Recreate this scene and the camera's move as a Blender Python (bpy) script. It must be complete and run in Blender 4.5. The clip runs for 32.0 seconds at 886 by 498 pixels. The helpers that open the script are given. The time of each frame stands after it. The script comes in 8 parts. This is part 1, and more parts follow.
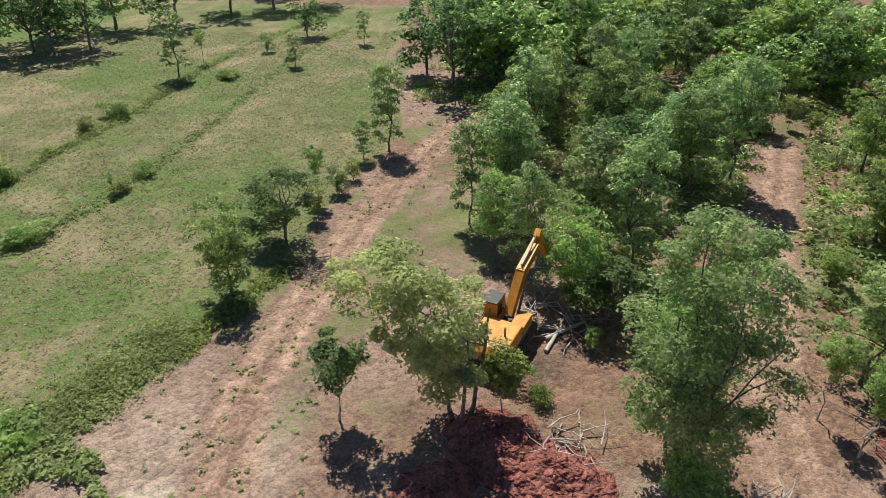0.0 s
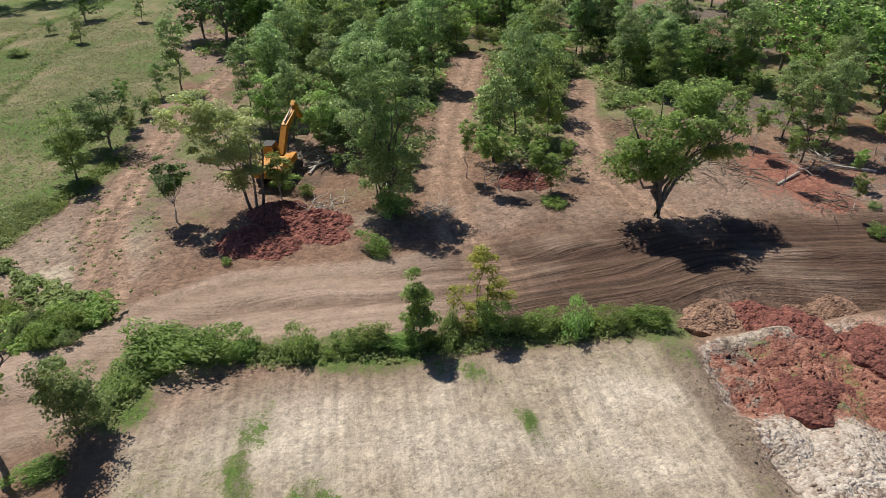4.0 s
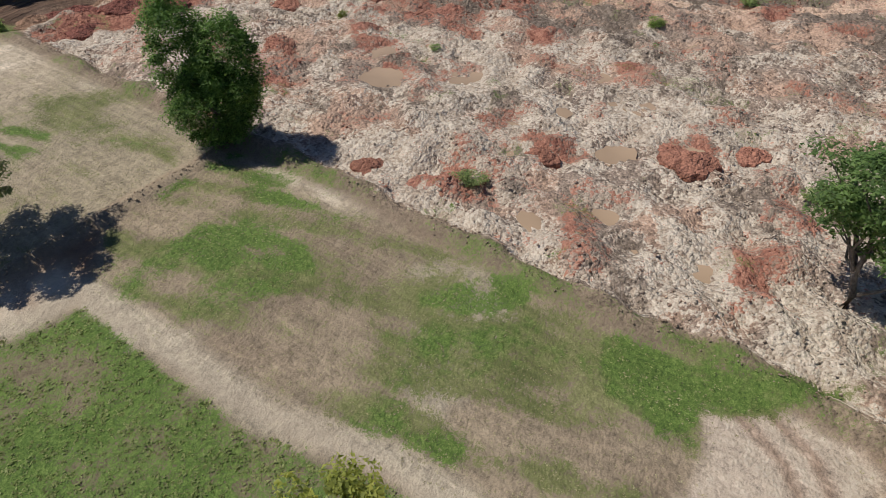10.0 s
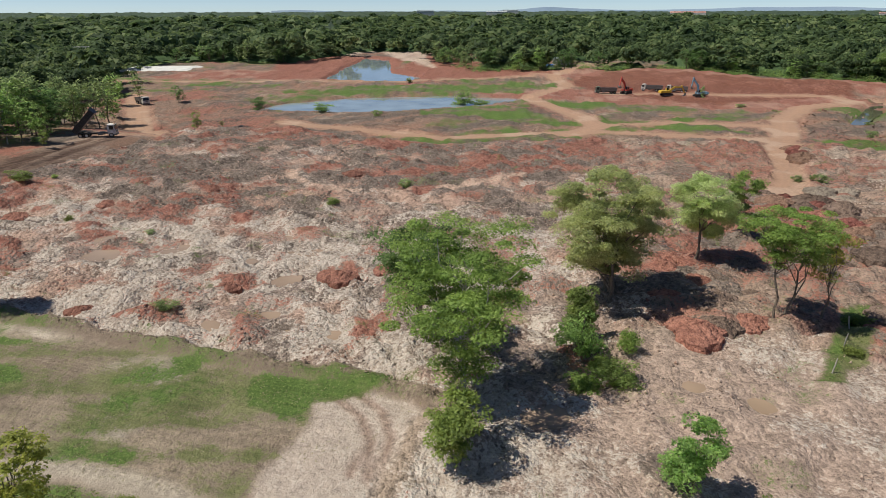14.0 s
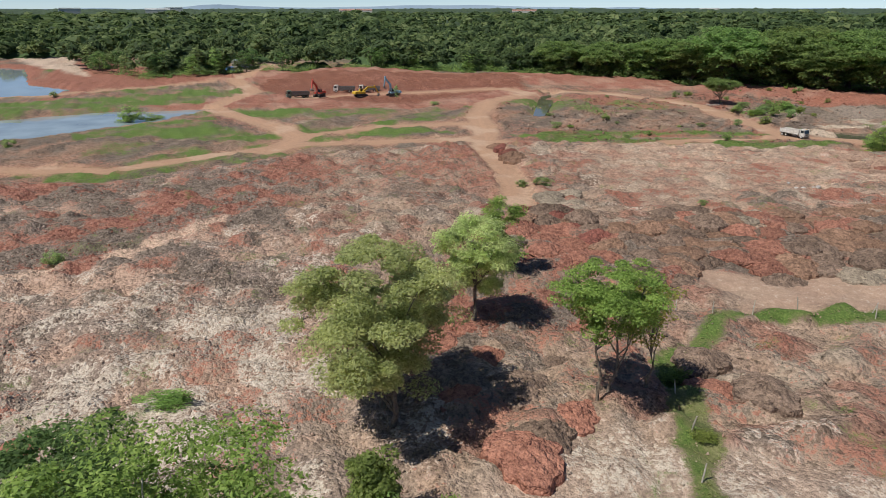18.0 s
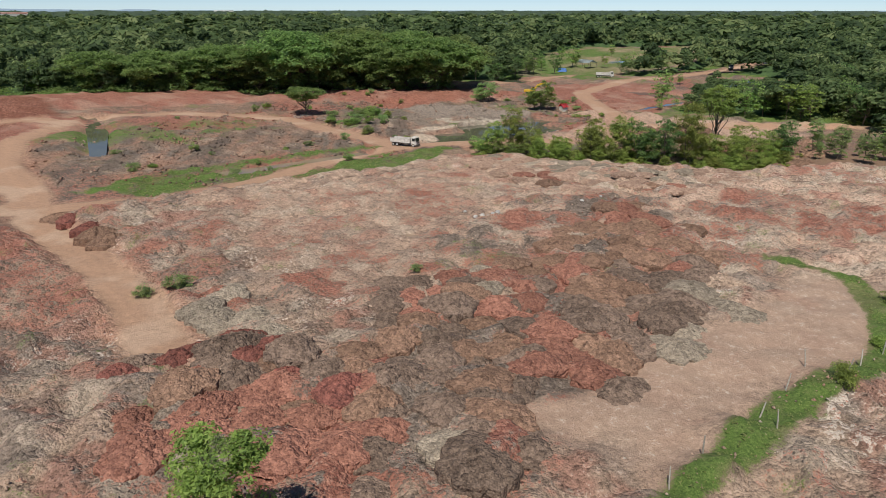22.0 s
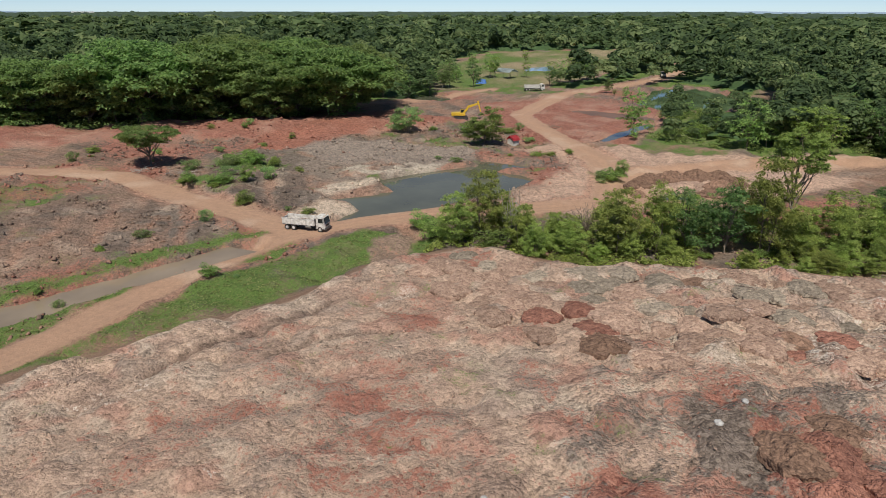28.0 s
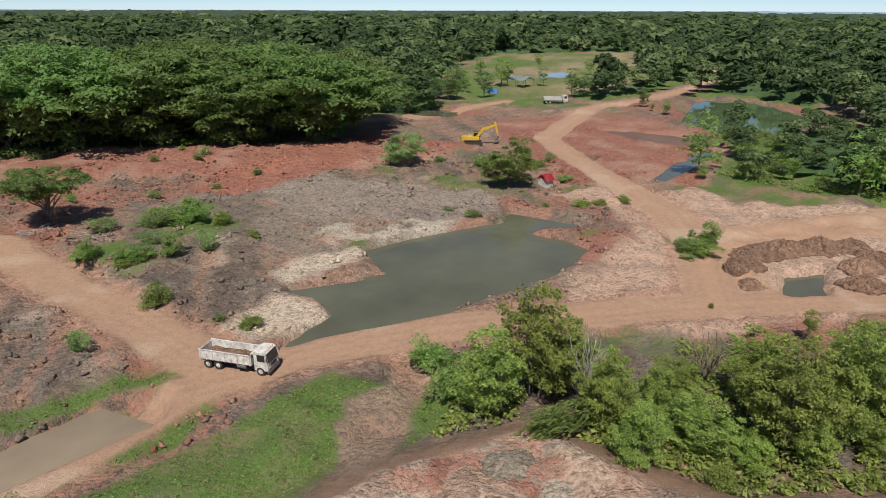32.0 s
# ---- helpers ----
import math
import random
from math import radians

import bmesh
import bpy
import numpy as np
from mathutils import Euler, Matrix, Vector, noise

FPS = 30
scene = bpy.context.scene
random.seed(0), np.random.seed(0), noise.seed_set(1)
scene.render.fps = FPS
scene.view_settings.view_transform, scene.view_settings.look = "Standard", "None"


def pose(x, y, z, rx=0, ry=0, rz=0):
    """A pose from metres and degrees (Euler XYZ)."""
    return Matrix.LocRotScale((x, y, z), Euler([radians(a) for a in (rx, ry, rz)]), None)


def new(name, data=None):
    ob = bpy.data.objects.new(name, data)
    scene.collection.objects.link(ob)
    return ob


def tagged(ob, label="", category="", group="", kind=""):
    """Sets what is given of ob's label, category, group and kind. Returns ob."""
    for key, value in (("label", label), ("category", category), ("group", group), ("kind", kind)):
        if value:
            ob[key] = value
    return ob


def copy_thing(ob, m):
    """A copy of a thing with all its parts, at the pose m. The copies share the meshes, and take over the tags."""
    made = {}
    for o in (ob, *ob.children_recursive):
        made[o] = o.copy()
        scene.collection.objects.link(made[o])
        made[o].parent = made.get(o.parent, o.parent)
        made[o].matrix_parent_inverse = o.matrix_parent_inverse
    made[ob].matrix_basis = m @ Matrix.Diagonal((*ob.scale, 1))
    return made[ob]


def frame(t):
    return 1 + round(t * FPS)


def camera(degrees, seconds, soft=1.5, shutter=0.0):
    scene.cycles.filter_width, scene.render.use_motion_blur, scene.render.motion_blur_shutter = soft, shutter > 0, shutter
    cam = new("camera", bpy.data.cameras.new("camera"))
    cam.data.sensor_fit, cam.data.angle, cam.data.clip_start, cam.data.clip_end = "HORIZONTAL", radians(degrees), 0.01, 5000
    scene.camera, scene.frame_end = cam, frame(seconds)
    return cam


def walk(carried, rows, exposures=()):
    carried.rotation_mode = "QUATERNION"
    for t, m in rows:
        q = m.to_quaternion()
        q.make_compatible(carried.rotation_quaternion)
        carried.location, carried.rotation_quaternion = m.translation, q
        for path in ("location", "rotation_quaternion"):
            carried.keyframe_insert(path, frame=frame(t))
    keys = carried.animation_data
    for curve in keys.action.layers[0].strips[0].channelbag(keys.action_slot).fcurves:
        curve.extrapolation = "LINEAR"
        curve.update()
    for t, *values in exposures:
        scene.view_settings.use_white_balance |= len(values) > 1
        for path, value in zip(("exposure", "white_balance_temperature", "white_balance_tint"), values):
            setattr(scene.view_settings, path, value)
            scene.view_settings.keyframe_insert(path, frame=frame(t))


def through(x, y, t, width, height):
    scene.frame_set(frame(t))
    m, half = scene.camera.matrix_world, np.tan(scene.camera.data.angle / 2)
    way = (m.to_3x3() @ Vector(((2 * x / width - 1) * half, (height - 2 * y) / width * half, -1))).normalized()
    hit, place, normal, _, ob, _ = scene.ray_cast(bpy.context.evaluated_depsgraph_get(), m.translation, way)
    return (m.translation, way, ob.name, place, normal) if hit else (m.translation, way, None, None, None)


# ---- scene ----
cam = camera(68.4, 32.0, soft=0.7)
METRES, EYE, TILT, LEAN, TURN = 270.8, 26.0, 1.0, 1.0, 0.0
ROWS = [
    (0.0, 0.0, 0.0, 0.0, 0.61, -32.21, -0.97),
    (0.5, 0.0004, -0.008, 0.0001, 0.64, -32.21, -0.99),
    (1.0, 0.0008, -0.0174, 0.0003, 0.64, -32.19, -0.95),
    (1.5, 0.0012, -0.028, 0.0004, 0.67, -32.18, -0.94),
    (2.0, 0.0019, -0.0397, 0.0008, 0.66, -32.23, -0.92),
    (2.5, 0.0027, -0.0524, 0.0012, -2.87, -32.21, -0.9),
    (3.0, 0.0031, -0.066, 0.0018, -8.07, -32.21, -0.89),
    (3.5, 0.0035, -0.0801, 0.0022, -12.95, -32.2, -0.84),
    (4.0, 0.0034, -0.0949, 0.0027, -17.77, -32.21, -0.83),
    (4.5, 0.0028, -0.1101, 0.0032, -21.88, -32.2, -0.83),
    (6.5, -0.0074, -0.1725, 0.0046, -33.85, -32.16, -0.78),
    (7.0, -0.0121, -0.1881, 0.0049, -36.93, -32.12, -0.78),
    (7.5, -0.0177, -0.2037, 0.0052, -40.73, -32.07, -0.78),
    (8.0, -0.024, -0.2191, 0.0054, -44.85, -32.04, -0.74),
    (8.5, -0.0313, -0.234, 0.0056, -50.34, -31.97, -0.76),
    (9.0, -0.0397, -0.2485, 0.0057, -54.61, -34.88, -0.73),
    (9.5, -0.0488, -0.2623, 0.0061, -58.89, -39.01, -0.73),
    (10.0, -0.0587, -0.2756, 0.0065, -62.21, -38.76, -0.73),
    (10.5, -0.0699, -0.2884, 0.0068, -65.05, -36.42, -0.78),
    (11.0, -0.0818, -0.3007, 0.0068, -67.9, -33.9, -0.76),
    (11.5, -0.0942, -0.3119, 0.007, -70.89, -30.9, -0.77),
    (12.0, -0.1043, -0.3208, 0.0073, -73.82, -27.69, -0.79),
    (12.5, -0.1113, -0.3276, 0.0074, -76.58, -24.51, -0.83),
    (13.0, -0.1151, -0.3323, 0.0074, -79.33, -21.28, -0.89),
    (13.5, -0.1159, -0.3351, 0.0073, -80.78, -19.79, -0.93),
    (15.5, -0.0946, -0.337, 0.0074, -88.63, -19.58, -0.97),
    (16.0, -0.0845, -0.336, 0.0075, -93.17, -19.48, -0.91),
    (16.5, -0.0726, -0.3349, 0.0075, -97.16, -19.37, -0.83),
    (17.0, -0.0594, -0.3336, 0.0077, -100.74, -19.3, -0.78),
    (17.5, -0.0448, -0.3328, 0.008, -104.48, -19.22, -0.7),
    (18.0, -0.0289, -0.3326, 0.0082, -108.6, -19.14, -0.59),
    (18.5, -0.0121, -0.3332, 0.0084, -113.2, -19.07, -0.52),
    (19.0, 0.0054, -0.335, 0.0088, -117.98, -19.01, -0.43),
    (19.5, 0.0233, -0.338, 0.0091, -122.76, -18.96, -0.33),
    (20.0, 0.0413, -0.3425, 0.0094, -127.51, -18.92, -0.18),
    (20.5, 0.0592, -0.3482, 0.0098, -132.25, -18.9, -0.08),
    (21.0, 0.077, -0.3556, 0.01, -136.94, -18.87, 0.05),
    (21.5, 0.0942, -0.3641, 0.0105, -141.97, -18.87, 0.18),
    (22.0, 0.111, -0.3739, 0.0109, -147.38, -18.86, 0.29),
    (22.5, 0.1269, -0.385, 0.0113, -152.96, -18.88, 0.46),
    (23.0, 0.1422, -0.3973, 0.0118, -156.98, -18.9, 0.54),
    (23.5, 0.156, -0.4109, 0.0122, -156.99, -18.89, 0.56),
    (24.0, 0.169, -0.4254, 0.0127, -157.0, -18.88, 0.55),
    (24.5, 0.181, -0.4409, 0.0132, -157.0, -18.86, 0.55),
    (25.0, 0.1923, -0.4568, 0.0136, -157.01, -18.85, 0.55),
    (25.5, 0.2031, -0.4733, 0.014, -157.03, -18.85, 0.53),
    (27.5, 0.2423, -0.5429, 0.016, -157.05, -18.84, 0.51),
    (28.0, 0.2513, -0.5606, 0.0164, -157.05, -18.85, 0.51),
    (28.5, 0.2602, -0.5781, 0.0168, -157.05, -18.85, 0.49),
    (29.0, 0.2688, -0.5957, 0.0172, -157.04, -18.86, 0.5),
    (29.5, 0.2773, -0.6132, 0.0175, -157.03, -18.87, 0.44),
    (30.0, 0.2857, -0.6306, 0.018, -157.04, -18.88, 0.44),
    (30.5, 0.294, -0.6481, 0.0183, -157.04, -18.89, 0.43),
    (31.0, 0.3023, -0.6657, 0.0187, -157.03, -18.89, 0.42),
    (31.5, 0.3106, -0.6833, 0.0192, -157.03, -18.91, 0.4),
    (32.0, 0.3189, -0.7011, 0.0196, -157.02, -18.93, 0.38),
]
walk(cam, [(t, pose(0, 0, EYE, TILT, LEAN, TURN) @ pose(METRES * x, METRES * y, METRES * z, 90 + pitch, roll, yaw)) for t, x, y, z, yaw, pitch, roll in ROWS],
     exposures=[(0.0, 0.42), (2.0, 0.37), (3.0, 0.28), (4.0, 0.15), (7.0, 0.0), (9.0, -0.04), (10.0, -0.13), (11.0, -0.11), (13.0, -0.1), (18.0, -0.06), (22.0, -0.12), (28.0, -0.12), (32.0, -0.04)])

# ---------------------------------------------------------------- light
SUN_TO = Vector((0.17, -0.60, -1.0)).normalized()      # the way the sunlight travels
world = bpy.data.worlds.new("world")
scene.world = world
world.use_nodes = True
wn, wl = world.node_tree.nodes, world.node_tree.links
wn.clear()
sky = wn.new("ShaderNodeTexSky")
sky.sky_type = 'NISHITA'
sky.sun_disc = False
sky.sun_elevation = math.asin(-SUN_TO.z)
sky.sun_rotation = math.atan2(-SUN_TO.x, -SUN_TO.y)
sky.air_density, sky.dust_density, sky.ozone_density, sky.altitude = 0.45, 0.05, 3.0, 0
bg = wn.new("ShaderNodeBackground")
bg.inputs["Strength"].default_value = 0.105
wout = wn.new("ShaderNodeOutputWorld")
wl.new(sky.outputs[0], bg.inputs[0])
wl.new(bg.outputs[0], wout.inputs[0])
sun_data = bpy.data.lights.new("sun", 'SUN')
sun_data.energy, sun_data.angle, sun_data.color = 5.0, radians(0.55), (0.98, 0.945, 0.835)
sun = new("sun", sun_data)
sun.rotation_euler = SUN_TO.to_track_quat('-Z', 'Y').to_euler()

# ---------------------------------------------------------------- numeric noise


def lattice(ix, iy, seed):
    h = (ix.astype(np.int64) * 374761393 + iy.astype(np.int64) * 668265263 + seed * 974634777) & 0x7FFFFFFF
    h = ((h ^ (h >> 13)) * 1274126177) & 0x7FFFFFFF
    h = h ^ (h >> 16)
    return (h & 0xFFFF) / 65535.0


def vnoise(x, y, size, seed=0):
    u, v = x / size + 1000.0, y / size + 1000.0
    iu, iv = np.floor(u), np.floor(v)
    fu, fv = u - iu, v - iv
    fu, fv = fu * fu * (3 - 2 * fu), fv * fv * (3 - 2 * fv)
    iu, iv = iu.astype(np.int64), iv.astype(np.int64)
    a, b = lattice(iu, iv, seed), lattice(iu + 1, iv, seed)
    c, d = lattice(iu, iv + 1, seed), lattice(iu + 1, iv + 1, seed)
    return (a * (1 - fu) + b * fu) * (1 - fv) + (c * (1 - fu) + d * fu) * fv


def fbm(x, y, size, octaves=4, seed=0):
    total, amp, norm = 0.0, 1.0, 0.0
    for k in range(octaves):
        ang = 0.7 * k + seed
        ca, sa = math.cos(ang), math.sin(ang)
        total = total + amp * vnoise(ca * x - sa * y, sa * x + ca * y, size / 2 ** k, seed * 13 + k)
        norm += amp
        amp *= 0.55
    return total / norm


def strong(x, y, size, octaves=4, seed=0):
    """The same with more contrast, about 0 to 1."""
    return np.clip((fbm(x, y, size, octaves, seed) - 0.5) * 2.3 + 0.5, 0, 1)


def smooth(e0, e1, v):
    s = np.clip((v - e0) / (e1 - e0), 0, 1)
    return s * s * (3 - 2 * s)


def seg_dist(x, y, pts, closed=False):
    """Distance to a line through pts, and how far along it (0 to 1)."""
    if not closed and x.size > 2000:
        reach = 14.0
        xs_, ys_ = [p_[0] for p_ in pts], [p_[1] for p_ in pts]
        near = (x > min(xs_) - reach) & (x < max(xs_) + reach) & (y > min(ys_) - reach) & (y < max(ys_) + reach)
        d, r = np.full(x.shape, 1e3), np.zeros(x.shape)
        d[near], r[near] = seg_core(x[near], y[near], pts, False)
        return d, r
    return seg_core(x, y, pts, closed)


def seg_core(x, y, pts, closed):
    best = np.full(x.shape, 1e9)
    run = np.zeros(x.shape)
    pairs = list(zip(pts[:-1], pts[1:])) + ([(pts[-1], pts[0])] if closed else [])
    for k, ((ax, ay), (bx, by)) in enumerate(pairs):
        dx, dy = bx - ax, by - ay
        s = np.clip(((x - ax) * dx + (y - ay) * dy) / (dx * dx + dy * dy + 1e-9), 0, 1)
        d = np.hypot(x - ax - s * dx, y - ay - s * dy)
        near = d < best
        best = np.where(near, d, best)
        run = np.where(near, (k + s) / len(pairs), run)
    return best, run


def beside(pts, off):
    """A line that runs off metres to the side of another."""
    out = []
    for i, (x, y) in enumerate(pts):
        (ax, ay), (bx, by) = pts[max(i - 1, 0)], pts[min(i + 1, len(pts) - 1)]
        d = math.hypot(bx - ax, by - ay)
        out.append((x - (by - ay) / d * off, y + (bx - ax) / d * off))
    return out


def inside(x, y, pts):
    """Signed distance to a closed outline, positive within."""
    if x.size > 2000:
        reach = 24.0
        xs_, ys_ = [p_[0] for p_ in pts], [p_[1] for p_ in pts]
        near = (x > min(xs_) - reach) & (x < max(xs_) + reach) & (y > min(ys_) - reach) & (y < max(ys_) + reach)
        d = np.full(x.shape, -1e3)
        d[near] = inside_core(x[near], y[near], pts)
        return d
    return inside_core(x, y, pts)


def inside_core(x, y, pts):
    d, _ = seg_dist(x, y, pts, True)
    odd = np.zeros(x.shape, bool)
    for (ax, ay), (bx, by) in zip(pts, pts[1:] + pts[:1]):
        if ay != by:
            odd ^= ((ay > y) != (by > y)) & (x < (bx - ax) * (y - ay) / (by - ay) + ax)
    return np.where(odd, d, -d)


# ---------------------------------------------------------------- the plan, in metres
LOW = -5.6
CLAY = [(24, -1.5), (20.6, -15.7), (18, -29.4), (15.8, -44), (13.4, -58), (11, -70), (10, -79), (7.5, -85), (-6, -82), (-22, -98),
        (-34, -150), (-20, -262), (30, -252), (48, -236), (60, -235), (83, -228), (97, -231), (105, -223), (110, -206), (114, -198),
        (121, -185), (128, -170), (134, -157), (136, -144), (134, -106), (126, -88), (117, -69), (121, -52), (133, -28), (124, -4), (70, -3), (45, -3)]
FIELD_SAND = [(-8.5, -8), (-7.6, 4.9), (2.5, 3.8), (13.4, 1.2), (23.5, -0.4), (20.6, -15.7), (17.8, -29.4), (15.2, -38), (4, -37), (-8, -36)]
FIELD_GREEN = [(4, -38.4), (15.4, -39.5), (15.0, -44), (12.6, -58), (10.3, -70), (9.2, -79), (6.5, -85), (-4, -75), (-2.4, -62), (-2.6, -52), (-1.0, -43)]
FIELD_ROUGH = [(-1.6, -44), (-3.2, -52), (-3.6, -60), (-3.4, -68), (-8, -76), (-30, -90), (-60, -60), (-40, -38), (-7, -40)]
MEADOW = [(-15, 32), (-12.9, 33.8), (-12.3, 37.5), (-10.6, 45.6), (-7.1, 55.5), (-4.6, 66), (-9, 92), (-6, 130), (-160, 150), (-160, 10), (-30, 14), (-22, 21)]
HEDGE_A = [(-21.8, 19.4), (-21.1, 22.8), (-19.6, 25.2), (-18.3, 27.8), (-17.0, 30.8)]
HEDGE_A2 = [(-15.8, 29.2), (-14.7, 31.9), (-13.5, 34.3), (-11.2, 39.5)]
ROW_1 = [(-41, 46), (-39.8, 51.3), (-38.6, 58.7), (-35.7, 70.7), (-34.3, 83.3), (-31.2, 101.9), (-20.4, 124.2)]
ROW_2 = [(-33.6, 39), (-32.4, 41.9), (-29.6, 47.3), (-26.6, 61.0), (-24.8, 75.6), (-22.0, 95.6), (-16.9, 113.2)]
HEDGE_B = [(-8.4, 3.4), (-7.2, 6.4), (-5.3, 7.2), (-2.4, 6.3), (2.0, 4.8), (7.2, 3.5), (12.3, 2.7), (17.4, 1.8), (24.1, 0.6)]
BUND_1 = [(-30, -37), (-6.1, -37.4), (4.0, -38.0), (14.2, -39.0)]
BUND_2 = [(22.9, -1.5), (20.6, -15.7), (18.2, -29.4), (15.9, -44), (13.5, -58), (11.0, -70), (10.2, -79), (8.0, -85.5)]
HAUL = [(-40, -2), (-24, 2.5), (-11, 7.8), (-2, 10.6), (8, 9.2), (18, 8.4), (30, 7.0), (45, 3.2), (70, 2.0), (100, 8.0), (112, 10)]
TRACK_L = [(-10, 14), (-11.0, 26.3), (-9.6, 34.2), (-7.2, 44.7), (-2.0, 60), (2, 70)]
TRACK_M = [(16, 8), (14.6, 15.4), (17.4, 26.3), (22.6, 39.2), (29.4, 54), (33, 62)]
TRACK_3 = [(33, 10), (30.6, 16), (31.2, 23), (36.1, 35), (42, 46)]
F_TRACK = [(-8, -40.6), (-0.9, -42.9), (-2.1, -51.2), (-3.1, -58.1), (-2.3, -65), (-3.6, -71), (-6, -76)]
SPILL = [(7.8, -76), (8.4, -79), (7.5, -83), (5.5, -86), (-3, -84), (-12, -84), (-3, -75.5), (0.5, -76), (4.3, -77)]
LUSH = [(9.7, -70), (9.7, -76), (11.4, -83), (8.0, -79), (6.3, -76), (3.9, -77), (5.1, -72)]
PALE_SPREAD = [(22.2, -101), (21, -107), (25, -112), (20, -116), (14, -126), (0, -130), (-20, -120), (-14, -92), (1, -90), (6.5, -94), (14, -99)]
SAND_ROAD = [(20.9, -181), (32.1, -178), (41, -152), (48, -138), (37, -137), (31, -152), (23.5, -166)]
PINK_FLAT = [(62, -152), (84, -150), (104, -158), (124, -170), (112, -200), (104, -222), (90, -228), (70, -225), (76, -200), (80, -180)]
DUMP_ZONE = [(34, -96), (62, -116), (66, -135), (62, -150), (78, -172), (72, -200), (55, -210), (44, -190), (40, -160), (38, -146), (36, -128), (24, -108)]
RED_STRIP = [(24.5, -2.5), (35.3, -3.3), (52, -5.0), (66, -10.0), (54, -14.5), (41.2, -12.1), (30.2, -11.3), (23.6, -7.2)]
ROADS = [
    ([(160, -14), (149, -44), (141, -66), (150, -88), (156, -108), (149, -149), (154, -157)], 2.6),
    ([(166, -109), (175, -132), (172, -157), (158, -158)], 2.4),
    ([(150, -100), (165, -109), (182, -105), (215, -92), (231, -87), (272, -104), (318, -97), (420, -130)], 3.4),
    ([(154, -157), (184, -166), (212, -181), (230, -206), (247, -203), (248, -147), (246, -118)], 3.6),
    ([(156, -158), (140, -150), (112, -143), (92, -137), (78, -130.5)], 2.7),
    ([(148, -150), (134, -168), (129, -186), (129, -208), (127, -227), (125, -231)], 2.4),
    ([(125, -231), (119, -239), (111, -247), (100, -255), (86, -264), (75, -270), (62, -276)], 3.0),
    ([(125, -231), (137, -234), (147, -237), (161, -240), (181, -247), (215, -236), (240, -215)], 2.9),
    ([(84, -266), (86, -283), (92, -300), (106, -321), (128, -357), (128, -416), (112, -454), (97, -503), (90, -666)], 3.4),
    ([(183, -318), (189, -362), (176, -370), (160, -424)], 2.6),
    ([(267, 118), (276, 47), (287, -32), (318, -90)], 2.8),
    ([(112, 10), (128, -4), (139, 20), (218, 70)], 3.4),
]
PLAZA = [(84, -262), (88, -283), (84, -297), (58, -318), (30, -330), (30, -318), (60, -301), (73, -293), (81, -277), (74, -270)]
POND_WATER = [(124, -238.5), (125, -246), (133, -250), (124.5, -258), (130, -266), (123, -279), (117, -291), (103, -289), (102, -276), (106.5, -258), (111, -250.5), (119, -241.5)]
POND = [(124.3, -238.6), (120.8, -242.8), (116.2, -247.2), (112.2, -252.0), (108.5, -259.2), (104.6, -265.6), (102.5, -272.9), (101.6, -280.1), (105.6, -282.7), (111.0, -283.8), (103.3, -288.3), (103.1, -292.8), (112.1, -294.3), (117.5, -293.7), (116.9, -287.1), (122.8, -279.8), (127.6, -273.4), (130.7, -266.7), (126.9, -262.4), (124.3, -260.2), (128.7, -255.8), (133.9, -251.4), (132.4, -248.9), (127.8, -249.1), (123.9, -246.7), (124.8, -242.5)]
CANAL = [(142, -190), (138, -199), (134, -211), (129.5, -223)]
POND_N = [(186, 8), (206, 3), (225, -14), (237, -50), (232, -86), (208, -72), (193, -46), (186, -20)]
POND_FAR = [(292, 16), (350, 24), (448, 34), (430, 12), (340, -8), (309, -32), (290, -28)]
POND_GREEN = [(97, -404), (86, -388), (67, -397), (58, -420), (65, -445), (80, -470), (97, -458)]
POND_SHED = [(173.5, -519.1), (181.7, -547.8), (169.3, -566.6), (161.2, -539.9), (164.1, -519.5)]
POOL_EAST = [(203.5, -401.4), (192.3, -406.4), (166.4, -396.5), (165.7, -384.7), (185.5, -379.8)]
POND_SIDE = [(98.3, -323.0), (94.0, -345.5), (88.6, -361.6), (86.0, -358.5), (91.2, -339.5), (94.7, -325.1)]
POOL_RED = [(118.3, -380.8), (109.5, -383.6), (98.3, -380.6), (88.3, -374.2), (85.2, -366.0), (95.4, -366.2), (110.2, -372.1)]
POND_MUD = [(76.4, -279.6), (71.3, -282.6), (71.6, -274.3), (76.2, -272.3)]
DITCH = [(236, -218), (210, -203), (181, -185)]
FLAT_RED = [(240, -60), (262, -110), (262, -170), (250, -212), (225, -212), (205, -175), (215, -120)]
RED_BANK = [(350, -70), (352, -161), (310, -222), (287, -244), (246, -282), (203, -306), (180, -322), (165, -344), (140, -340), (146, -322), (166, -300), (200, -280), (250, -236), (300, -150), (310, -90)]
EAST_RED = [(285, 110), (330, 90), (330, -10), (292, -34), (284, 20)]
GREY_PIT = [(132, -262), (150, -258), (172, -262), (176, -290), (160, -300), (140, -300), (122, -296), (124, -280)]
CLEARING = [(179, -413), (224, -520), (240, -666), (159, -742), (129, -546), (136, -480), (147, -442), (164, -430)]
SCRUB = [(97, -403), (84, -384), (84, -356), (86, -326), (62, -329), (46, -398), (56, -420)]
CLAY_TRACK = [(80, -47), (75.4, -49.8), (69.4, -56.1), (67.9, -66.5), (71.8, -75.4), (84.5, -88.7)]
CLAY_TRACK_3 = [(52.9, -198.9), (50.7, -211.2), (44.0, -221.8), (36.8, -226.0), (28.2, -222.5), (23.9, -217.4), (20.0, -212.9), (19.8, -203.5), (26.0, -192.9), (29.4, -188.5)]
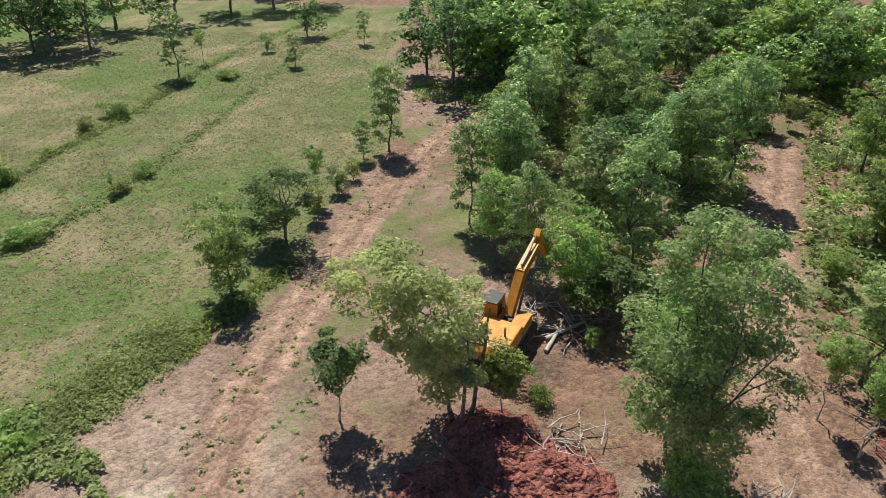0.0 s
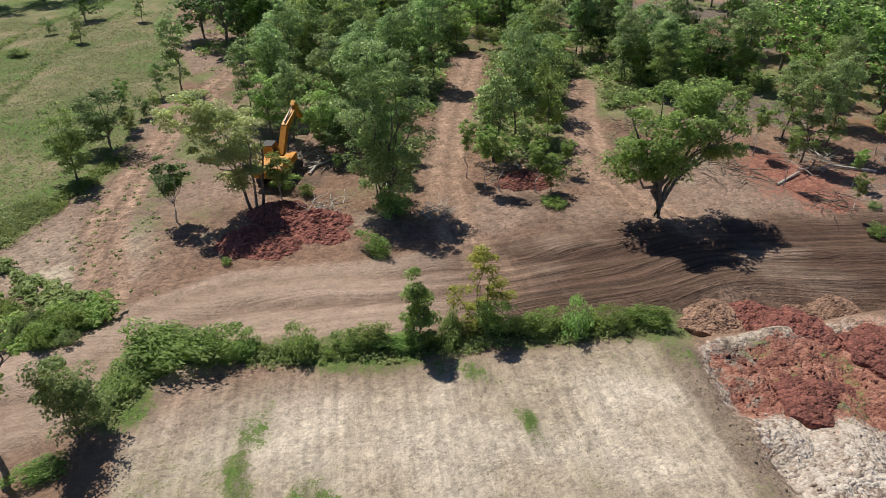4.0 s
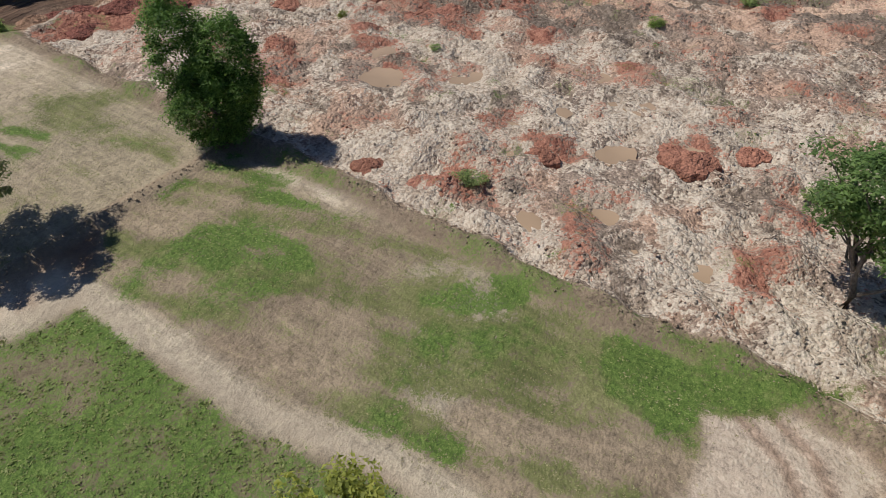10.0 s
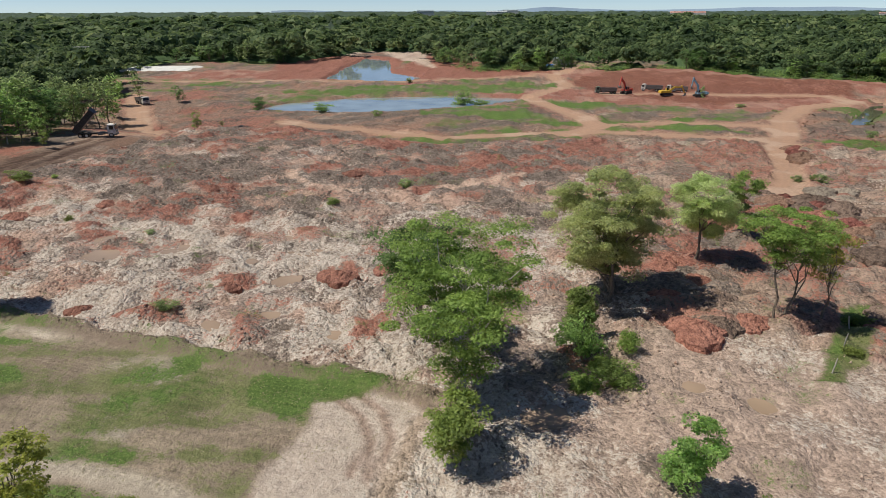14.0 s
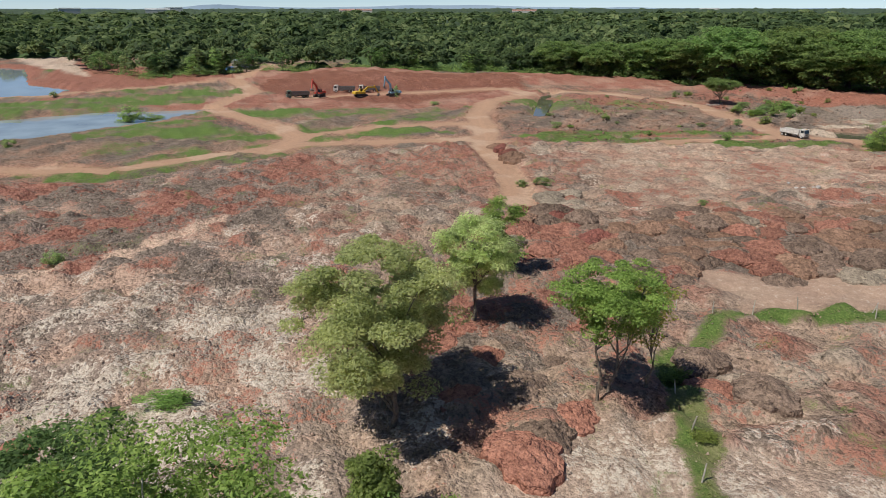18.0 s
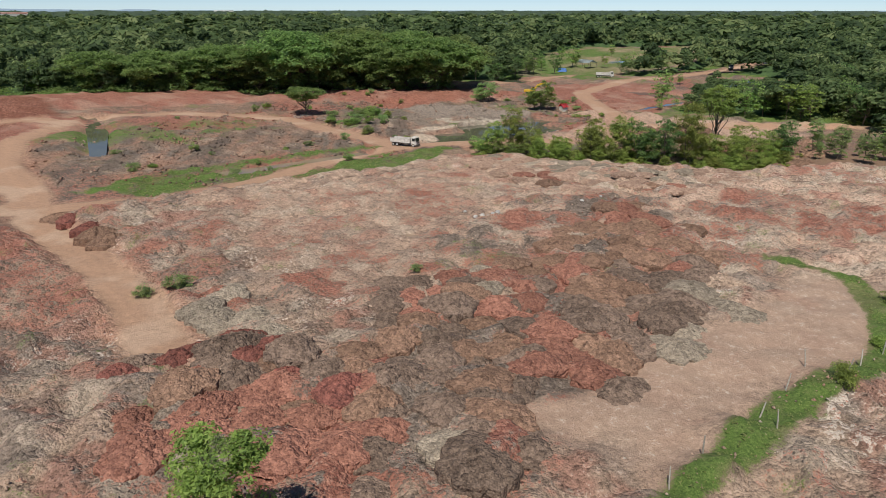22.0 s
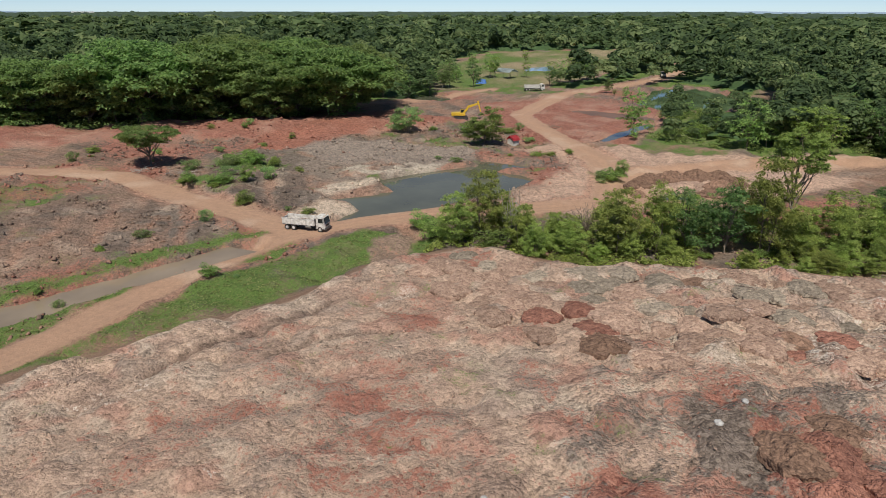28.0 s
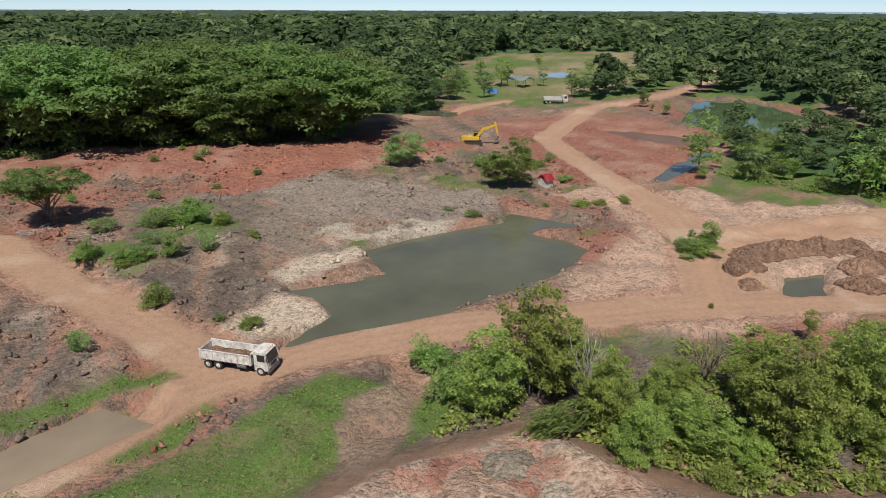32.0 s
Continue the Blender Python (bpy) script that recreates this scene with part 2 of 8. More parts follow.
CLAY_TRACK_2 = [(141.7, -24.3), (140.3, -34.1), (132.5, -46.7), (126.2, -57.7), (127.2, -70.7), (134.6, -83.0)]
SPILL_TRACKS = ([(7.7, -77.5), (5.4, -80.2), (2.8, -81.5), (-0.4, -81.0)], [(8.3, -79.0), (6.4, -81.4), (3.4, -82.7), (-0.6, -82.2)])
DITCH_ROAD = [(7.0, -85.6), (5.5, -84.4), (0.9, -83.9), (-2.9, -83.3), (-6.2, -82.8), (-14, -83)]
GREEN_RUNS = ([(8.8, -9.3), (8.7, -17.2), (9.5, -21.4), (9.2, -24.4)], [(-1.7, 1.9), (-2.6, -5.1), (-4.7, -9.8), (-5.9, -13.4)], [(7.7, 3.0), (12.0, -1.2)], [(10.1, -15.9), (9.9, -19.6), (10.5, -22.9)], [(10.3, -28.2), (12.5, -30.4), (12.5, -34.9), (11.4, -37.4)])
TRUCK_RUTS = ([(111.9, -187.7), (109.9, -194.2), (106.7, -199.5), (104.7, -206.4)], [(111.5, -189.5), (109.8, -195.7), (106.8, -201.6), (104.7, -207.8)], [(103.6, -194.2), (101.6, -198.3), (98.1, -201.6), (95.5, -203.0)])
SPREAD_AREA = [(60, -204), (84, -206), (97, -214), (103, -222), (97, -229), (83, -226), (60, -233), (48, -234), (44, -226), (50, -212)]
DUMP_CORE = [(77.6, -124.3), (76.3, -132.9), (71.2, -136.0), (64.0, -136.0), (62.5, -143.5), (68.5, -147.5), (74.0, -153.0), (66.0, -160.0), (61.5, -168.4), (61.0, -186.0), (59.0, -199.0), (49.3, -190.9), (38.5, -172.3), (40.6, -151.8), (43.2, -144.0), (41.3, -132.9), (52.9, -125.2), (62.4, -120.0), (68.7, -120.2)]
POND_RED = [(115.5, -280.0), (104.6, -278.4), (91.5, -298.9), (92.5, -282.3), (100.6, -270.6), (104.6, -274.6)]
RED_FLOOR = [(148.9, -379.9), (132.6, -399.4), (106.3, -398.8), (83.7, -374.2), (82.3, -352.4), (89.2, -321.7), (98.5, -320.0), (106.3, -314.2), (115.3, -310.3), (121.4, -329.0), (142.8, -356.9)]
BARE_PINK = [(115.2, -305.8), (88.1, -319.8), (82.1, -310.1), (57.8, -320.6), (40, -300), (66.4, -269.7), (84.7, -256.1), (99.3, -253.5), (101.7, -269.0), (96.1, -284.2), (101.7, -299.7)]
RED_RIM = [(176.0, -279.4), (181.5, -296.8), (177.5, -324.9), (170.5, -354.2), (160.9, -332.2), (159.3, -315.5), (162.1, -289.9), (168.5, -278.4)]
MUD_FLAT = [(165.4, -284.0), (159.9, -298.2), (142.2, -298.6), (122.4, -300.6), (117.9, -289.0), (131.9, -278.1), (146.8, -274.9)]
PALE_SPITS = ([(134.0, -250.1), (130.5, -258.8), (127.9, -263.3), (131.3, -266.5), (137.8, -258.7), (138.2, -253.2)], [(132.3, -236.5), (133.4, -248.5), (125.8, -248.0), (122.6, -245.4), (124.7, -239.3), (128.8, -236.1)])
SCRUB_SPOTS = ([(170.2, -259.9), (168.7, -274.4), (152.4, -267.6), (151.8, -259.3), (166.4, -258.6)], [(164.2, -244.2), (165.3, -253.4), (151.8, -249.6), (152.7, -243.9)], [(92.0, -285.2), (87.7, -293.2), (84.3, -288.5), (86.2, -277.9), (90.0, -276.3)])
STRIP_BARE = [(113.2, -230.5), (109.4, -236.0), (107.7, -234.8), (106.0, -227.0), (106.5, -222.6), (108.0, -222.0), (111.1, -226.3)]
RED_FIELD = [(291.7, -100.6), (341.8, -132.4), (309.9, -215.7), (279.8, -226.8), (247.9, -212.4), (233.5, -186.8), (215.3, -152.1), (240, -121.0)]
BASIN_RED = [(421.2, 91.0), (455, 60), (455, 2), (350, -8.4), (471.5, -8.2), (348.7, -96.9), (317.9, -98.9), (292.9, -34.4), (290, 41.4)]
BASIN_PALE = [(550.1, 93.2), (735.7, 95.0), (537.6, 10.9), (363.0, -30.7), (425.2, 4.3), (508.8, 36.8), (455, 52.6)]
PIT_GREENS = ([(138.3, -168.4), (131.4, -183.3), (132.3, -201.2), (130.1, -224.8), (137.0, -201.6), (150.1, -176.4)], [(149.1, -175.8), (145.2, -189.1), (136.7, -217.7), (152.4, -182.0)], [(201.7, -230.7), (181.4, -234.8), (172.4, -224.7), (187.8, -222.9)],
              [(218.5, 5.2), (267.2, -11.0), (271.4, -38.0), (282.1, -90.4), (240, -84.0), (243, -50), (228, -12), (205.2, 6.6)], [(206, -76.8), (171.0, -103.9), (164.7, -89.5), (182.6, -68.6), (180.7, -53.2), (190, -52.3)], [(150.6, -163.6), (152.3, -177.7), (136.1, -196.6), (133.1, -172.7)],
              [(168.3, -122.1), (168.9, -145.3), (161.0, -150.0), (161.0, -121.8)], [(222, -92), (216, -118), (196, -122), (206, -98)])
BUSH_BANK = [(-31.5, 27.3), (-25.5, 24.3), (-18.7, 21.7), (-11.8, 15.3), (-9.8, 12.5), (-12.5, 11.1), (-16.6, 12.1), (-23.2, 13.5)]
FIELD_PATCHES = ([(-4.2, 6.0), (-0.2, 2.9), (-3.1, -8.0), (-5.3, -11.8), (-6.1, -5.6)], [(9.8, -10.1), (11.6, -10.6), (8.8, -21.4), (8.1, -26.8), (6.6, -25.7), (7.6, -19.1)], [(9.3, -20.4), (10.5, -24.0), (8.6, -27.2), (7.5, -25.3)],
                 [(11.5, -70.6), (11.6, -73.4), (7.4, -77.2), (4.1, -76.0), (1.1, -74.3), (5.6, -73.1)], [(7.2, -60.8), (11.5, -63.2), (11.3, -67.2), (7.3, -65.0)], [(15.1, -38.8), (13.0, -46.1), (12.1, -51.8), (10.9, -46.1)], [(-1.0, -64.4), (-0.1, -67.0), (-1.6, -67.5)],
                 [(7.0, -37.8), (10.9, -38.8), (14.5, -39.2), (16, -41.5), (10.9, -40.5), (5.8, -39.6)], [(4.3, -42.7), (7.5, -44.9), (9.8, -51.4), (6.6, -53.7), (4.8, -49.9), (3.3, -49.0)],
                 [(-6.7, 5.7), (-2.0, 5.1), (-1.6, 1.7), (-4.8, 3.7)], [(8.2, 2.3), (13.3, 0.1), (12.5, -1.1), (8.7, 0.6)], [(12.1, -2.8), (13.7, -2.9), (12.5, -6.1), (11.5, -5.8)], [(-0.3, -3.3), (2.4, -3.5), (2.2, -6.9), (-0.4, -6.1)])
FIELD_BRIGHT = ([(15.7, -1.7), (21.5, -4.1), (20.8, -8.1), (20.0, -10.7), (16.2, -9.5), (15.4, -5.5)], [(-7.8, 4.7), (-3.0, 3.5), (-2.9, -1.4), (-7.9, -0.5)], [(-1.2, 2.5), (9.6, 0.3), (7.0, -5.7), (-1.3, -2.7)],
                [(14.3, -42.4), (15.0, -45.1), (14.6, -50.6), (13.0, -57.4), (12.4, -53.5), (12.0, -51.4), (13.0, -49.1)], [(-6.4, -37.8), (-0.3, -39.7), (-0.6, -42.1), (-7.9, -39.9)])
STRIP_GRASS = [(128, -180), (126, -199), (122.5, -218), (116, -234), (103, -236), (105, -227), (108.5, -216), (113, -200), (121, -188)]


def fill_height(x, y):
    return np.clip(0.7 - 0.03 * (x - 20) + 0.016 * (y + 70), -4.2, 1.0)


def bank(x, y):
    """1 on the upper level, 0 down in the pit."""
    edge = inside(x, y, CLAY)
    up = smooth(-5.0, 0.0, edge + (fbm(x, y, 9, 3, 5) - 0.5) * 2.5)
    west = smooth(20, -10, x - 118 - np.clip(y, -10, 100) * 0.3) * smooth(-12, 4, y)
    back = smooth(6, -6, x - 40 + (y + 232) * 0.05) * smooth(-330, -250, y)
    return np.maximum(np.maximum(up, west), np.maximum(back, smooth(10, -10, x + 4)))


def road_near(x, y):
    d = np.full(x.shape, 1e9)
    for pts, half in ROADS:
        s, _ = seg_dist(x, y, pts)
        d = np.minimum(d, s - half)
    return d


def macro(x, y):
    """The lie of the land, without its small relief."""
    w = bank(x, y)
    far = np.hypot(x - 60, y + 130)
    low = LOW + 9.0 * smooth(500, 2800, far) + fbm(x, y, 40, 3, 8) * 0.5
    z = w * fill_height(x, y) + (1 - w) * low
    z = z + smooth(-2, 3, inside(x, y, RED_BANK)) * 1.6 * smooth(0.3, 0.6, fbm(x, y, 30, 2, 21))
    for outline in (POND, POND_N, POND_FAR, POND_GREEN, POND_SHED, POND_SIDE, POND_MUD, POOL_EAST, POOL_RED):
        rag, lo_, hi_ = (1.8, -1.3, 1.3) if outline in (POND, POND_MUD) else (5.0, -2.4, 2.0)
        z = z - 1.9 * smooth(lo_, hi_, inside(x, y, outline) + (fbm(x, y, 7, 3, 3) - 0.5) * rag)
    c, _ = seg_dist(x, y, CANAL)
    z = z - 1.7 * smooth(4.2, 2.0, c)
    c, _ = seg_dist(x, y, DITCH)
    z = z - 1.4 * smooth(5, 2.5, c)
    d, run = seg_dist(x, y, [(156, -158), (140, -150), (112, -143), (92, -137), (78, -130.5)])
    ramp = -5.6 + (fill_height(x, y) + 5.6) * smooth(0.15, 0.65, run)
    z = z + (ramp - z) * smooth(5, 2.5, d)
    return z


def piece(v):
    return np.array([float(v)])


SURFACE = {}


def ground_z(x, y):
    """The height of the finished ground, or of the bare lie of the land before it is built."""
    if not SURFACE:
        return float(macro(piece(x), piece(y))[0])
    xs, ys, z = SURFACE["x"], SURFACE["y"], SURFACE["z"]
    i, k = int(np.clip(np.searchsorted(xs, x) - 1, 0, len(xs) - 2)), int(np.clip(np.searchsorted(ys, y) - 1, 0, len(ys) - 2))
    u, v = (x - xs[i]) / (xs[i + 1] - xs[i]), (y - ys[k]) / (ys[k + 1] - ys[k])
    return float((z[k, i] * (1 - u) + z[k, i + 1] * u) * (1 - v) + (z[k + 1, i] * (1 - u) + z[k + 1, i + 1] * u) * v)


# ---------------------------------------------------------------- materials
MATS = {}


def nodes_of(name):
    m = bpy.data.materials.new(name)
    m.use_nodes = True
    nt = m.node_tree
    nt.nodes.clear()
    return m, nt.nodes, nt.links


def ramp_node(n, stops):
    r = n.new("ShaderNodeValToRGB")
    els = r.color_ramp.elements
    while len(els) < len(stops):
        els.new(0.5)
    for e, (p, c) in zip(els, stops):
        e.position, e.color = p, (*c, 1)
    return r


def surface(name, dark, light, scale=3.0, rough=0.85, bump=0.3, metal=0.0, fine=8.0, spread=0.12, bump_size=0.02):
    """A worn, slightly mottled solid surface."""
    if name in MATS:
        return MATS[name]
    m, n, l = nodes_of(name)
    out, p = n.new("ShaderNodeOutputMaterial"), n.new("ShaderNodeBsdfPrincipled")
    tc, big, small = n.new("ShaderNodeTexCoord"), n.new("ShaderNodeTexNoise"), n.new("ShaderNodeTexNoise")
    big.inputs["Scale"].default_value, small.inputs["Scale"].default_value = scale, scale * fine
    big.inputs["Detail"].default_value, small.inputs["Detail"].default_value = 6, 4
    l.new(tc.outputs["Object"], big.inputs["Vector"])
    l.new(tc.outputs["Object"], small.inputs["Vector"])
    add = n.new("ShaderNodeMath")
    add.operation = 'MULTIPLY_ADD'
    add.inputs[1].default_value, add.inputs[2].default_value = 0.45, -0.22
    l.new(small.outputs["Fac"], add.inputs[0])
    total = n.new("ShaderNodeMath")
    l.new(big.outputs["Fac"], total.inputs[0])
    l.new(add.outputs[0], total.inputs[1])
    r = ramp_node(n, [(0.32, dark), (0.68, light)])
    l.new(total.outputs[0], r.inputs[0])
    info, hsv = n.new("ShaderNodeObjectInfo"), n.new("ShaderNodeHueSaturation")
    vary = n.new("ShaderNodeMapRange")
    vary.inputs["To Min"].default_value, vary.inputs["To Max"].default_value = 1 - spread, 1 + spread
    l.new(info.outputs["Random"], vary.inputs["Value"])
    l.new(vary.outputs[0], hsv.inputs["Value"])
    l.new(r.outputs[0], hsv.inputs["Color"])
    l.new(hsv.outputs[0], p.inputs["Base Color"])
    p.inputs["Roughness"].default_value, p.inputs["Metallic"].default_value = rough, metal
    b = n.new("ShaderNodeBump")
    b.inputs["Strength"].default_value, b.inputs["Distance"].default_value = bump, bump_size
    l.new(total.outputs[0], b.inputs["Height"])
    l.new(b.outputs[0], p.inputs["Normal"])
    l.new(p.outputs[0], out.inputs[0])
    MATS[name] = m
    return m


def foliage(name, dark, light, tip, shine=0.62, through=0.55, grain=0.45, swing=0.9, by_crown=False):
    """Leaves: each its own shade, some light passing through."""
    if name in MATS:
        return MATS[name]
    m, n, l = nodes_of(name)
    out = n.new("ShaderNodeOutputMaterial")
    geo, info, tc, noise_t = n.new("ShaderNodeNewGeometry"), n.new("ShaderNodeObjectInfo"), n.new("ShaderNodeTexCoord"), n.new("ShaderNodeTexNoise")
    noise_t.inputs["Scale"].default_value, noise_t.inputs["Detail"].default_value = grain, 3
    l.new(geo.outputs["Position"], noise_t.inputs["Vector"])
    mix = n.new("ShaderNodeMath")
    mix.operation = 'MULTIPLY_ADD'
    mix.inputs[1].default_value = 0.55
    l.new(geo.outputs["Random Per Island"], mix.inputs[0])
    shift = n.new("ShaderNodeMath")
    shift.operation = 'MULTIPLY_ADD'
    shift.inputs[1].default_value, shift.inputs[2].default_value = swing, 0.23 - swing / 2
    l.new(noise_t.outputs["Fac"], shift.inputs[0])
    l.new(shift.outputs[0], mix.inputs[2])
    r = ramp_node(n, [(0.15, dark), (0.62, light), (1.0, tip)])
    if by_crown:
        each, more = n.new("ShaderNodeAttribute"), n.new("ShaderNodeMath")
        each.attribute_name = "crown"
        more.operation = 'MULTIPLY_ADD'
        more.inputs[1].default_value = 1.0
        l.new(each.outputs["Fac"], more.inputs[0])
        l.new(mix.outputs[0], more.inputs[2])
        l.new(more.outputs[0], r.inputs[0])
    else:
        l.new(mix.outputs[0], r.inputs[0])
    hsv = n.new("ShaderNodeHueSaturation")
    v1, v2 = n.new("ShaderNodeMapRange"), n.new("ShaderNodeMapRange")
    v1.inputs["To Min"].default_value, v1.inputs["To Max"].default_value = 0.88, 1.28
    v2.inputs["To Min"].default_value, v2.inputs["To Max"].default_value = 0.48, 0.515
    l.new(info.outputs["Random"], v1.inputs["Value"])
    l.new(info.outputs["Random"], v2.inputs["Value"])
    l.new(v1.outputs[0], hsv.inputs["Value"])
    l.new(v2.outputs[0], hsv.inputs["Hue"])
    hsv.inputs["Saturation"].default_value = 0.90
    l.new(r.outputs[0], hsv.inputs["Color"])
    p, tr, ms = n.new("ShaderNodeBsdfPrincipled"), n.new("ShaderNodeBsdfTranslucent"), n.new("ShaderNodeMixShader")
    p.inputs["Roughness"].default_value = shine
    p.inputs["Specular IOR Level"].default_value = 0.3
    l.new(hsv.outputs[0], p.inputs["Base Color"])
    glow = n.new("ShaderNodeHueSaturation")
    glow.inputs["Hue"].default_value, glow.inputs["Value"].default_value = 0.49, 1.45
    l.new(hsv.outputs[0], glow.inputs["Color"])
    l.new(glow.outputs[0], tr.inputs["Color"])
    ms.inputs[0].default_value = through
    l.new(p.outputs[0], ms.inputs[1])
    l.new(tr.outputs[0], ms.inputs[2])
    l.new(ms.outputs[0], out.inputs[0])
    MATS[name] = m
    return m


def water_mat(name, colour, rough=0.04, ripple=0.02):
    if name in MATS:
        return MATS[name]
    m, n, l = nodes_of(name)
    out, p = n.new("ShaderNodeOutputMaterial"), n.new("ShaderNodeBsdfPrincipled")
    tc, w, big = n.new("ShaderNodeTexCoord"), n.new("ShaderNodeTexNoise"), n.new("ShaderNodeTexNoise")
    w.inputs["Scale"].default_value, w.inputs["Detail"].default_value = 1.3, 4
    big.inputs["Scale"].default_value, big.inputs["Detail"].default_value = 0.12, 4
    l.new(tc.outputs["Object"], w.inputs["Vector"])
    l.new(tc.outputs["Object"], big.inputs["Vector"])
    r = ramp_node(n, [(0.3, tuple(0.8 * c for c in colour)), (0.7, tuple(min(1, 1.2 * c) for c in colour))])
    l.new(big.outputs["Fac"], r.inputs[0])
    l.new(r.outputs[0], p.inputs["Base Color"])
    p.inputs["Roughness"].default_value, p.inputs["IOR"].default_value = rough, 1.33
    b = n.new("ShaderNodeBump")
    b.inputs["Strength"].default_value, b.inputs["Distance"].default_value = ripple, 0.1
    l.new(w.outputs["Fac"], b.inputs["Height"])
    l.new(b.outputs[0], p.inputs["Normal"])
    l.new(p.outputs[0], out.inputs[0])
    MATS[name] = m
    return m


def chunks(n, l, where):
    """Broken lumps at two sizes: a shade for each lump, and their height."""
    shades, heights = [], []
    for scale, weight in ((2.1, 1.0), (5.5, 0.5)):
        warp, mixer = n.new("ShaderNodeTexNoise"), n.new("ShaderNodeVectorMath")
        warp.inputs["Scale"].default_value, warp.inputs["Detail"].default_value = scale * 1.3, 2
        l.new(where, warp.inputs["Vector"])
        mixer.operation = 'MULTIPLY_ADD'
        mixer.inputs[1].default_value = (0.30 / scale,) * 3
        l.new(warp.outputs["Color"], mixer.inputs[0])
        l.new(where, mixer.inputs[2])
        cell = n.new("ShaderNodeTexVoronoi")
        cell.inputs["Scale"].default_value = scale
        l.new(mixer.outputs[0], cell.inputs["Vector"])
        grey = n.new("ShaderNodeSeparateColor")
        l.new(cell.outputs["Color"], grey.inputs[0])
        shades.append(grey.outputs[0])
        h = n.new("ShaderNodeMath")
        h.operation = 'MULTIPLY_ADD'
        h.inputs[1].default_value = -weight
        l.new(cell.outputs["Distance"], h.inputs[0])
        tall = n.new("ShaderNodeMath")
        tall.operation = 'MULTIPLY'
        tall.inputs[1].default_value = 0.6 * weight
        l.new(grey.outputs[1], tall.inputs[0])
        l.new(tall.outputs[0], h.inputs[2])
        heights.append(h.outputs[0])
    out = []
    for pair in (shades, heights):
        q = n.new("ShaderNodeMath")
        q.operation = 'ADD'
        l.new(pair[0], q.inputs[0])
        l.new(pair[1], q.inputs[1])
        out.append(q.outputs[0])
    return out


def lumpy(name, dark, light):
    """Freshly tipped clay in broken lumps."""
    if name in MATS:
        return MATS[name]
    m, n, l = nodes_of(name)
    out, p = n.new("ShaderNodeOutputMaterial"), n.new("ShaderNodeBsdfPrincipled")
    geo, info, fine = n.new("ShaderNodeNewGeometry"), n.new("ShaderNodeObjectInfo"), n.new("ShaderNodeTexNoise")
    shade, height = chunks(n, l, geo.outputs["Position"])
    fine.inputs["Scale"].default_value, fine.inputs["Detail"].default_value = 9.0, 5
    l.new(geo.outputs["Position"], fine.inputs["Vector"])
    mix = n.new("ShaderNodeMath")
    mix.operation = 'MULTIPLY_ADD'
    mix.inputs[1].default_value = 0.36
    l.new(shade, mix.inputs[0])
    half = n.new("ShaderNodeMath")
    half.operation = 'MULTIPLY_ADD'
    half.inputs[1].default_value, half.inputs[2].default_value = 0.9, -0.30
    l.new(fine.outputs["Fac"], half.inputs[0])
    l.new(half.outputs[0], mix.inputs[2])
    r = ramp_node(n, [(0.12, dark), (0.85, light)])
    l.new(mix.outputs[0], r.inputs[0])
    hsv, vary = n.new("ShaderNodeHueSaturation"), n.new("ShaderNodeMapRange")
    vary.inputs["To Min"].default_value, vary.inputs["To Max"].default_value = 0.8, 1.2
    l.new(info.outputs["Random"], vary.inputs["Value"])
    l.new(vary.outputs[0], hsv.inputs["Value"])
    l.new(r.outputs[0], hsv.inputs["Color"])
    l.new(hsv.outputs[0], p.inputs["Base Color"])
    p.inputs["Roughness"].default_value = 0.95
    p.inputs["Specular IOR Level"].default_value = 0.2
    b = n.new("ShaderNodeBump")
    b.inputs["Strength"].default_value, b.inputs["Distance"].default_value = 1.0, 0.22
    l.new(height, b.inputs["Height"])
    l.new(b.outputs[0], p.inputs["Normal"])
    l.new(p.outputs[0], out.inputs[0])
    MATS[name] = m
    return m


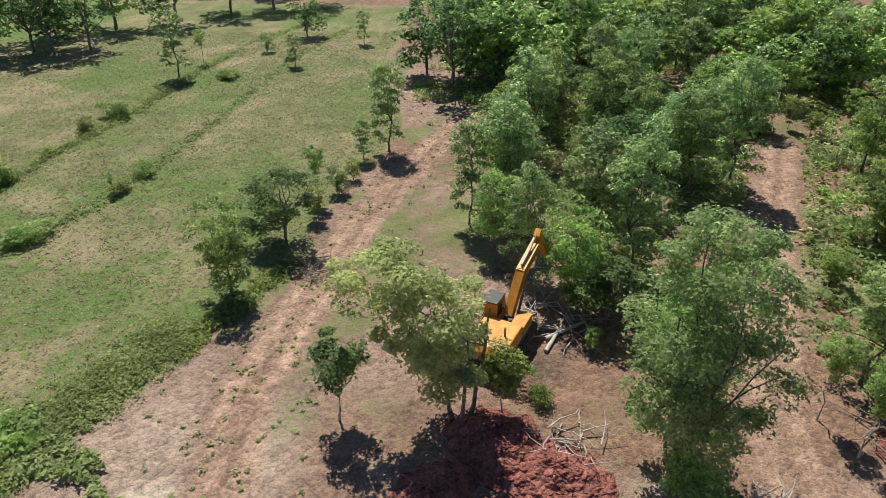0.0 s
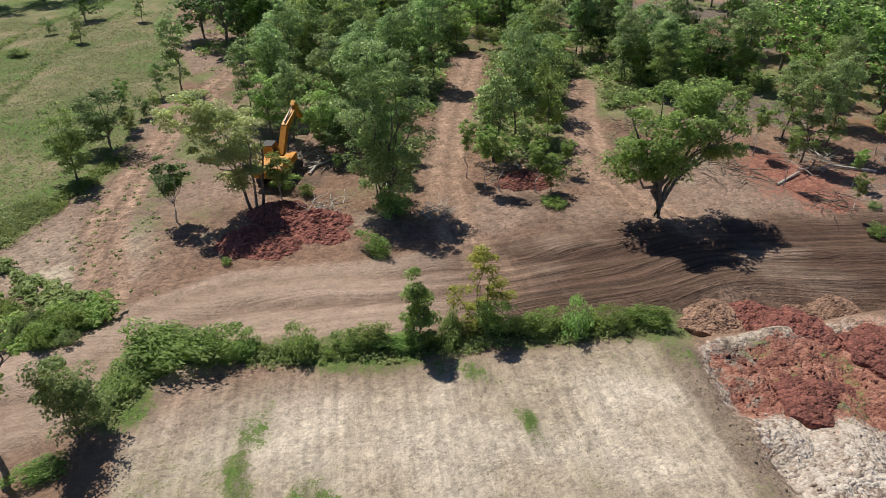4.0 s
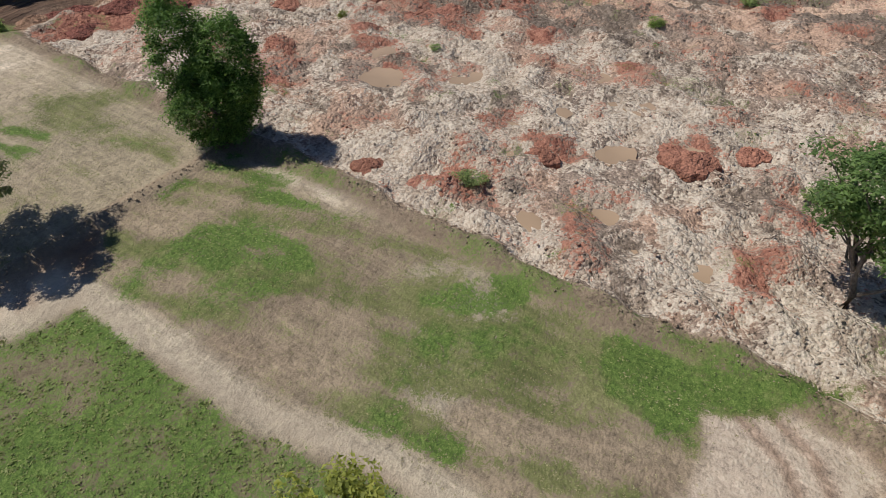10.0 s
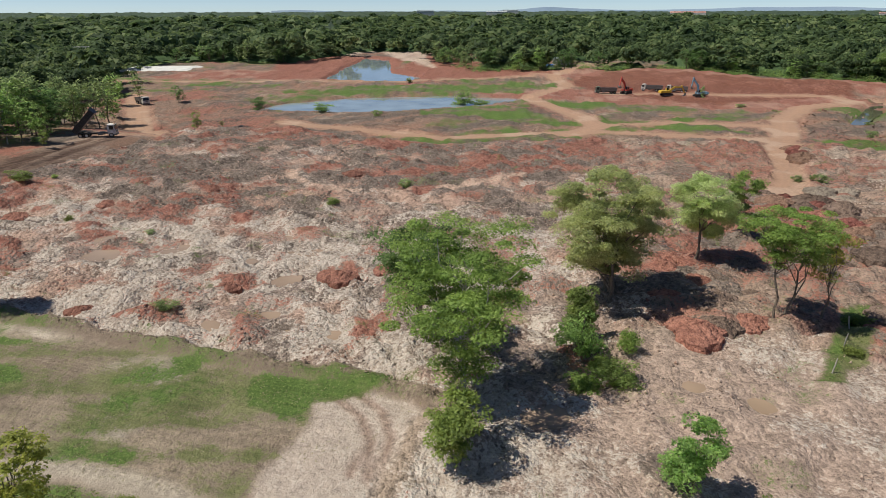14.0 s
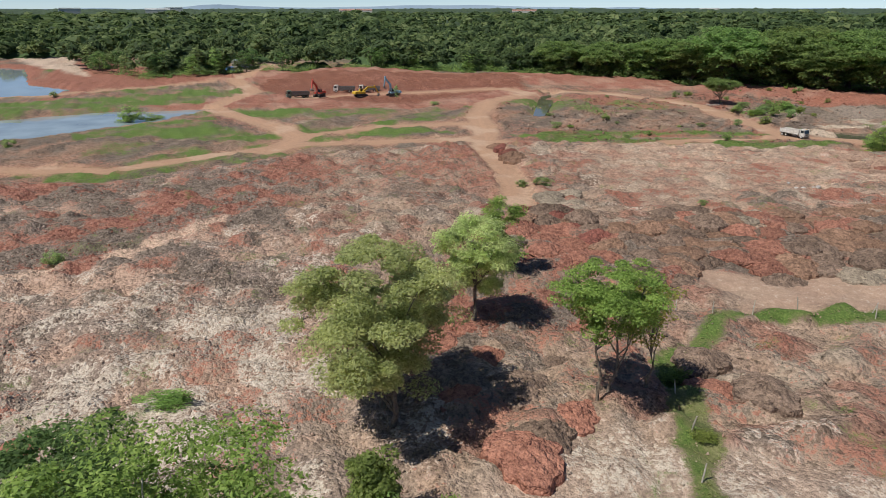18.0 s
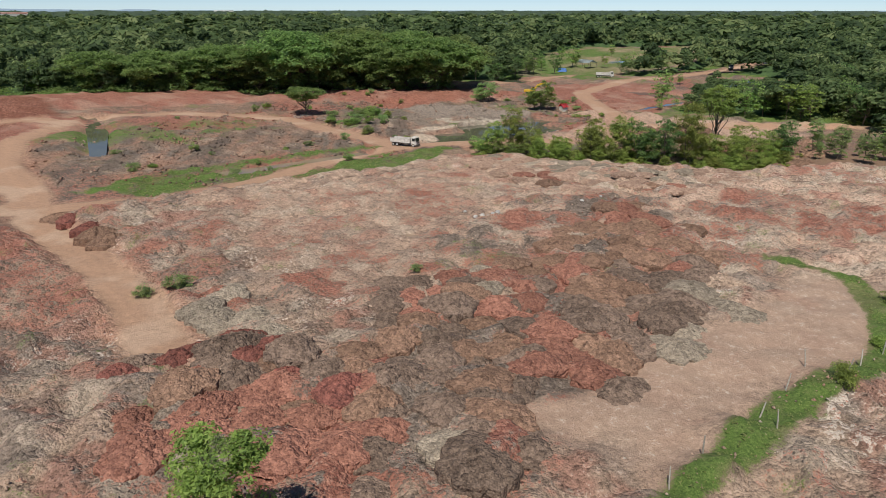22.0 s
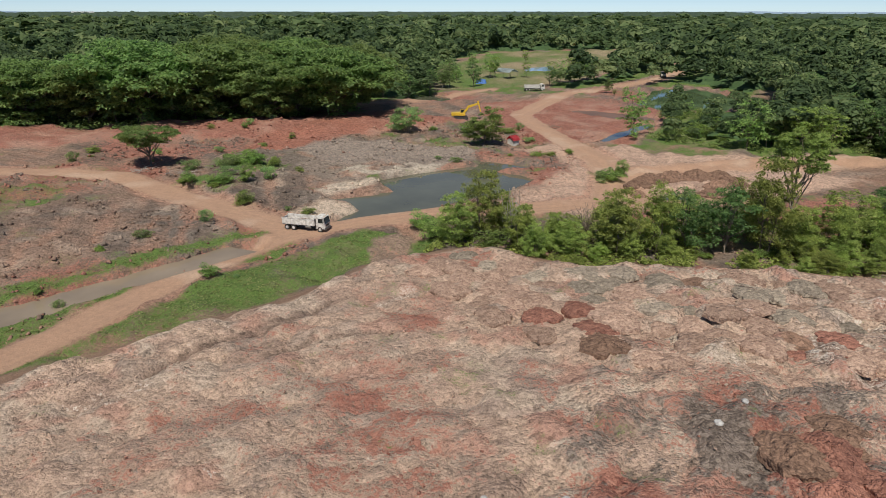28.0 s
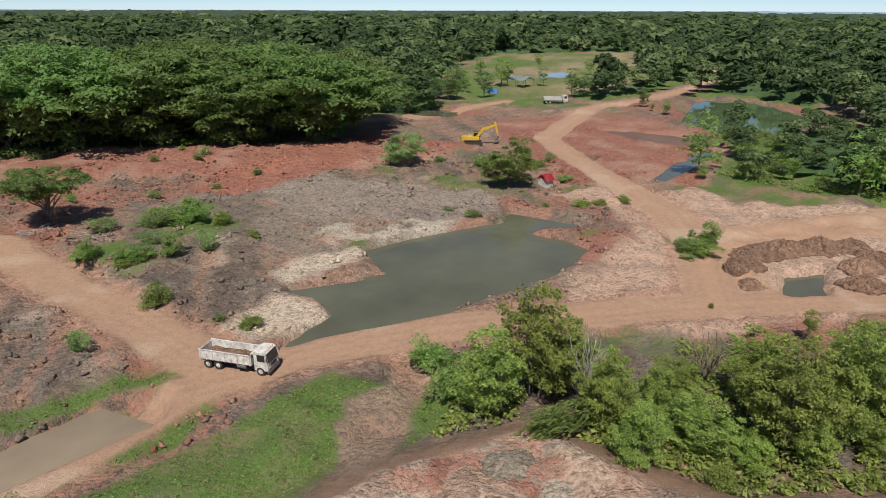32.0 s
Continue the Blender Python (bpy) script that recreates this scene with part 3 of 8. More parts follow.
def ground_material():
    """Bare earth in its own tint, under patches of pale, red and dark clay and of grass."""
    m, n, l = nodes_of("earth")
    out, p = n.new("ShaderNodeOutputMaterial"), n.new("ShaderNodeBsdfPrincipled")
    geo = n.new("ShaderNodeNewGeometry")

    def noise_tex(scale, detail=5, rough=0.6):
        t = n.new("ShaderNodeTexNoise")
        t.inputs["Scale"].default_value, t.inputs["Detail"].default_value, t.inputs["Roughness"].default_value = scale, detail, rough
        l.new(geo.outputs["Position"], t.inputs["Vector"])
        q = n.new("ShaderNodeMapRange")
        q.clamp = False
        q.inputs["From Min"].default_value, q.inputs["From Max"].default_value = 0.28, 0.72
        l.new(t.outputs["Fac"], q.inputs["Value"])
        return q.outputs[0]

    def calc(op, a, b, c=None, clamp=False):
        q = n.new("ShaderNodeMath")
        q.operation, q.use_clamp = op, clamp
        for i, v in enumerate((a, b, c)):
            if v is None:
                continue
            if isinstance(v, (int, float)):
                q.inputs[i].default_value = v
            else:
                l.new(v, q.inputs[i])
        return q.outputs[0]

    def blend(fac, a, b):
        q = n.new("ShaderNodeMix")
        q.data_type = 'RGBA'
        l.new(fac, q.inputs[0])
        l.new(a, q.inputs[6])
        l.new(b, q.inputs[7])
        return q.outputs[2]

    n1, n2, n3, n4 = noise_tex(0.35), noise_tex(1.3, 6, 0.7), noise_tex(4.5, 5, 0.7), noise_tex(15.0, 3)
    shade, height = chunks(n, l, geo.outputs["Position"])
    lump = n.new("ShaderNodeAttribute")
    lump.attribute_name = "lumps"
    tint, cover = n.new("ShaderNodeAttribute"), n.new("ShaderNodeAttribute")
    tint.attribute_name, cover.attribute_name = "tint", "cover"
    split = n.new("ShaderNodeSeparateColor")
    l.new(cover.outputs["Color"], split.inputs[0])

    def weight(sock, grain, lo, hi, amount):
        w = calc('ADD', sock, calc('MULTIPLY', calc('SUBTRACT', grain, 0.5), amount))
        q = n.new("ShaderNodeMapRange")
        q.interpolation_type = 'SMOOTHSTEP'
        q.inputs["From Min"].default_value, q.inputs["From Max"].default_value = lo, hi
        l.new(w, q.inputs["Value"])
        return q.outputs[0]

    broken = calc('MULTIPLY', calc('SUBTRACT', shade, 0.5), calc('MULTIPLY', lump.outputs["Fac"], 0.42))
    mixed = calc('ADD', calc('MULTIPLY_ADD', n3, 0.4, calc('MULTIPLY', n2, 0.5)), broken)
    fine = calc('MULTIPLY_ADD', n4, 0.75, calc('MULTIPLY_ADD', n3, 0.75, -0.25))
    hsv = n.new("ShaderNodeHueSaturation")
    span = n.new("ShaderNodeMapRange")
    span.inputs["From Min"].default_value, span.inputs["From Max"].default_value = 0.1, 0.9
    span.inputs["To Min"].default_value, span.inputs["To Max"].default_value = 0.40, 1.52
    l.new(calc('ADD', calc('MULTIPLY_ADD', fine, 0.5, calc('MULTIPLY', n2, 0.42)), calc('MULTIPLY', broken, 1.2)), span.inputs["Value"])
    l.new(tint.outputs["Color"], hsv.inputs["Color"])
    worn = n.new("ShaderNodeMapRange")
    worn.interpolation_type = 'SMOOTHSTEP'
    worn.inputs["From Min"].default_value, worn.inputs["From Max"].default_value = 0.0, 0.22
    worn.inputs["To Min"].default_value, worn.inputs["To Max"].default_value = 0.5, 1.0
    l.new(lump.outputs["Fac"], worn.inputs["Value"])
    l.new(calc('MULTIPLY_ADD', calc('SUBTRACT', span.outputs[0], 1.0), worn.outputs[0], 1.0), hsv.inputs["Value"])
    col = hsv.outputs[0]
    pale = ramp_node(n, [(0.0, (0.17, 0.125, 0.100)), (0.45, (0.44, 0.350, 0.285)), (1.0, (0.70, 0.61, 0.53))])
    l.new(mixed, pale.inputs[0])
    red = ramp_node(n, [(0.0, (0.10, 0.045, 0.037)), (0.5, (0.265, 0.106, 0.078)), (0.98, (0.45, 0.222, 0.162))])
    l.new(mixed, red.inputs[0])
    dark = ramp_node(n, [(0.0, (0.055, 0.042, 0.036)), (0.5, (0.145, 0.110, 0.090)), (0.95, (0.30, 0.235, 0.195))])
    l.new(mixed, dark.inputs[0])
    grass = ramp_node(n, [(0.05, (0.062, 0.080, 0.028)), (0.5, (0.150, 0.160, 0.062)), (0.95, (0.31, 0.285, 0.155))])
    l.new(calc('MULTIPLY_ADD', fine, 0.6, calc('MULTIPLY', n1, 0.4)), grass.inputs[0])
    lush = ramp_node(n, [(0.05, (0.034, 0.062, 0.016)), (0.5, (0.096, 0.155, 0.034)), (0.95, (0.190, 0.250, 0.074))])
    l.new(fine, lush.inputs[0])
    col = blend(weight(split.outputs[2], mixed, 0.36, 0.60, 0.85), col, pale.outputs[0])
    col = blend(weight(split.outputs[1], mixed, 0.38, 0.60, 0.8), col, red.outputs[0])
    col = blend(weight(cover.outputs["Alpha"], n2, 0.36, 0.60, 0.8), col, dark.outputs[0])
    g = weight(split.outputs[0], calc('MULTIPLY_ADD', n2, 0.45, calc('MULTIPLY_ADD', fine, 0.75, -0.1)), 0.36, 0.64, 1.15)
    lushness = n.new("ShaderNodeAttribute")
    lushness.attribute_name = "lush"
    green = blend(weight(lushness.outputs["Fac"], n2, 0.3, 0.7, 0.5), grass.outputs[0], lush.outputs[0])
    col = blend(g, col, green)
    l.new(col, p.inputs["Base Color"])
    p.inputs["Roughness"].default_value = 0.92
    p.inputs["Specular IOR Level"].default_value = 0.25
    rows = n.new("ShaderNodeAttribute")
    rows.attribute_name = "furrow"
    turned, wave = n.new("ShaderNodeMapping"), n.new("ShaderNodeTexNoise")
    turned.inputs["Rotation"].default_value = (0, 0, 0.16)
    squash = n.new("ShaderNodeVectorMath")
    squash.operation = 'MULTIPLY'
    squash.inputs[1].default_value = (2.6, 0.16, 1.0)
    l.new(geo.outputs["Position"], turned.inputs["Vector"])
    l.new(turned.outputs[0], squash.inputs[0])
    l.new(squash.outputs[0], wave.inputs["Vector"])
    wave.inputs["Scale"].default_value, wave.inputs["Detail"].default_value, wave.inputs["Roughness"].default_value = 1.0, 4, 0.6
    lined = n.new("ShaderNodeHueSaturation")
    strength = n.new("ShaderNodeMapRange")
    strength.inputs["From Min"].default_value, strength.inputs["From Max"].default_value = 0.3, 0.7
    strength.inputs["To Min"].default_value, strength.inputs["To Max"].default_value = 0.78, 1.17
    l.new(wave.outputs["Fac"], strength.inputs["Value"])
    l.new(col, lined.inputs["Color"])
    l.new(strength.outputs[0], lined.inputs["Value"])
    col = blend(rows.outputs["Fac"], col, lined.outputs[0])
    l.new(col, p.inputs["Base Color"])
    rut, tyre, run = n.new("ShaderNodeAttribute"), n.new("ShaderNodeTexNoise"), n.new("ShaderNodeVectorMath")
    rut.attribute_name = "rut"
    bend = n.new("ShaderNodeMapping")
    bend.inputs["Rotation"].default_value = (0, 0, 0.10)
    run.operation = 'MULTIPLY'
    run.inputs[1].default_value = (0.07, 1.9, 1.0)
    sway, swung = n.new("ShaderNodeTexNoise"), n.new("ShaderNodeVectorMath")
    sway.inputs["Scale"].default_value, sway.inputs["Detail"].default_value = 0.055, 1
    l.new(geo.outputs["Position"], sway.inputs["Vector"])
    swung.operation = 'MULTIPLY_ADD'
    swung.inputs[1].default_value = (0, 8.0, 0)
    l.new(sway.outputs["Color"], swung.inputs[0])
    l.new(geo.outputs["Position"], swung.inputs[2])
    l.new(swung.outputs[0], bend.inputs["Vector"])
    l.new(bend.outputs[0], run.inputs[0])
    l.new(run.outputs[0], tyre.inputs["Vector"])
    tyre.inputs["Scale"].default_value, tyre.inputs["Detail"].default_value, tyre.inputs["Roughness"].default_value = 1.0, 5, 0.65
    pressed, driven = n.new("ShaderNodeMapRange"), n.new("ShaderNodeHueSaturation")
    pressed.inputs["From Min"].default_value, pressed.inputs["From Max"].default_value = 0.34, 0.66
    pressed.inputs["To Min"].default_value, pressed.inputs["To Max"].default_value = 0.42, 1.35
    l.new(tyre.outputs["Fac"], pressed.inputs["Value"])
    l.new(col, driven.inputs["Color"])
    l.new(pressed.outputs[0], driven.inputs["Value"])
    col = blend(rut.outputs["Fac"], col, driven.outputs[0])
    l.new(col, p.inputs["Base Color"])
    b = n.new("ShaderNodeBump")
    b.inputs["Strength"].default_value, b.inputs["Distance"].default_value = 1.0, 0.20
    grains = calc('MULTIPLY_ADD', n4, 0.10, calc('MULTIPLY_ADD', n3, 0.30, calc('MULTIPLY', calc('MULTIPLY_ADD', lump.outputs["Fac"], 0.85, 0.15), calc('MULTIPLY', n2, 0.4))))
    deep = calc('MULTIPLY', calc('MULTIPLY', tyre.outputs["Fac"], rut.outputs["Fac"]), 3.0)
    l.new(calc('ADD', deep, calc('MULTIPLY_ADD', calc('MULTIPLY', height, lump.outputs["Fac"]), 1.15, grains)), b.inputs["Height"])
    l.new(b.outputs[0], p.inputs["Normal"])
    l.new(p.outputs[0], out.inputs[0])
    return m


# ---------------------------------------------------------------- mesh helpers


def part(name, bm, material, parent=None, label="", smooth_faces=False):
    me = bpy.data.meshes.new(name)
    if smooth_faces:
        for f in bm.faces:
            f.smooth = True
    bm.to_mesh(me)
    bm.free()
    me.materials.append(material)
    ob = new(name, me)
    ob.parent = parent
    if label:
        ob["label"] = label
    return ob


def raw(name, verts, faces, material, parent=None, smooth_faces=False):
    """A mesh from arrays of places and of equal faces."""
    me = bpy.data.meshes.new(name)
    verts, faces = np.asarray(verts, np.float32), np.asarray(faces, np.int32)
    k = faces.shape[1]
    me.vertices.add(len(verts))
    me.vertices.foreach_set("co", verts.ravel())
    me.loops.add(faces.size)
    me.loops.foreach_set("vertex_index", faces.ravel())
    me.polygons.add(len(faces))
    me.polygons.foreach_set("loop_start", np.arange(0, faces.size, k, dtype=np.int32))
    if smooth_faces:
        me.polygons.foreach_set("use_smooth", np.ones(len(faces), bool))
    me.update(calc_edges=True)
    me.validate()
    if material:
        me.materials.append(material)
    ob = new(name, me)
    ob.parent = parent
    return ob


# ---------------------------------------------------------------- the ground


def axis(lo, hi, step, reach):
    mid = np.arange(lo, hi + step / 2, step)
    out, s, v = [], step, mid[-1]
    while v < reach:
        s *= 1.034
        v += s
        out.append(v)
    back, s, v = [], step, mid[0]
    while v > -reach:
        s *= 1.034
        v -= s
        back.append(v)
    return np.array(back[::-1] + list(mid) + out)


OPEN_EAST = [(100, -2), (96, 62), (160, 74), (230, 86), (300, 130), (385, 150), (380, 60), (500, 45), (500, 10), (395, -20), (345, -60), (352, -161), (322, -222), (287, -248), (246, -282), (203, -308), (184, -320), (192, -364),
             (186, -372), (168, -430), (150, -452), (128, -436), (104, -470), (97, -430), (97, -404), (86, -386), (84, -356), (86, -330), (60, -322), (20, -330), (26, -250), (0, -225), (-60, -120), (-60, 20)]


def wooded(x, y):
    """How likely a tree stands at a place beyond the pit."""
    east = inside(x, y, OPEN_EAST)
    keep = smooth(-3, 4, -east)
    keep = keep * smooth(3.5, 6, road_near(x, y))
    for outline in (POND_GREEN, POND_SHED, CLEARING):
        keep = keep * smooth(2, 8, -inside(x, y, outline))
    keep = keep * np.where((y > -6) & (x < 130) & (y < 150), 0, 1)
    keep = keep * np.where((x < 30) & (y > -262), 0, 1)
    gap = smooth(0.34, 0.42, fbm(x, y, 60, 3, 61))
    return keep * (0.25 + 0.75 * gap)


def loads(x, y, gap, seed):
    """Each lorry load side by side: two random numbers of the load at a place, and how far from its middle."""
    wx, wy = x + (fbm(x, y, 2.2, 3, seed) - 0.5) * gap * 0.8, y + (fbm(x, y, 2.2, 3, seed + 1) - 0.5) * gap * 0.8
    best, r1, r2 = np.full(x.shape, 9e9), np.zeros(x.shape), np.zeros(x.shape)
    iu, iv = np.floor(wx / gap).astype(np.int64), np.floor(wy / gap).astype(np.int64)
    for du in (-1, 0, 1):
        for dv in (-1, 0, 1):
            cu, cv = iu + du, iv + dv
            d = np.hypot(wx - (cu + lattice(cu, cv, seed + 2)) * gap, wy - (cv + lattice(cu, cv, seed + 3)) * gap)
            near = d < best
            best = np.where(near, d, best)
            r1, r2 = np.where(near, lattice(cu, cv, seed + 4), r1), np.where(near, lattice(cu, cv, seed + 5), r2)
    return r1, r2, best / gap


def soil(x, y):
    """Tint, the four covers, the lushness and the small relief at each place."""
    n_a, n_b = fbm(x, y, 14, 5, 1), fbm(x, y, 5, 4, 2)
    s_a, s_b, s_c, s_d = strong(x, y, 9, 5, 81), strong(x, y, 3.2, 3, 82), strong(x, y, 7, 5, 83), strong(x, y, 18, 5, 84)
    wob = (fbm(x, y, 6, 3, 6) - 0.5)
    clay = smooth(-0.8, 0.8, inside(x, y, CLAY) + wob * 2.0)
    up = bank(x, y)
    ones = np.ones(x.shape)

    def mask(outline, soft=1.0, ragged=2.0):
        return smooth(-soft, soft, inside(x, y, outline) + wob * ragged)

    def line(pts, half, soft=0.8, ragged=1.0):
        d, _ = seg_dist(x, y, pts)
        return smooth(half + soft, half - soft, d + wob * ragged)

    tint = np.stack([0.235 * ones, 0.145 * ones, 0.100 * ones], -1)

    def paint(colour, w):
        nonlocal tint
        tint = tint + (np.array(colour) - tint) * w[..., None]

    grass, red, pale, dark, lush = (0 * ones for _ in range(5))
    far = np.hypot(x - 60, y + 130)
    # down in the pit: pinkish and grey-brown mixed earth with thin grass
    low = 1 - up
    paint((0.225, 0.148, 0.110), low)
    paint((0.16, 0.128, 0.106), low * smooth(0.40, 0.65, 0.6 * s_d + 0.4 * s_b))
    paint((0.35, 0.255, 0.195), low * smooth(0.65, 0.95, 0.6 * s_a + 0.4 * s_b) * 0.8)
    scraped = strong(x * 0.8 + y * 0.6, (y * 0.8 - x * 0.6) * 0.16, 2.6, 4, 111)
    paint((0.125, 0.092, 0.074), low * smooth(0.5, 0.8, scraped) * smooth(0.2, 0.5, s_d) * 0.8)
    paint((0.30, 0.165, 0.115), low * smooth(0.42, 0.15, scraped) * 0.6)
    grass = np.maximum(grass, low * np.clip(0.04 + 1.0 * (s_c - 0.5) + 0.8 * (strong(x, y, 40, 4, 12) - 0.5), 0, 0.95))
    lush = np.maximum(lush, low * (0.35 + 0.6 * s_b))
    red = np.maximum(red, low * np.clip(0.05 + 1.0 * (strong(x, y, 24, 5, 9) - 0.5), 0, 0.7))
    trees = wooded(x, y)
    grass = np.maximum(grass, smooth(0.1, 0.5, trees) * low)
    red *= 1 - trees * low
    # the worked clay
    paint((0.385, 0.262, 0.203), clay)
    paint((0.27, 0.205, 0.17), clay * smooth(0.45, 0.75, s_c))
    near_w = smooth(80, 30, x + (y + 70) * 0.1) * smooth(-100, -85, y)
    pale = clay * np.clip(0.24 + 0.75 * (s_b - 0.5) + 0.6 * (s_a - 0.5) + 0.42 * near_w - 0.22 * smooth(-100, -130, y) - 0.16 * smooth(50, 80, x), 0, 1)
    red = np.maximum(red, clay * np.clip(0.20 + 0.95 * (s_d - 0.5) + 0.55 * (strong(x, y, 4, 3, 87) - 0.5) + 0.26 * smooth(45, 75, x) * smooth(-150, -110, y) - 0.22 * near_w, 0, 1))
    dark = clay * np.clip(0.10 + 0.8 * (strong(x, y, 8, 4, 17) - 0.5) + 0.45 * (s_b - 0.5) + 0.40 * smooth(40, 75, x) * smooth(-150, -110, y) + 0.12 * smooth(-100, -130, y) - 0.12 * near_w, 0, 1)
    l1, l2, ld = loads(x, y, 3.6, 140)
    pale = np.clip(pale + clay * 0.42 * (smooth(0.62, 0.9, l1) - 0.35), 0, 1)
    red = np.clip(red + clay * 0.46 * (smooth(0.62, 0.9, l2) - 0.30), 0, 1)
    dark = np.clip(dark + clay * 0.40 * (smooth(0.75, 0.95, 1 - l1) - 0.2) * (1 - near_w), 0, 1)
    back = clay * smooth(-92, -104, y)
    m1, m2, md_ = loads(x, y, 3.4, 170)
    hue = m1 + 0.16 * (s_b - 0.5)
    for lo, hi, colour in ((0.0, 0.20, (0.45, 0.355, 0.28)), (0.20, 0.38, (0.42, 0.295, 0.225)), (0.38, 0.56, (0.37, 0.205, 0.155)), (0.56, 0.66, (0.31, 0.24, 0.195)), (0.66, 0.90, (0.45, 0.322, 0.243)), (0.90, 1.1, (0.29, 0.20, 0.155))):
        paint(tuple(0.92 * c for c in colour), back * smooth(lo - 0.01, lo + 0.01, hue) * smooth(hi + 0.01, hi - 0.01, hue) * 0.9)
    tint *= (1 - back * 0.24 * smooth(-195, -135, y))[..., None]
    for lay, keep in ((red, 0.62), (dark, 0.55), (pale, 0.5)):
        lay *= 1 - (1 - keep) * back
    dz = mask(DUMP_ZONE, 3, 5) * clay
    dark = np.maximum(dark, dz * np.clip(0.34 + 1.0 * (strong(x, y, 5, 3, 31) - 0.5), 0, 1))
    red = np.maximum(red, dz * np.clip(0.36 + 0.9 * (strong(x, y, 6, 3, 33) - 0.5), 0, 1))
    pale = pale * (1 - 0.6 * dz)
    pf = mask(PINK_FLAT, 4, 8) * clay
    paint((0.38, 0.26, 0.195), pf * 0.35)
    for lay, keep in ((red, 0.9), (dark, 0.7), (pale, 0.8)):
        lay *= 1 - (1 - keep) * pf
    ps = mask(PALE_SPREAD, 2, 4)
    paint((0.38, 0.28, 0.225), ps)
    pale = np.maximum(pale * (1 - 0.5 * ps), ps * np.clip(0.26 + 0.7 * (s_c - 0.5), 0, 1))
    red *= 1 - 0.6 * ps
    dark = np.maximum(dark * (1 - 0.8 * ps), ps * 0.55 * smooth(0.6, 0.9, s_a))
    rs = mask(RED_STRIP, 1, 3)
    red = np.maximum(red, rs * 0.9)
    sr = mask(SAND_ROAD, 2.2, 7)
    paint((0.44, 0.30, 0.226), sr * (0.65 + 0.35 * s_b))
    for lay in (red, dark):
        lay *= 1 - 0.72 * sr
    pale = np.maximum(pale * (1 - 0.5 * sr), 0.35 * sr)
    tuft = smooth(0.92, 1.0, strong(x, y, 3.4, 3, 41)) * clay * (1 - sr)
    grass, lush = np.maximum(grass, tuft * 0.36), np.maximum(lush, tuft * 0.5)
    for pts in TRUCK_RUTS:
        w = line(pts, 0.35, 0.35, 0.5)
        paint((0.17, 0.115, 0.09), w * 0.9)
        for lay in (red, dark, pale, grass):
            lay *= 1 - 0.9 * w
    for pts, half in ((CLAY_TRACK, 1.5), (CLAY_TRACK_2, 2.0), (CLAY_TRACK_3, 1.3)):
        w = line(pts, half, 1.0, 3.0)
        paint((0.46, 0.325, 0.25), w)
        for lay in (red, dark, pale, grass):
            lay *= 1 - 0.85 * w
    clods = clay * (1 - 0.8 * sr) * (1 - 0.30 * pf) * (1 - 0.45 * ps)
    # plain rough ground to the west
    west = up * (1 - clay) * smooth(-14, -24, x)
    paint((0.28, 0.22, 0.15), west)
    grass, lush = np.maximum(grass, west * np.clip(0.62 + 0.9 * (s_a - 0.5), 0, 1)), np.maximum(lush, west * 0.5 * s_d)
    # fields
    fs = mask(FIELD_SAND, 0.5, 0.8)
    stripe = vnoise(x * 0.99 - y * 0.15, y * 0.03, 0.9, 7)
    paint((0.415, 0.338, 0.258), fs)
    paint((0.34, 0.28, 0.205), fs * smooth(-10, -26, y))
    paint((0.52, 0.44, 0.355), fs * smooth(0.55, 0.85, s_c) * 0.8 * smooth(-30, -12, y))
    paint((0.34, 0.275, 0.205), fs * smooth(0.6, 0.9, s_d) * 0.7)
    grass = np.maximum(grass * (1 - fs), fs * np.clip(0.10 + 0.6 * (s_a - 0.5) + 0.4 * (s_b - 0.5) + 0.42 * smooth(-9, -25, y) + 0.25 * (stripe - 0.5), 0, 0.7))
    for pts in GREEN_RUNS:
        w = line(pts, 0.8, 1.0, 2.8) * fs * smooth(0.3, 0.55, stripe + 0.3 * s_b)
        grass, lush = np.maximum(grass, w * 0.75), np.maximum(lush, w * (0.3 + 0.4 * s_b))
    fg = mask(FIELD_GREEN, 0.5, 0.8)
    paint((0.31, 0.243, 0.178), fg)
    paint((0.25, 0.19, 0.14), fg * smooth(0.55, 0.85, s_d) * 0.8)
    paint((0.46, 0.39, 0.31), fg * smooth(0.72, 0.95, s_c) * 0.8)
    stripe2 = vnoise(x * 0.98 + y * 0.17, y * 0.03 - x * 0.17 * 0.03, 1.1, 9)
    grass = np.maximum(grass * (1 - fg), fg * np.clip(0.38 + 0.65 * (s_a - 0.5) + 0.7 * (s_b - 0.5) + 0.95 * (stripe2 - 0.5), 0, 0.85))
    lush = np.maximum(lush, fg * (0.10 + 0.55 * s_b) * (0.3 + 0.7 * smooth(0.35, 0.8, s_a)))
    fr = mask(FIELD_ROUGH, 0.5, 1.0)
    paint((0.22, 0.175, 0.12), fr)
    paint((0.43, 0.36, 0.29), fr * smooth(0.72, 0.95, s_b))
    grass = np.maximum(grass * (1 - fr), fr * np.clip(0.80 + 0.5 * (s_c - 0.5) + 0.6 * (s_b - 0.5), 0, 1))
    lush = np.maximum(lush, fr * (0.70 + 0.3 * s_d))
    for outline in FIELD_BRIGHT:
        w = mask(outline, 1.2, 3.0)
        paint((0.60, 0.505, 0.41), w * (0.35 + 0.65 * smooth(0.3, 0.6, s_b)))
        grass *= 1 - 0.7 * w
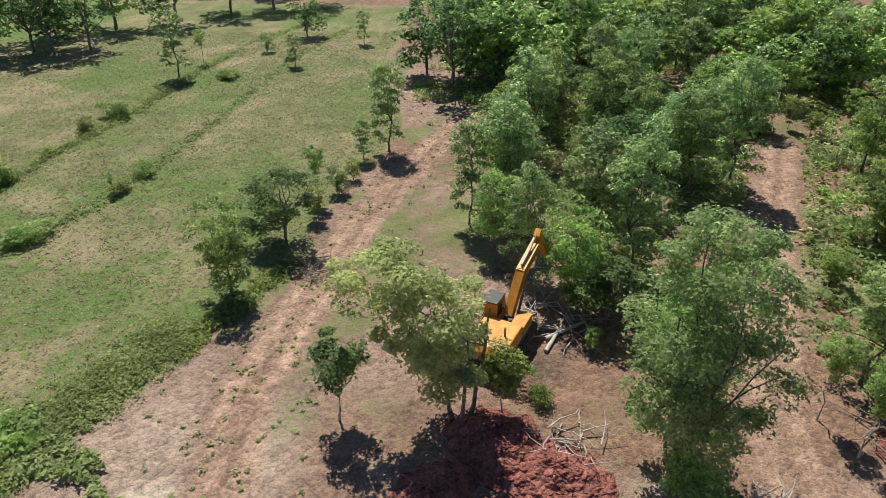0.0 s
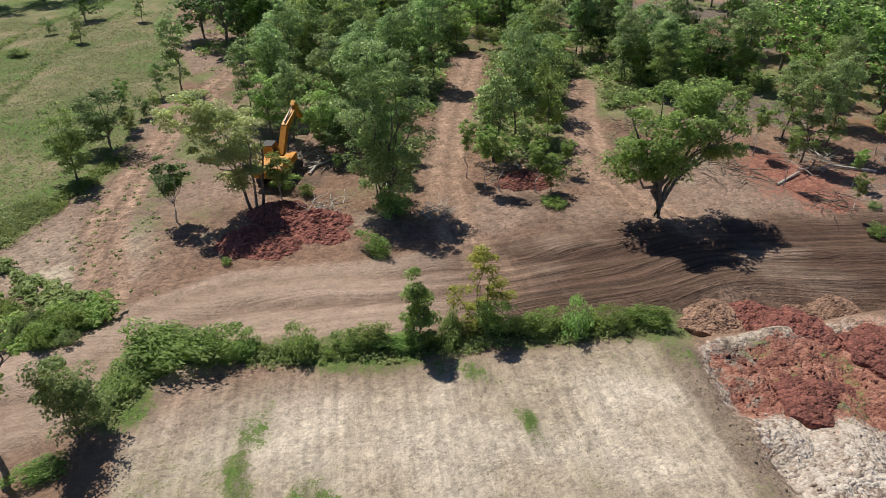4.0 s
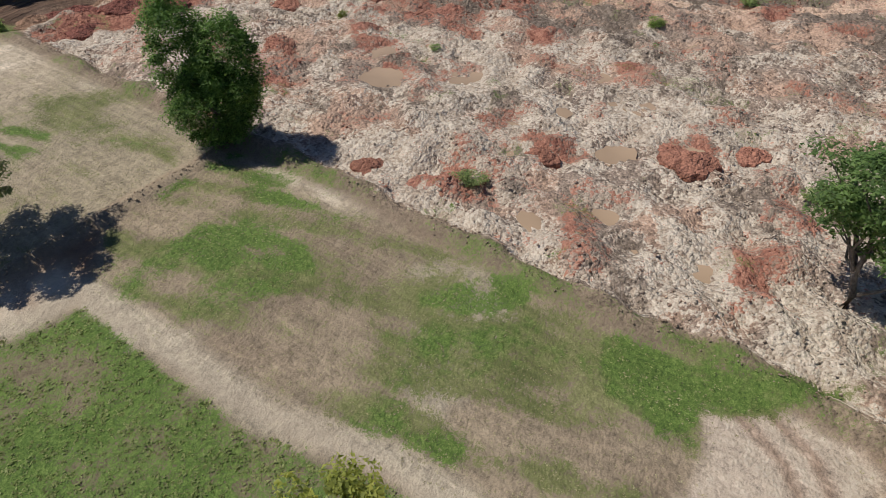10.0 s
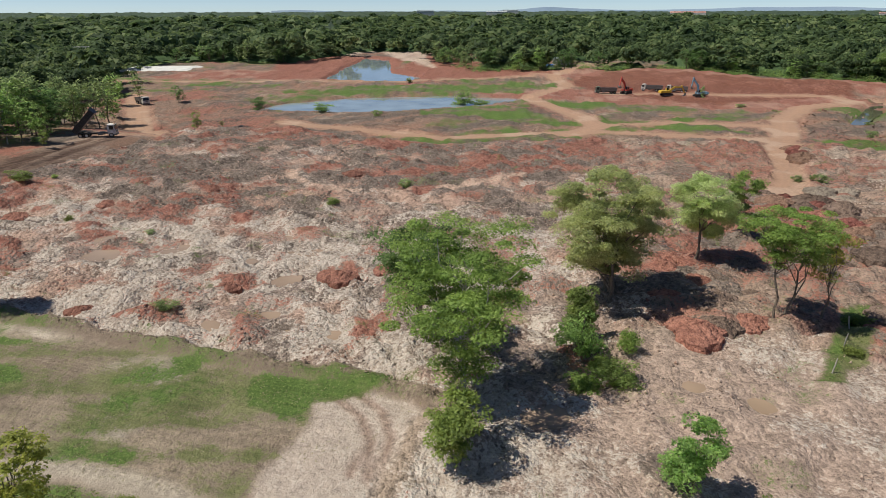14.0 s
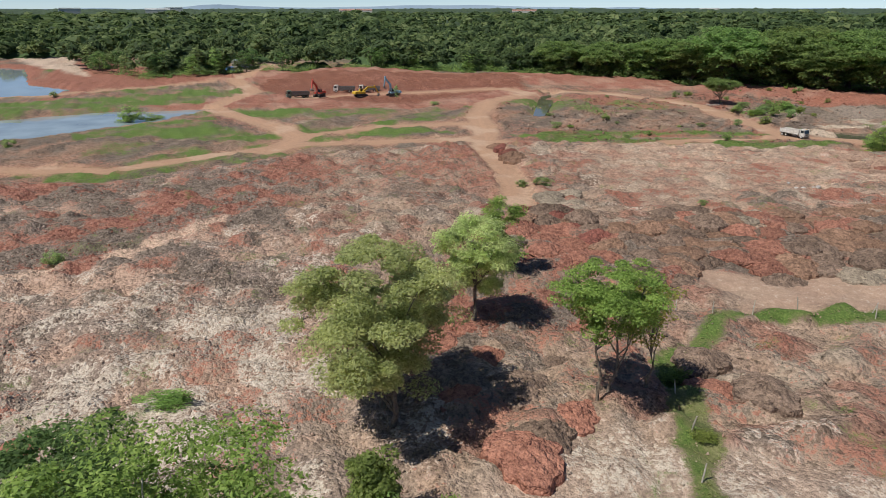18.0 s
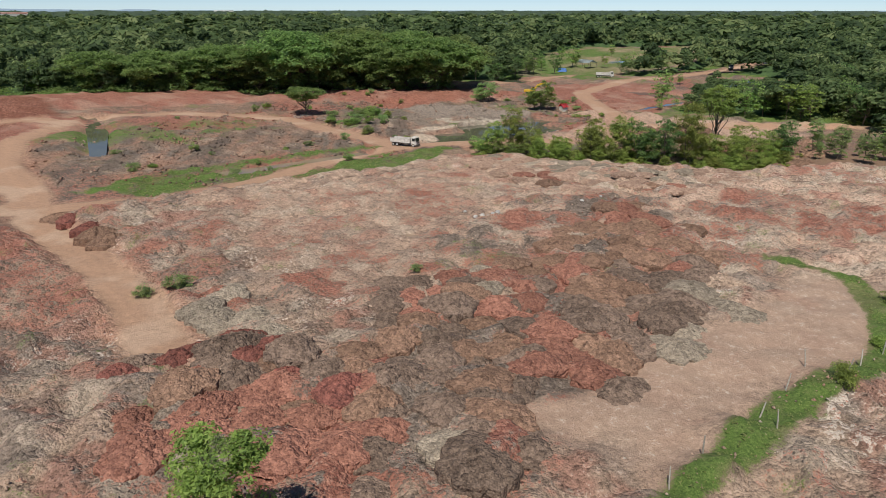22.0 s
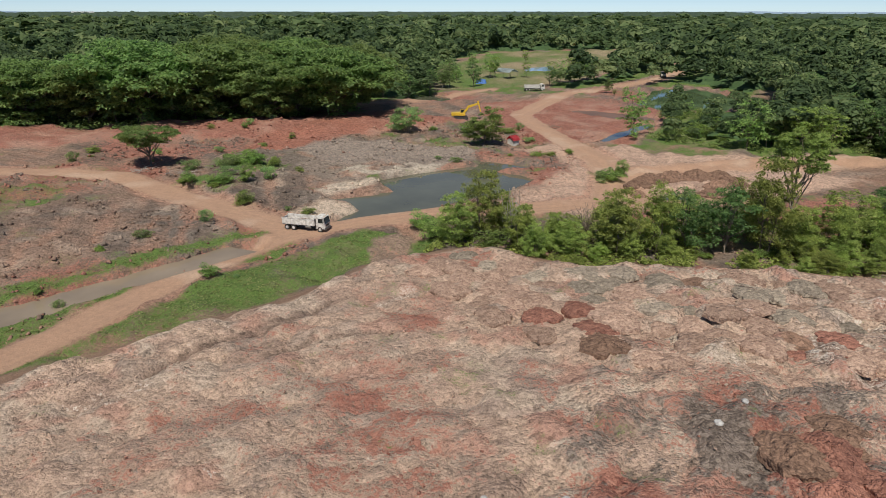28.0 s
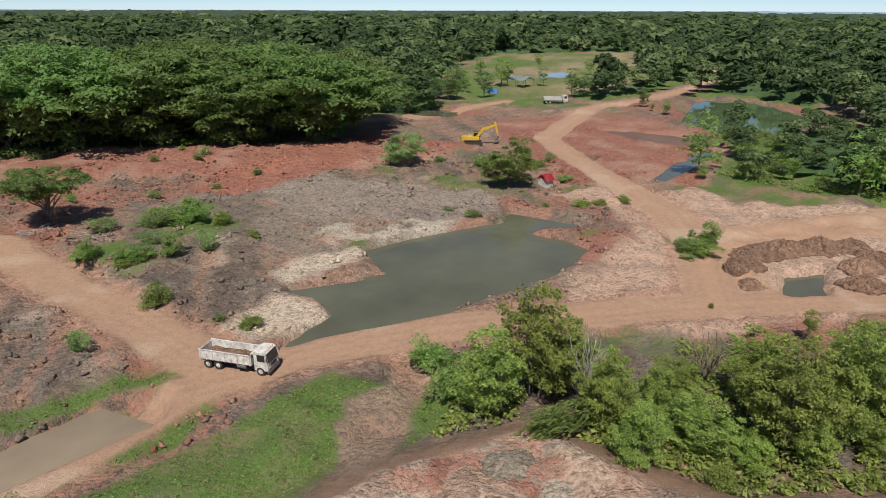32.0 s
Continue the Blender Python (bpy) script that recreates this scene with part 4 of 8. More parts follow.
    for outline in FIELD_PATCHES:
        w = mask(outline, 0.9, 3.0) * np.maximum(fs, fg) * (0.35 + 0.65 * smooth(0.25, 0.6, stripe2 + 0.25 * (s_b - 0.5)))
        grass, lush = np.maximum(grass, w * np.clip(0.88 + 0.5 * (s_b - 0.5), 0, 1)), np.maximum(lush, w * (0.75 + 0.25 * s_b))
    md = mask(MEADOW, 0.6, 2.0)
    paint((0.30, 0.235, 0.145), md)
    grass = np.maximum(grass * (1 - md), md * np.clip(0.74 + 0.5 * (s_b - 0.5) + 0.45 * (s_a - 0.5), 0, 1))
    lush = np.maximum(lush, md * (0.22 + 0.7 * s_d * s_c))
    paint((0.36, 0.29, 0.20), md * smooth(0.6, 0.9, s_b) * 0.7)
    for pts_ in (ROW_1, ROW_2):
        w = line(pts_, 0.9, 0.8, 2.5)
        grass, lush = np.maximum(grass, w * (0.7 + 0.3 * s_b)), np.maximum(lush, w * (0.5 + 0.4 * s_b))
    # bare ground among the woods, haul road, tracks
    wood = up * smooth(-2, 6, y + x * 0.03) * (1 - md) * (1 - clay)
    paint((0.215, 0.130, 0.092), wood)
    paint((0.265, 0.18, 0.138), wood * smooth(0.45, 0.6, n_a))
    paint((0.115, 0.078, 0.06), wood * smooth(0.62, 0.95, 0.5 * s_a + 0.5 * s_b) * 0.9)
    paint((0.33, 0.25, 0.195), wood * smooth(0.7, 0.95, 0.5 * s_c + 0.5 * s_b) * 0.8)
    grass = np.maximum(grass * (1 - wood), wood * np.clip(0.30 + 0.9 * (s_c - 0.5) + 0.5 * (s_b - 0.5), 0, 0.95) * smooth(14, 32, y))
    sandy = np.exp(-((x + 14) ** 2 + (y - 21) ** 2) / 26.0)
    paint((0.47, 0.385, 0.30), np.clip(sandy * 1.3, 0, 1) * (1 - md) * (0.3 + 0.7 * smooth(0.35, 0.6, s_c)))
    burnt = wood * smooth(36, 48, x) * smooth(3, 8, y)
    red = np.maximum(red, burnt * np.clip(0.34 + 0.9 * (s_c - 0.5), 0, 1))
    dark = np.maximum(dark, burnt * np.clip(0.34 + 0.9 * (s_a - 0.5), 0, 1))
    hd, hrun = seg_dist(x, y, HAUL)
    haul = smooth(5.4, 3.6, hd + wob * 2)
    paint((0.335, 0.235, 0.178), haul)
    across = y - np.interp(x, [p_[0] for p_ in HAUL], [p_[1] for p_ in HAUL])
    tyre = strong(across * 1.0 + 0.05 * x, x * 0.07, 1.1, 2, 23)
    paint((0.42, 0.305, 0.24), haul * smooth(0.6, 0.9, tyre) * 0.8)
    wet = smooth(7.5, 4.0, hd + wob * 3) * smooth(6, 18, x) * smooth(100, 80, x)
    paint((0.140, 0.086, 0.062), wet * (0.6 + 0.4 * smooth(0.38, 0.55, n_b)))
    for lay in (red, dark, pale):
        lay *= 1 - haul
    grass *= 1 - haul
    lines = smooth(0.55, 0.25, tyre)
    paint((0.125, 0.072, 0.052), haul * lines * (0.45 + 0.45 * smooth(10, 24, x)) * smooth(0.15, 0.5, s_a + 0.2))
    for pts, half in ((TRACK_L, 1.6), (TRACK_M, 1.9), (TRACK_3, 1.7)):
        w = line(pts, half, 0.9, 1.2)
        paint((0.245, 0.155, 0.112), w)
        grass *= 1 - 0.85 * w
        red *= 1 - w
        dark *= 1 - w
        for off, shade_ in ((-1.35, 1.45), (-0.75, 1.3), (-0.1, 0.75), (0.45, 1.5), (1.1, 1.35), (1.6, 0.8)):
            r_ = line(beside(pts, off), 0.16, 0.34, 0.5)
            paint(tuple(c * shade_ for c in (0.28, 0.185, 0.135)), r_ * 0.85)
            grass *= 1 - 0.9 * r_
    w = line(F_TRACK, 1.0, 0.6, 0.8)
    paint((0.47, 0.40, 0.32), w * 0.8)
    grass *= 1 - 0.85 * w
    for pts_, half in ((HEDGE_A, 1.6), (HEDGE_A2, 0.7), (HEDGE_B, 1.3)):
        w = line(pts_, half, 1.0, 3.0)
        grass, lush = np.maximum(grass, w * 0.85), np.maximum(lush, w * (0.3 + 0.5 * s_b))
    w = line(BUND_1, 0.7, 0.4, 0.5)
    paint((0.30, 0.235, 0.175), w)
    grass = grass * (1 - w) + 0.25 * w * s_b
    w = line(BUND_2, 1.1, 0.6, 0.6)
    paint((0.24, 0.18, 0.135), w)
    grass = grass * (1 - w) + w * np.clip(0.32 + 1.6 * (n_b - 0.5), 0, 1)
    lush = np.maximum(lush, w * 0.5)
    pale *= 1 - w
    red *= 1 - w
    w = mask(SPILL, 0.5, 1.6)
    paint((0.53, 0.43, 0.36), w)
    pale = np.maximum(pale, 0.5 * w)
    grass *= 1 - w
    lush *= 1 - w
    for pts in SPILL_TRACKS:
        w = line(pts, 0.38, 0.3, 0.3)
        paint((0.30, 0.21, 0.165), w)
        pale *= 1 - w
    w = line(DITCH_ROAD, 0.9, 0.5, 0.6)
    paint((0.30, 0.225, 0.17), w)
    for lay in (pale, grass, red, dark):
        lay *= 1 - w
    w = mask(LUSH, 0.6, 1.6)
    grass, lush = np.maximum(grass, w * 0.95), np.maximum(lush, w * (0.4 + 0.5 * s_b))
    thin, _ = seg_dist(x, y, [(15.9, -114), (21, -117.5), (30, -123), (36, -133), (31, -148), (25, -162), (24, -172), (28, -181), (36, -184)])
    w = smooth(2.2, 0.9, thin + wob * 3.0)
    grass, lush = np.maximum(grass, w), np.maximum(lush, w * (0.35 + 0.5 * s_b))
    w = mask(STRIP_GRASS, 1.0, 3.0) * low
    grass, lush = np.maximum(grass, w * np.clip(0.80 + 0.8 * (s_c - 0.5), 0, 1)), np.maximum(lush, w * (0.35 + 0.5 * s_a))
    c, _ = seg_dist(x, y, CANAL)
    w = smooth(9.0, 5.5, c + wob * 4) * smooth(2.6, 4.4, c) * low
    grass, lush = np.maximum(grass, w * np.clip(0.75 + 0.8 * (s_b - 0.5), 0, 1)), np.maximum(lush, w * 0.7)
    w = mask(CLEARING, 4, 6)
    paint((0.29, 0.225, 0.14), w)
    plots = strong(x + y * 0.3, (y - x * 0.3) * 0.35, 16, 3, 131)
    grass, lush = np.maximum(grass * (1 - w), w * np.clip(0.62 + 0.7 * (plots - 0.5), 0, 1)), np.maximum(lush * (1 - w), w * 0.7 * plots)
    red *= 1 - w
    w = mask(GREY_PIT, 2, 5)
    paint((0.215, 0.168, 0.135), w)
    paint((0.12, 0.095, 0.078), w * smooth(0.5, 0.8, scraped * 0.6 + s_c * 0.4) * 0.7)
    paint((0.30, 0.18, 0.13), w * smooth(0.6, 0.85, s_d * 0.6 + s_b * 0.4) * 0.8)
    paint((0.40, 0.335, 0.27), w * smooth(0.65, 0.9, s_a))
    red *= 1 - w
    grass = np.maximum(grass * (1 - 0.5 * w), w * 0.8 * smooth(0.66, 0.85, strong(x, y, 14, 4, 151)))
    for outline in (FLAT_RED, RED_BANK, EAST_RED, POND_RED, RED_FLOOR):
        w = mask(outline, 2, 6)
        paint((0.35, 0.20, 0.15), w)
        red = np.maximum(red, w * np.clip(0.5 + 0.8 * (s_c - 0.5), 0, 1))
        grass *= 1 - 0.8 * w
    for outline, colour, reds in ((RED_FIELD, (0.19, 0.078, 0.052), 0.1), (BASIN_RED, (0.26, 0.112, 0.08), 0.15), (RED_RIM, (0.28, 0.118, 0.082), 0.25)):
        w = mask(outline, 2, 5)
        paint(colour, w)
        red = red * (1 - w) + w * np.clip(reds + 0.6 * (s_c - 0.5), 0, 1)
        grass *= 1 - 0.92 * w
    for outline, colour in ((BASIN_PALE, (0.47, 0.36, 0.29)), (BARE_PINK, (0.42, 0.285, 0.215)), (MUD_FLAT, (0.25, 0.20, 0.165)), (PALE_SPITS[0], (0.46, 0.37, 0.29)), (PALE_SPITS[1], (0.46, 0.36, 0.28))):
        w = mask(outline, 1.2, 4)
        paint(colour, w)
        paint(tuple(0.72 * c for c in colour), w * smooth(0.55, 0.85, 0.5 * s_c + 0.5 * s_b) * 0.7)
        grass *= 1 - 0.9 * w
        red = red * (1 - 0.75 * w) + 0.16 * w * s_d
    for outline in PIT_GREENS + SCRUB_SPOTS:
        w = mask(outline, 1.5, 5)
        grass, lush = np.maximum(grass, w * np.clip(0.72 + 0.8 * (s_c - 0.5), 0, 1)), np.maximum(lush, w * (0.4 + 0.5 * s_a))
    w = mask(STRIP_BARE, 0.8, 3)
    paint((0.24, 0.165, 0.125), w)
    grass *= 1 - 0.8 * w
    # roads in the pit
    rd = road_near(x, y) + wob * 1.2
    w = smooth(0.9, -0.7, rd)
    w = np.maximum(w, mask(PLAZA, 2, 3))
    paint((0.445, 0.272, 0.182), w)
    for gap in (-0.9, -2.2):
        paint((0.36, 0.225, 0.158), np.exp(-((rd - gap) / 0.42) ** 2) * w * (0.35 + 0.5 * s_b))
    paint((0.52, 0.37, 0.275), w * smooth(0.6, 0.9, s_a) * 0.6)
    edge = np.exp(-((rd - 0.9) / 0.9) ** 2) * (1 - w)
    paint((0.36, 0.20, 0.14), edge * 0.7)
    for lay in (red, dark, pale, grass):
        lay *= 1 - 0.96 * w
    # small relief
    z = clods * ((strong(x, y, 1.5, 1, 51) - 0.5) * 0.42 + (strong(x, y, 2.8, 3, 54) - 0.5) * 0.6 + (strong(x, y, 7, 4, 53) - 0.5) * 0.7 + (n_a - 0.5) * 0.8)
    z += (1 - clods) * (strong(x, y, 3.0, 3, 52) - 0.5) * 0.12 * (1 - haul)
    z += clods * 0.5 * smooth(0.75, 0.1, ld) * (0.25 + l2) * (1 - 0.7 * back) + back * clods * 0.8 * np.sqrt(np.clip(1 - (md_ / 0.72) ** 2, 0, 1)) * (0.35 + 0.75 * m2)
    berm = np.exp(-((rd - 2.2) / 1.0) ** 2) * low
    z += berm * 0.75 * s_b * smooth(0.3, 0.7, s_a)
    z += low * (1 - smooth(0.9, -0.7, rd)) * ((strong(x, y, 8, 5, 55) - 0.5) * 1.0 + (scraped - 0.5) * 0.55 + (strong(x, y, 2.6, 2, 56) - 0.5) * 0.4)
    z += haul * (tyre - 0.5) * 0.34
    for pts in TRUCK_RUTS:
        z -= 0.35 * line(pts, 0.4, 0.4, 0.3)
    for pts in SPILL_TRACKS:
        z -= 0.16 * line(pts, 0.25, 0.3, 0.2)
    d1, _ = seg_dist(x, y, BUND_1)
    d2, _ = seg_dist(x, y, BUND_2)
    z += (0.6 + 0.5 * (s_b - 0.5)) * np.exp(-(d1 / 0.6) ** 2) + 0.38 * np.exp(-(d2 / 0.8) ** 2) - 0.3 * np.exp(-((d2 - 1.7) / 0.6) ** 2) * clay
    z = z * (1 - 0.9 * smooth(0.8, -0.4, rd))
    for outline in (POND, POND_N, POND_FAR, POND_GREEN, POND_SHED, POND_SIDE, POND_MUD, POOL_EAST, POOL_RED):
        shore = smooth(-2.6, 0.5, inside(x, y, outline))
        z = z * (1 - 0.7 * smooth(-6, -1, inside(x, y, outline)))
        for lay in (grass, red):
            lay *= 1 - 0.4 * shore
    broken = np.clip(clods + 0.12 * ps + 0.28 * mask(SPILL, 0.5, 1.0) + 0.8 * low * (1 - smooth(0.9, -0.7, rd)) + 0.5 * wood, 0.04, 1) * (1 - 0.85 * haul) * (1 - 0.7 * sr) * (1 - 0.97 * np.maximum(smooth(0.9, -0.7, rd), mask(PLAZA, 2, 3)))
    cover = np.stack([grass, red, pale, dark], -1)
    broken = np.maximum(broken * (1 - 0.8 * np.clip(grass, 0, 1)), 0.22 * np.clip(fs + fg + fr + md, 0, 1))
    return tint, np.clip(cover, 0, 1), np.clip(lush, 0, 1), z, broken


def build_ground():
    xs, ys = axis(-16, 142, 0.56, 4700), axis(-296, 62, 0.56, 4700)
    gx, gy = np.meshgrid(xs, ys)
    x, y = gx.ravel(), gy.ravel()
    tint, cover, lush, small, broken = soil(x, y)
    z = macro(x, y) + small
    for cx, cy, r, level in PUDDLES:
        d = np.hypot(x - cx, y - cy)
        z = z + (level + np.clip((d - r * 1.1) * 0.3, -0.16, 0.4) + small * 0.55 - z) * smooth(r * 3.0, r * 1.8, d)
    nx, ny = len(xs), len(ys)
    SURFACE.update(x=xs, y=ys, z=z.reshape(ny, nx))
    rg = np.random.default_rng(12)
    loose = smooth(0.5, 2.0, inside(x, y, CLAY)) * 0.14 * (1 - 0.85 * smooth(-1, 2, inside(x, y, PALE_SPREAD))) * (1 - 0.85 * smooth(-1, 1, inside(x, y, SPILL)))
    x, y = x + rg.uniform(-1, 1, x.size) * loose, y + rg.uniform(-1, 1, x.size) * loose
    z = z + rg.uniform(-1, 1, x.size) * loose * 0.55
    idx = np.arange(nx * ny).reshape(ny, nx)
    faces = np.stack([idx[:-1, :-1], idx[:-1, 1:], idx[1:, 1:], idx[1:, :-1]], -1).reshape(-1, 4)
    ob = raw("ground", np.stack([x, y, z], -1), faces, EARTH, None, True)
    me = ob.data
    at = me.attributes.new("furrow", 'FLOAT', 'POINT')
    rows = np.maximum(smooth(0, 1, inside(x, y, FIELD_SAND)), 0.8 * smooth(0, 1, inside(x, y, FIELD_GREEN)))
    rows = np.maximum(rows, 0.6 * smooth(0, 1, inside(x, y, MEADOW)))
    for pts_, half in ((TRACK_L, 1.8), (TRACK_M, 2.2), (TRACK_3, 2.0)):
        rows = np.maximum(rows, smooth(half + 0.8, half - 0.5, seg_dist(x, y, pts_)[0]))
    at.data.foreach_set("value", rows.astype(np.float32))
    at = me.attributes.new("rut", 'FLOAT', 'POINT')
    ruts = smooth(6.5, 3.5, seg_dist(x, y, HAUL)[0]) * (0.28 + 0.67 * smooth(8, 18, x))
    at.data.foreach_set("value", ruts.astype(np.float32))
    for name, values in (("tint", np.concatenate([tint, np.ones((len(x), 1))], 1)), ("cover", cover)):
        at = me.attributes.new(name, 'FLOAT_COLOR', 'POINT')
        at.data.foreach_set("color", values.astype(np.float32).ravel())
    at = me.attributes.new("lumps", 'FLOAT', 'POINT')
    at.data.foreach_set("value", broken.astype(np.float32))
    at = me.attributes.new("lush", 'FLOAT', 'POINT')
    at.data.foreach_set("value", lush.astype(np.float32))
    tagged(ob, "churned red and pale clay earth with grassy fields and dirt roads", "ground", "", "structure")
    return ob


def puddle_row():
    rows = []
    for cx, cy, r in ((32.6, -42.7, 1.9), (36.5, -49.5, 1.2), (30.8, -56.1, 1.2), (33.7, -59.3, 0.8), (42.9, -60, 1.5), (38.3, -65, 1.8), (24.9, -66, 1.1),
                      (20.7, -67, 1.6), (17.1, -64, 1.1), (17.7, -70, 0.8), (17.1, -74, 1.3), (38, -39.2, 1.4), (29, -66, 1.1), (46, -57, 1.3), (33, -70, 1.4), (25, -58, 0.9),
                      (16, -97, 0.9), (8, -92.5, 1.3), (12, -108, 1.0), (14, -104, 0.7), (80, -172, 1.8), (93, -196, 0.9)):
        rows.append((cx, cy, r, ground_z(cx, cy) - 0.22))
    return rows


PUDDLES = puddle_row()
EARTH = ground_material()
build_ground()

# ---------------------------------------------------------------- water


def sheet(name, outline, level, material, label, grow=1.5):
    cx, cy = sum(p[0] for p in outline) / len(outline), sum(p[1] for p in outline) / len(outline)
    bm = bmesh.new()
    ring = []
    for px_, py_ in outline:
        d = math.hypot(px_ - cx, py_ - cy)
        k = (d + grow) / d
        ring.append(bm.verts.new((cx + (px_ - cx) * k, cy + (py_ - cy) * k, level)))
    bm.faces.new(ring)
    bmesh.ops.triangulate(bm, faces=bm.faces)
    bmesh.ops.recalc_face_normals(bm, faces=bm.faces)
    ob = part(name, bm, material)
    if ob.data.polygons[0].normal.z < 0:
        ob.data.flip_normals()
    return tagged(ob, label, "water", "", "structure")


M_POND = water_mat("pond_water", (0.105, 0.105, 0.072))
M_MUDDY = water_mat("muddy_water", (0.33, 0.235, 0.165), 0.12)
# Pale blue base colour adds sky reflection that the surface alone lacks.
M_SKYPOND = water_mat("sky_tinted_water", (0.25, 0.30, 0.32), 0.05)
sheet("water_pond", POND_WATER, -6.35, M_POND, "still murky green-brown pond beside the dirt road")
sheet("water_pond_north", POND_N, -6.35, M_SKYPOND, "still pond, coloured pale like the sky it reflects")
sheet("water_pond_far", POND_FAR, -6.35, M_SKYPOND, "long bright basin of water between red banks", 1)
sheet("water_pond_green", POND_GREEN, -6.35, water_mat("weedy_water", (0.085, 0.125, 0.062)), "green weedy pond beside the woods", 1)
sheet("water_pond_shed", POND_SHED, -6.35, M_SKYPOND, "flooded paddy in the clearing", 1)
sheet("water_pond_side", POND_SIDE, -6.35, M_POND, "narrow pool between red banks", 0.5)
sheet("water_pool_east", POOL_EAST, -6.35, M_POND, "dark still pool at the foot of the trees", 0.5)
sheet("water_pool_red", POOL_RED, -6.45, water_mat("red_water", (0.17, 0.10, 0.066), 0.4), "brown pool between red banks", 0.5)
sheet("water_pond_mud", POND_MUD, -6.35, M_POND, "small pool by the brown soil heap", 1.6)
sheet("water_canal", [(x + 4.0, y) for x, y in CANAL] + [(x - 4.0, y) for x, y in CANAL[::-1]], -6.45, water_mat("drain_water", (0.25, 0.195, 0.14), 0.12), "straight muddy drain along the dirt road", 0.2)
sheet("water_ditch", [(238, -219), (238, -215), (210, -200), (180, -183), (180, -187), (210, -206)], -6.4, M_POND, "straight drain through the flats", 0.2)


def puddle(cx, cy, r, level, k):
    rng = random.Random(k)
    bm = bmesh.new()
    ph = [rng.uniform(0, 6.28) for _ in range(4)]
    ring = []
    for i in range(22):
        a = i / 22 * 2 * math.pi
        rr = r * (1.7 + 0.28 * math.sin(2 * a + ph[0]) + 0.2 * math.sin(3 * a + ph[1]) + 0.12 * math.sin(5 * a + ph[2]))
        ring.append(bm.verts.new((rr * math.cos(a), rr * math.sin(a), 0)))
    bm.faces.new(ring)
    bmesh.ops.triangulate(bm, faces=bm.faces)
    ob = part("puddle", bm, M_MUDDY)
    ob.matrix_basis = pose(cx, cy, level, 0, 0, math.degrees(ph[3]))
    return tagged(ob, "shallow tan muddy puddle in the churned clay", "puddle", "puddles in the clay")


for k, (cx, cy, r, level) in enumerate(PUDDLES):
    puddle(cx, cy, r, level, k)

# ---------------------------------------------------------------- trees
BARK = surface("bark", (0.10, 0.078, 0.06), (0.26, 0.21, 0.165), 4.0, 0.95, 0.6)
BARK_PALE = surface("pale_bark", (0.27, 0.24, 0.21), (0.50, 0.46, 0.41), 4.0, 0.95, 0.5)
L_DARK = foliage("leaf_dark", (0.041, 0.076, 0.022), (0.121, 0.209, 0.054), (0.223, 0.331, 0.095))
L_MID = foliage("leaf_mid", (0.085, 0.142, 0.034), (0.255, 0.375, 0.092), (0.42, 0.53, 0.17), 0.62, 0.66)
L_BRIGHT = foliage("leaf_bright", (0.085, 0.135, 0.020), (0.205, 0.285, 0.045), (0.35, 0.415, 0.09), 0.62, 0.45)
L_PALE = foliage("leaf_pale", (0.205, 0.268, 0.095), (0.43, 0.51, 0.205), (0.62, 0.68, 0.33), 0.62, 0.62)
L_GREY = foliage("leaf_grey", (0.094, 0.150, 0.054), (0.27, 0.375, 0.135), (0.44, 0.53, 0.23), 0.62, 0.66)
L_RAIN = foliage("leaf_rain", (0.065, 0.12, 0.026), (0.165, 0.262, 0.062), (0.28, 0.37, 0.10), 0.62, 0.55)
L_THICKET = foliage("leaf_thicket", (0.095, 0.138, 0.022), (0.255, 0.330, 0.055), (0.43, 0.48, 0.11), 0.62, 0.42)
L_WEED = foliage("leaf_weed", (0.12, 0.155, 0.045), (0.245, 0.30, 0.092), (0.38, 0.42, 0.165), 0.62, 0.45)
L_STRAW = foliage("dry_stubble", (0.15, 0.135, 0.065), (0.29, 0.25, 0.14), (0.45, 0.39, 0.24), 0.8, 0.3)
L_YELLOW = foliage("leaf_yellow", (0.16, 0.19, 0.03), (0.37, 0.40, 0.07), (0.58, 0.54, 0.12), 0.62, 0.62)
L_IVY = foliage("leaf_vine", (0.022, 0.050, 0.010), (0.105, 0.20, 0.029), (0.23, 0.35, 0.062))
L_FAR = foliage("leaf_far", (0.038, 0.070, 0.024), (0.090, 0.145, 0.044), (0.195, 0.245, 0.088), 0.7, 0.4, 0.10, 0.45, True)


def leaves(rng, centres, radii, per, size, droop=0.0, flat=0.6):
    """Kite-shaped leaf sprays strewn over clumps: arrays of places and faces."""
    c = np.repeat(np.asarray(centres), per, 0)
    r = np.repeat(np.asarray(radii), per)
    n = len(c)
    d = rng.normal(size=(n, 3))
    d /= np.linalg.norm(d, axis=1)[:, None] + 1e-9
    d[:, 2] = np.where(d[:, 2] < -0.25, -d[:, 2] * 0.6, d[:, 2])
    shell = r * (0.45 + 0.6 * rng.random(n) ** 0.6)
    at = c + d * shell[:, None] * np.array([1, 1, flat])
    at[:, 2] -= droop * shell * (1 - d[:, 2]) * 0.5
    nrm = d * 0.55 + rng.normal(size=(n, 3)) * 0.38 + np.array([0, 0, 0.8])
    nrm /= np.linalg.norm(nrm, axis=1)[:, None] + 1e-9
    a = np.cross(nrm, rng.normal(size=(n, 3)))
    a /= np.linalg.norm(a, axis=1)[:, None] + 1e-9
    b = np.cross(nrm, a)
    s = size * (0.6 + 0.8 * rng.random(n))[:, None]
    v = np.stack([at - a * s * 0.62, at + b * s * 0.42 - nrm * s * 0.1, at + a * s * 0.5 - b * s * 0.22], 1).reshape(-1, 3)
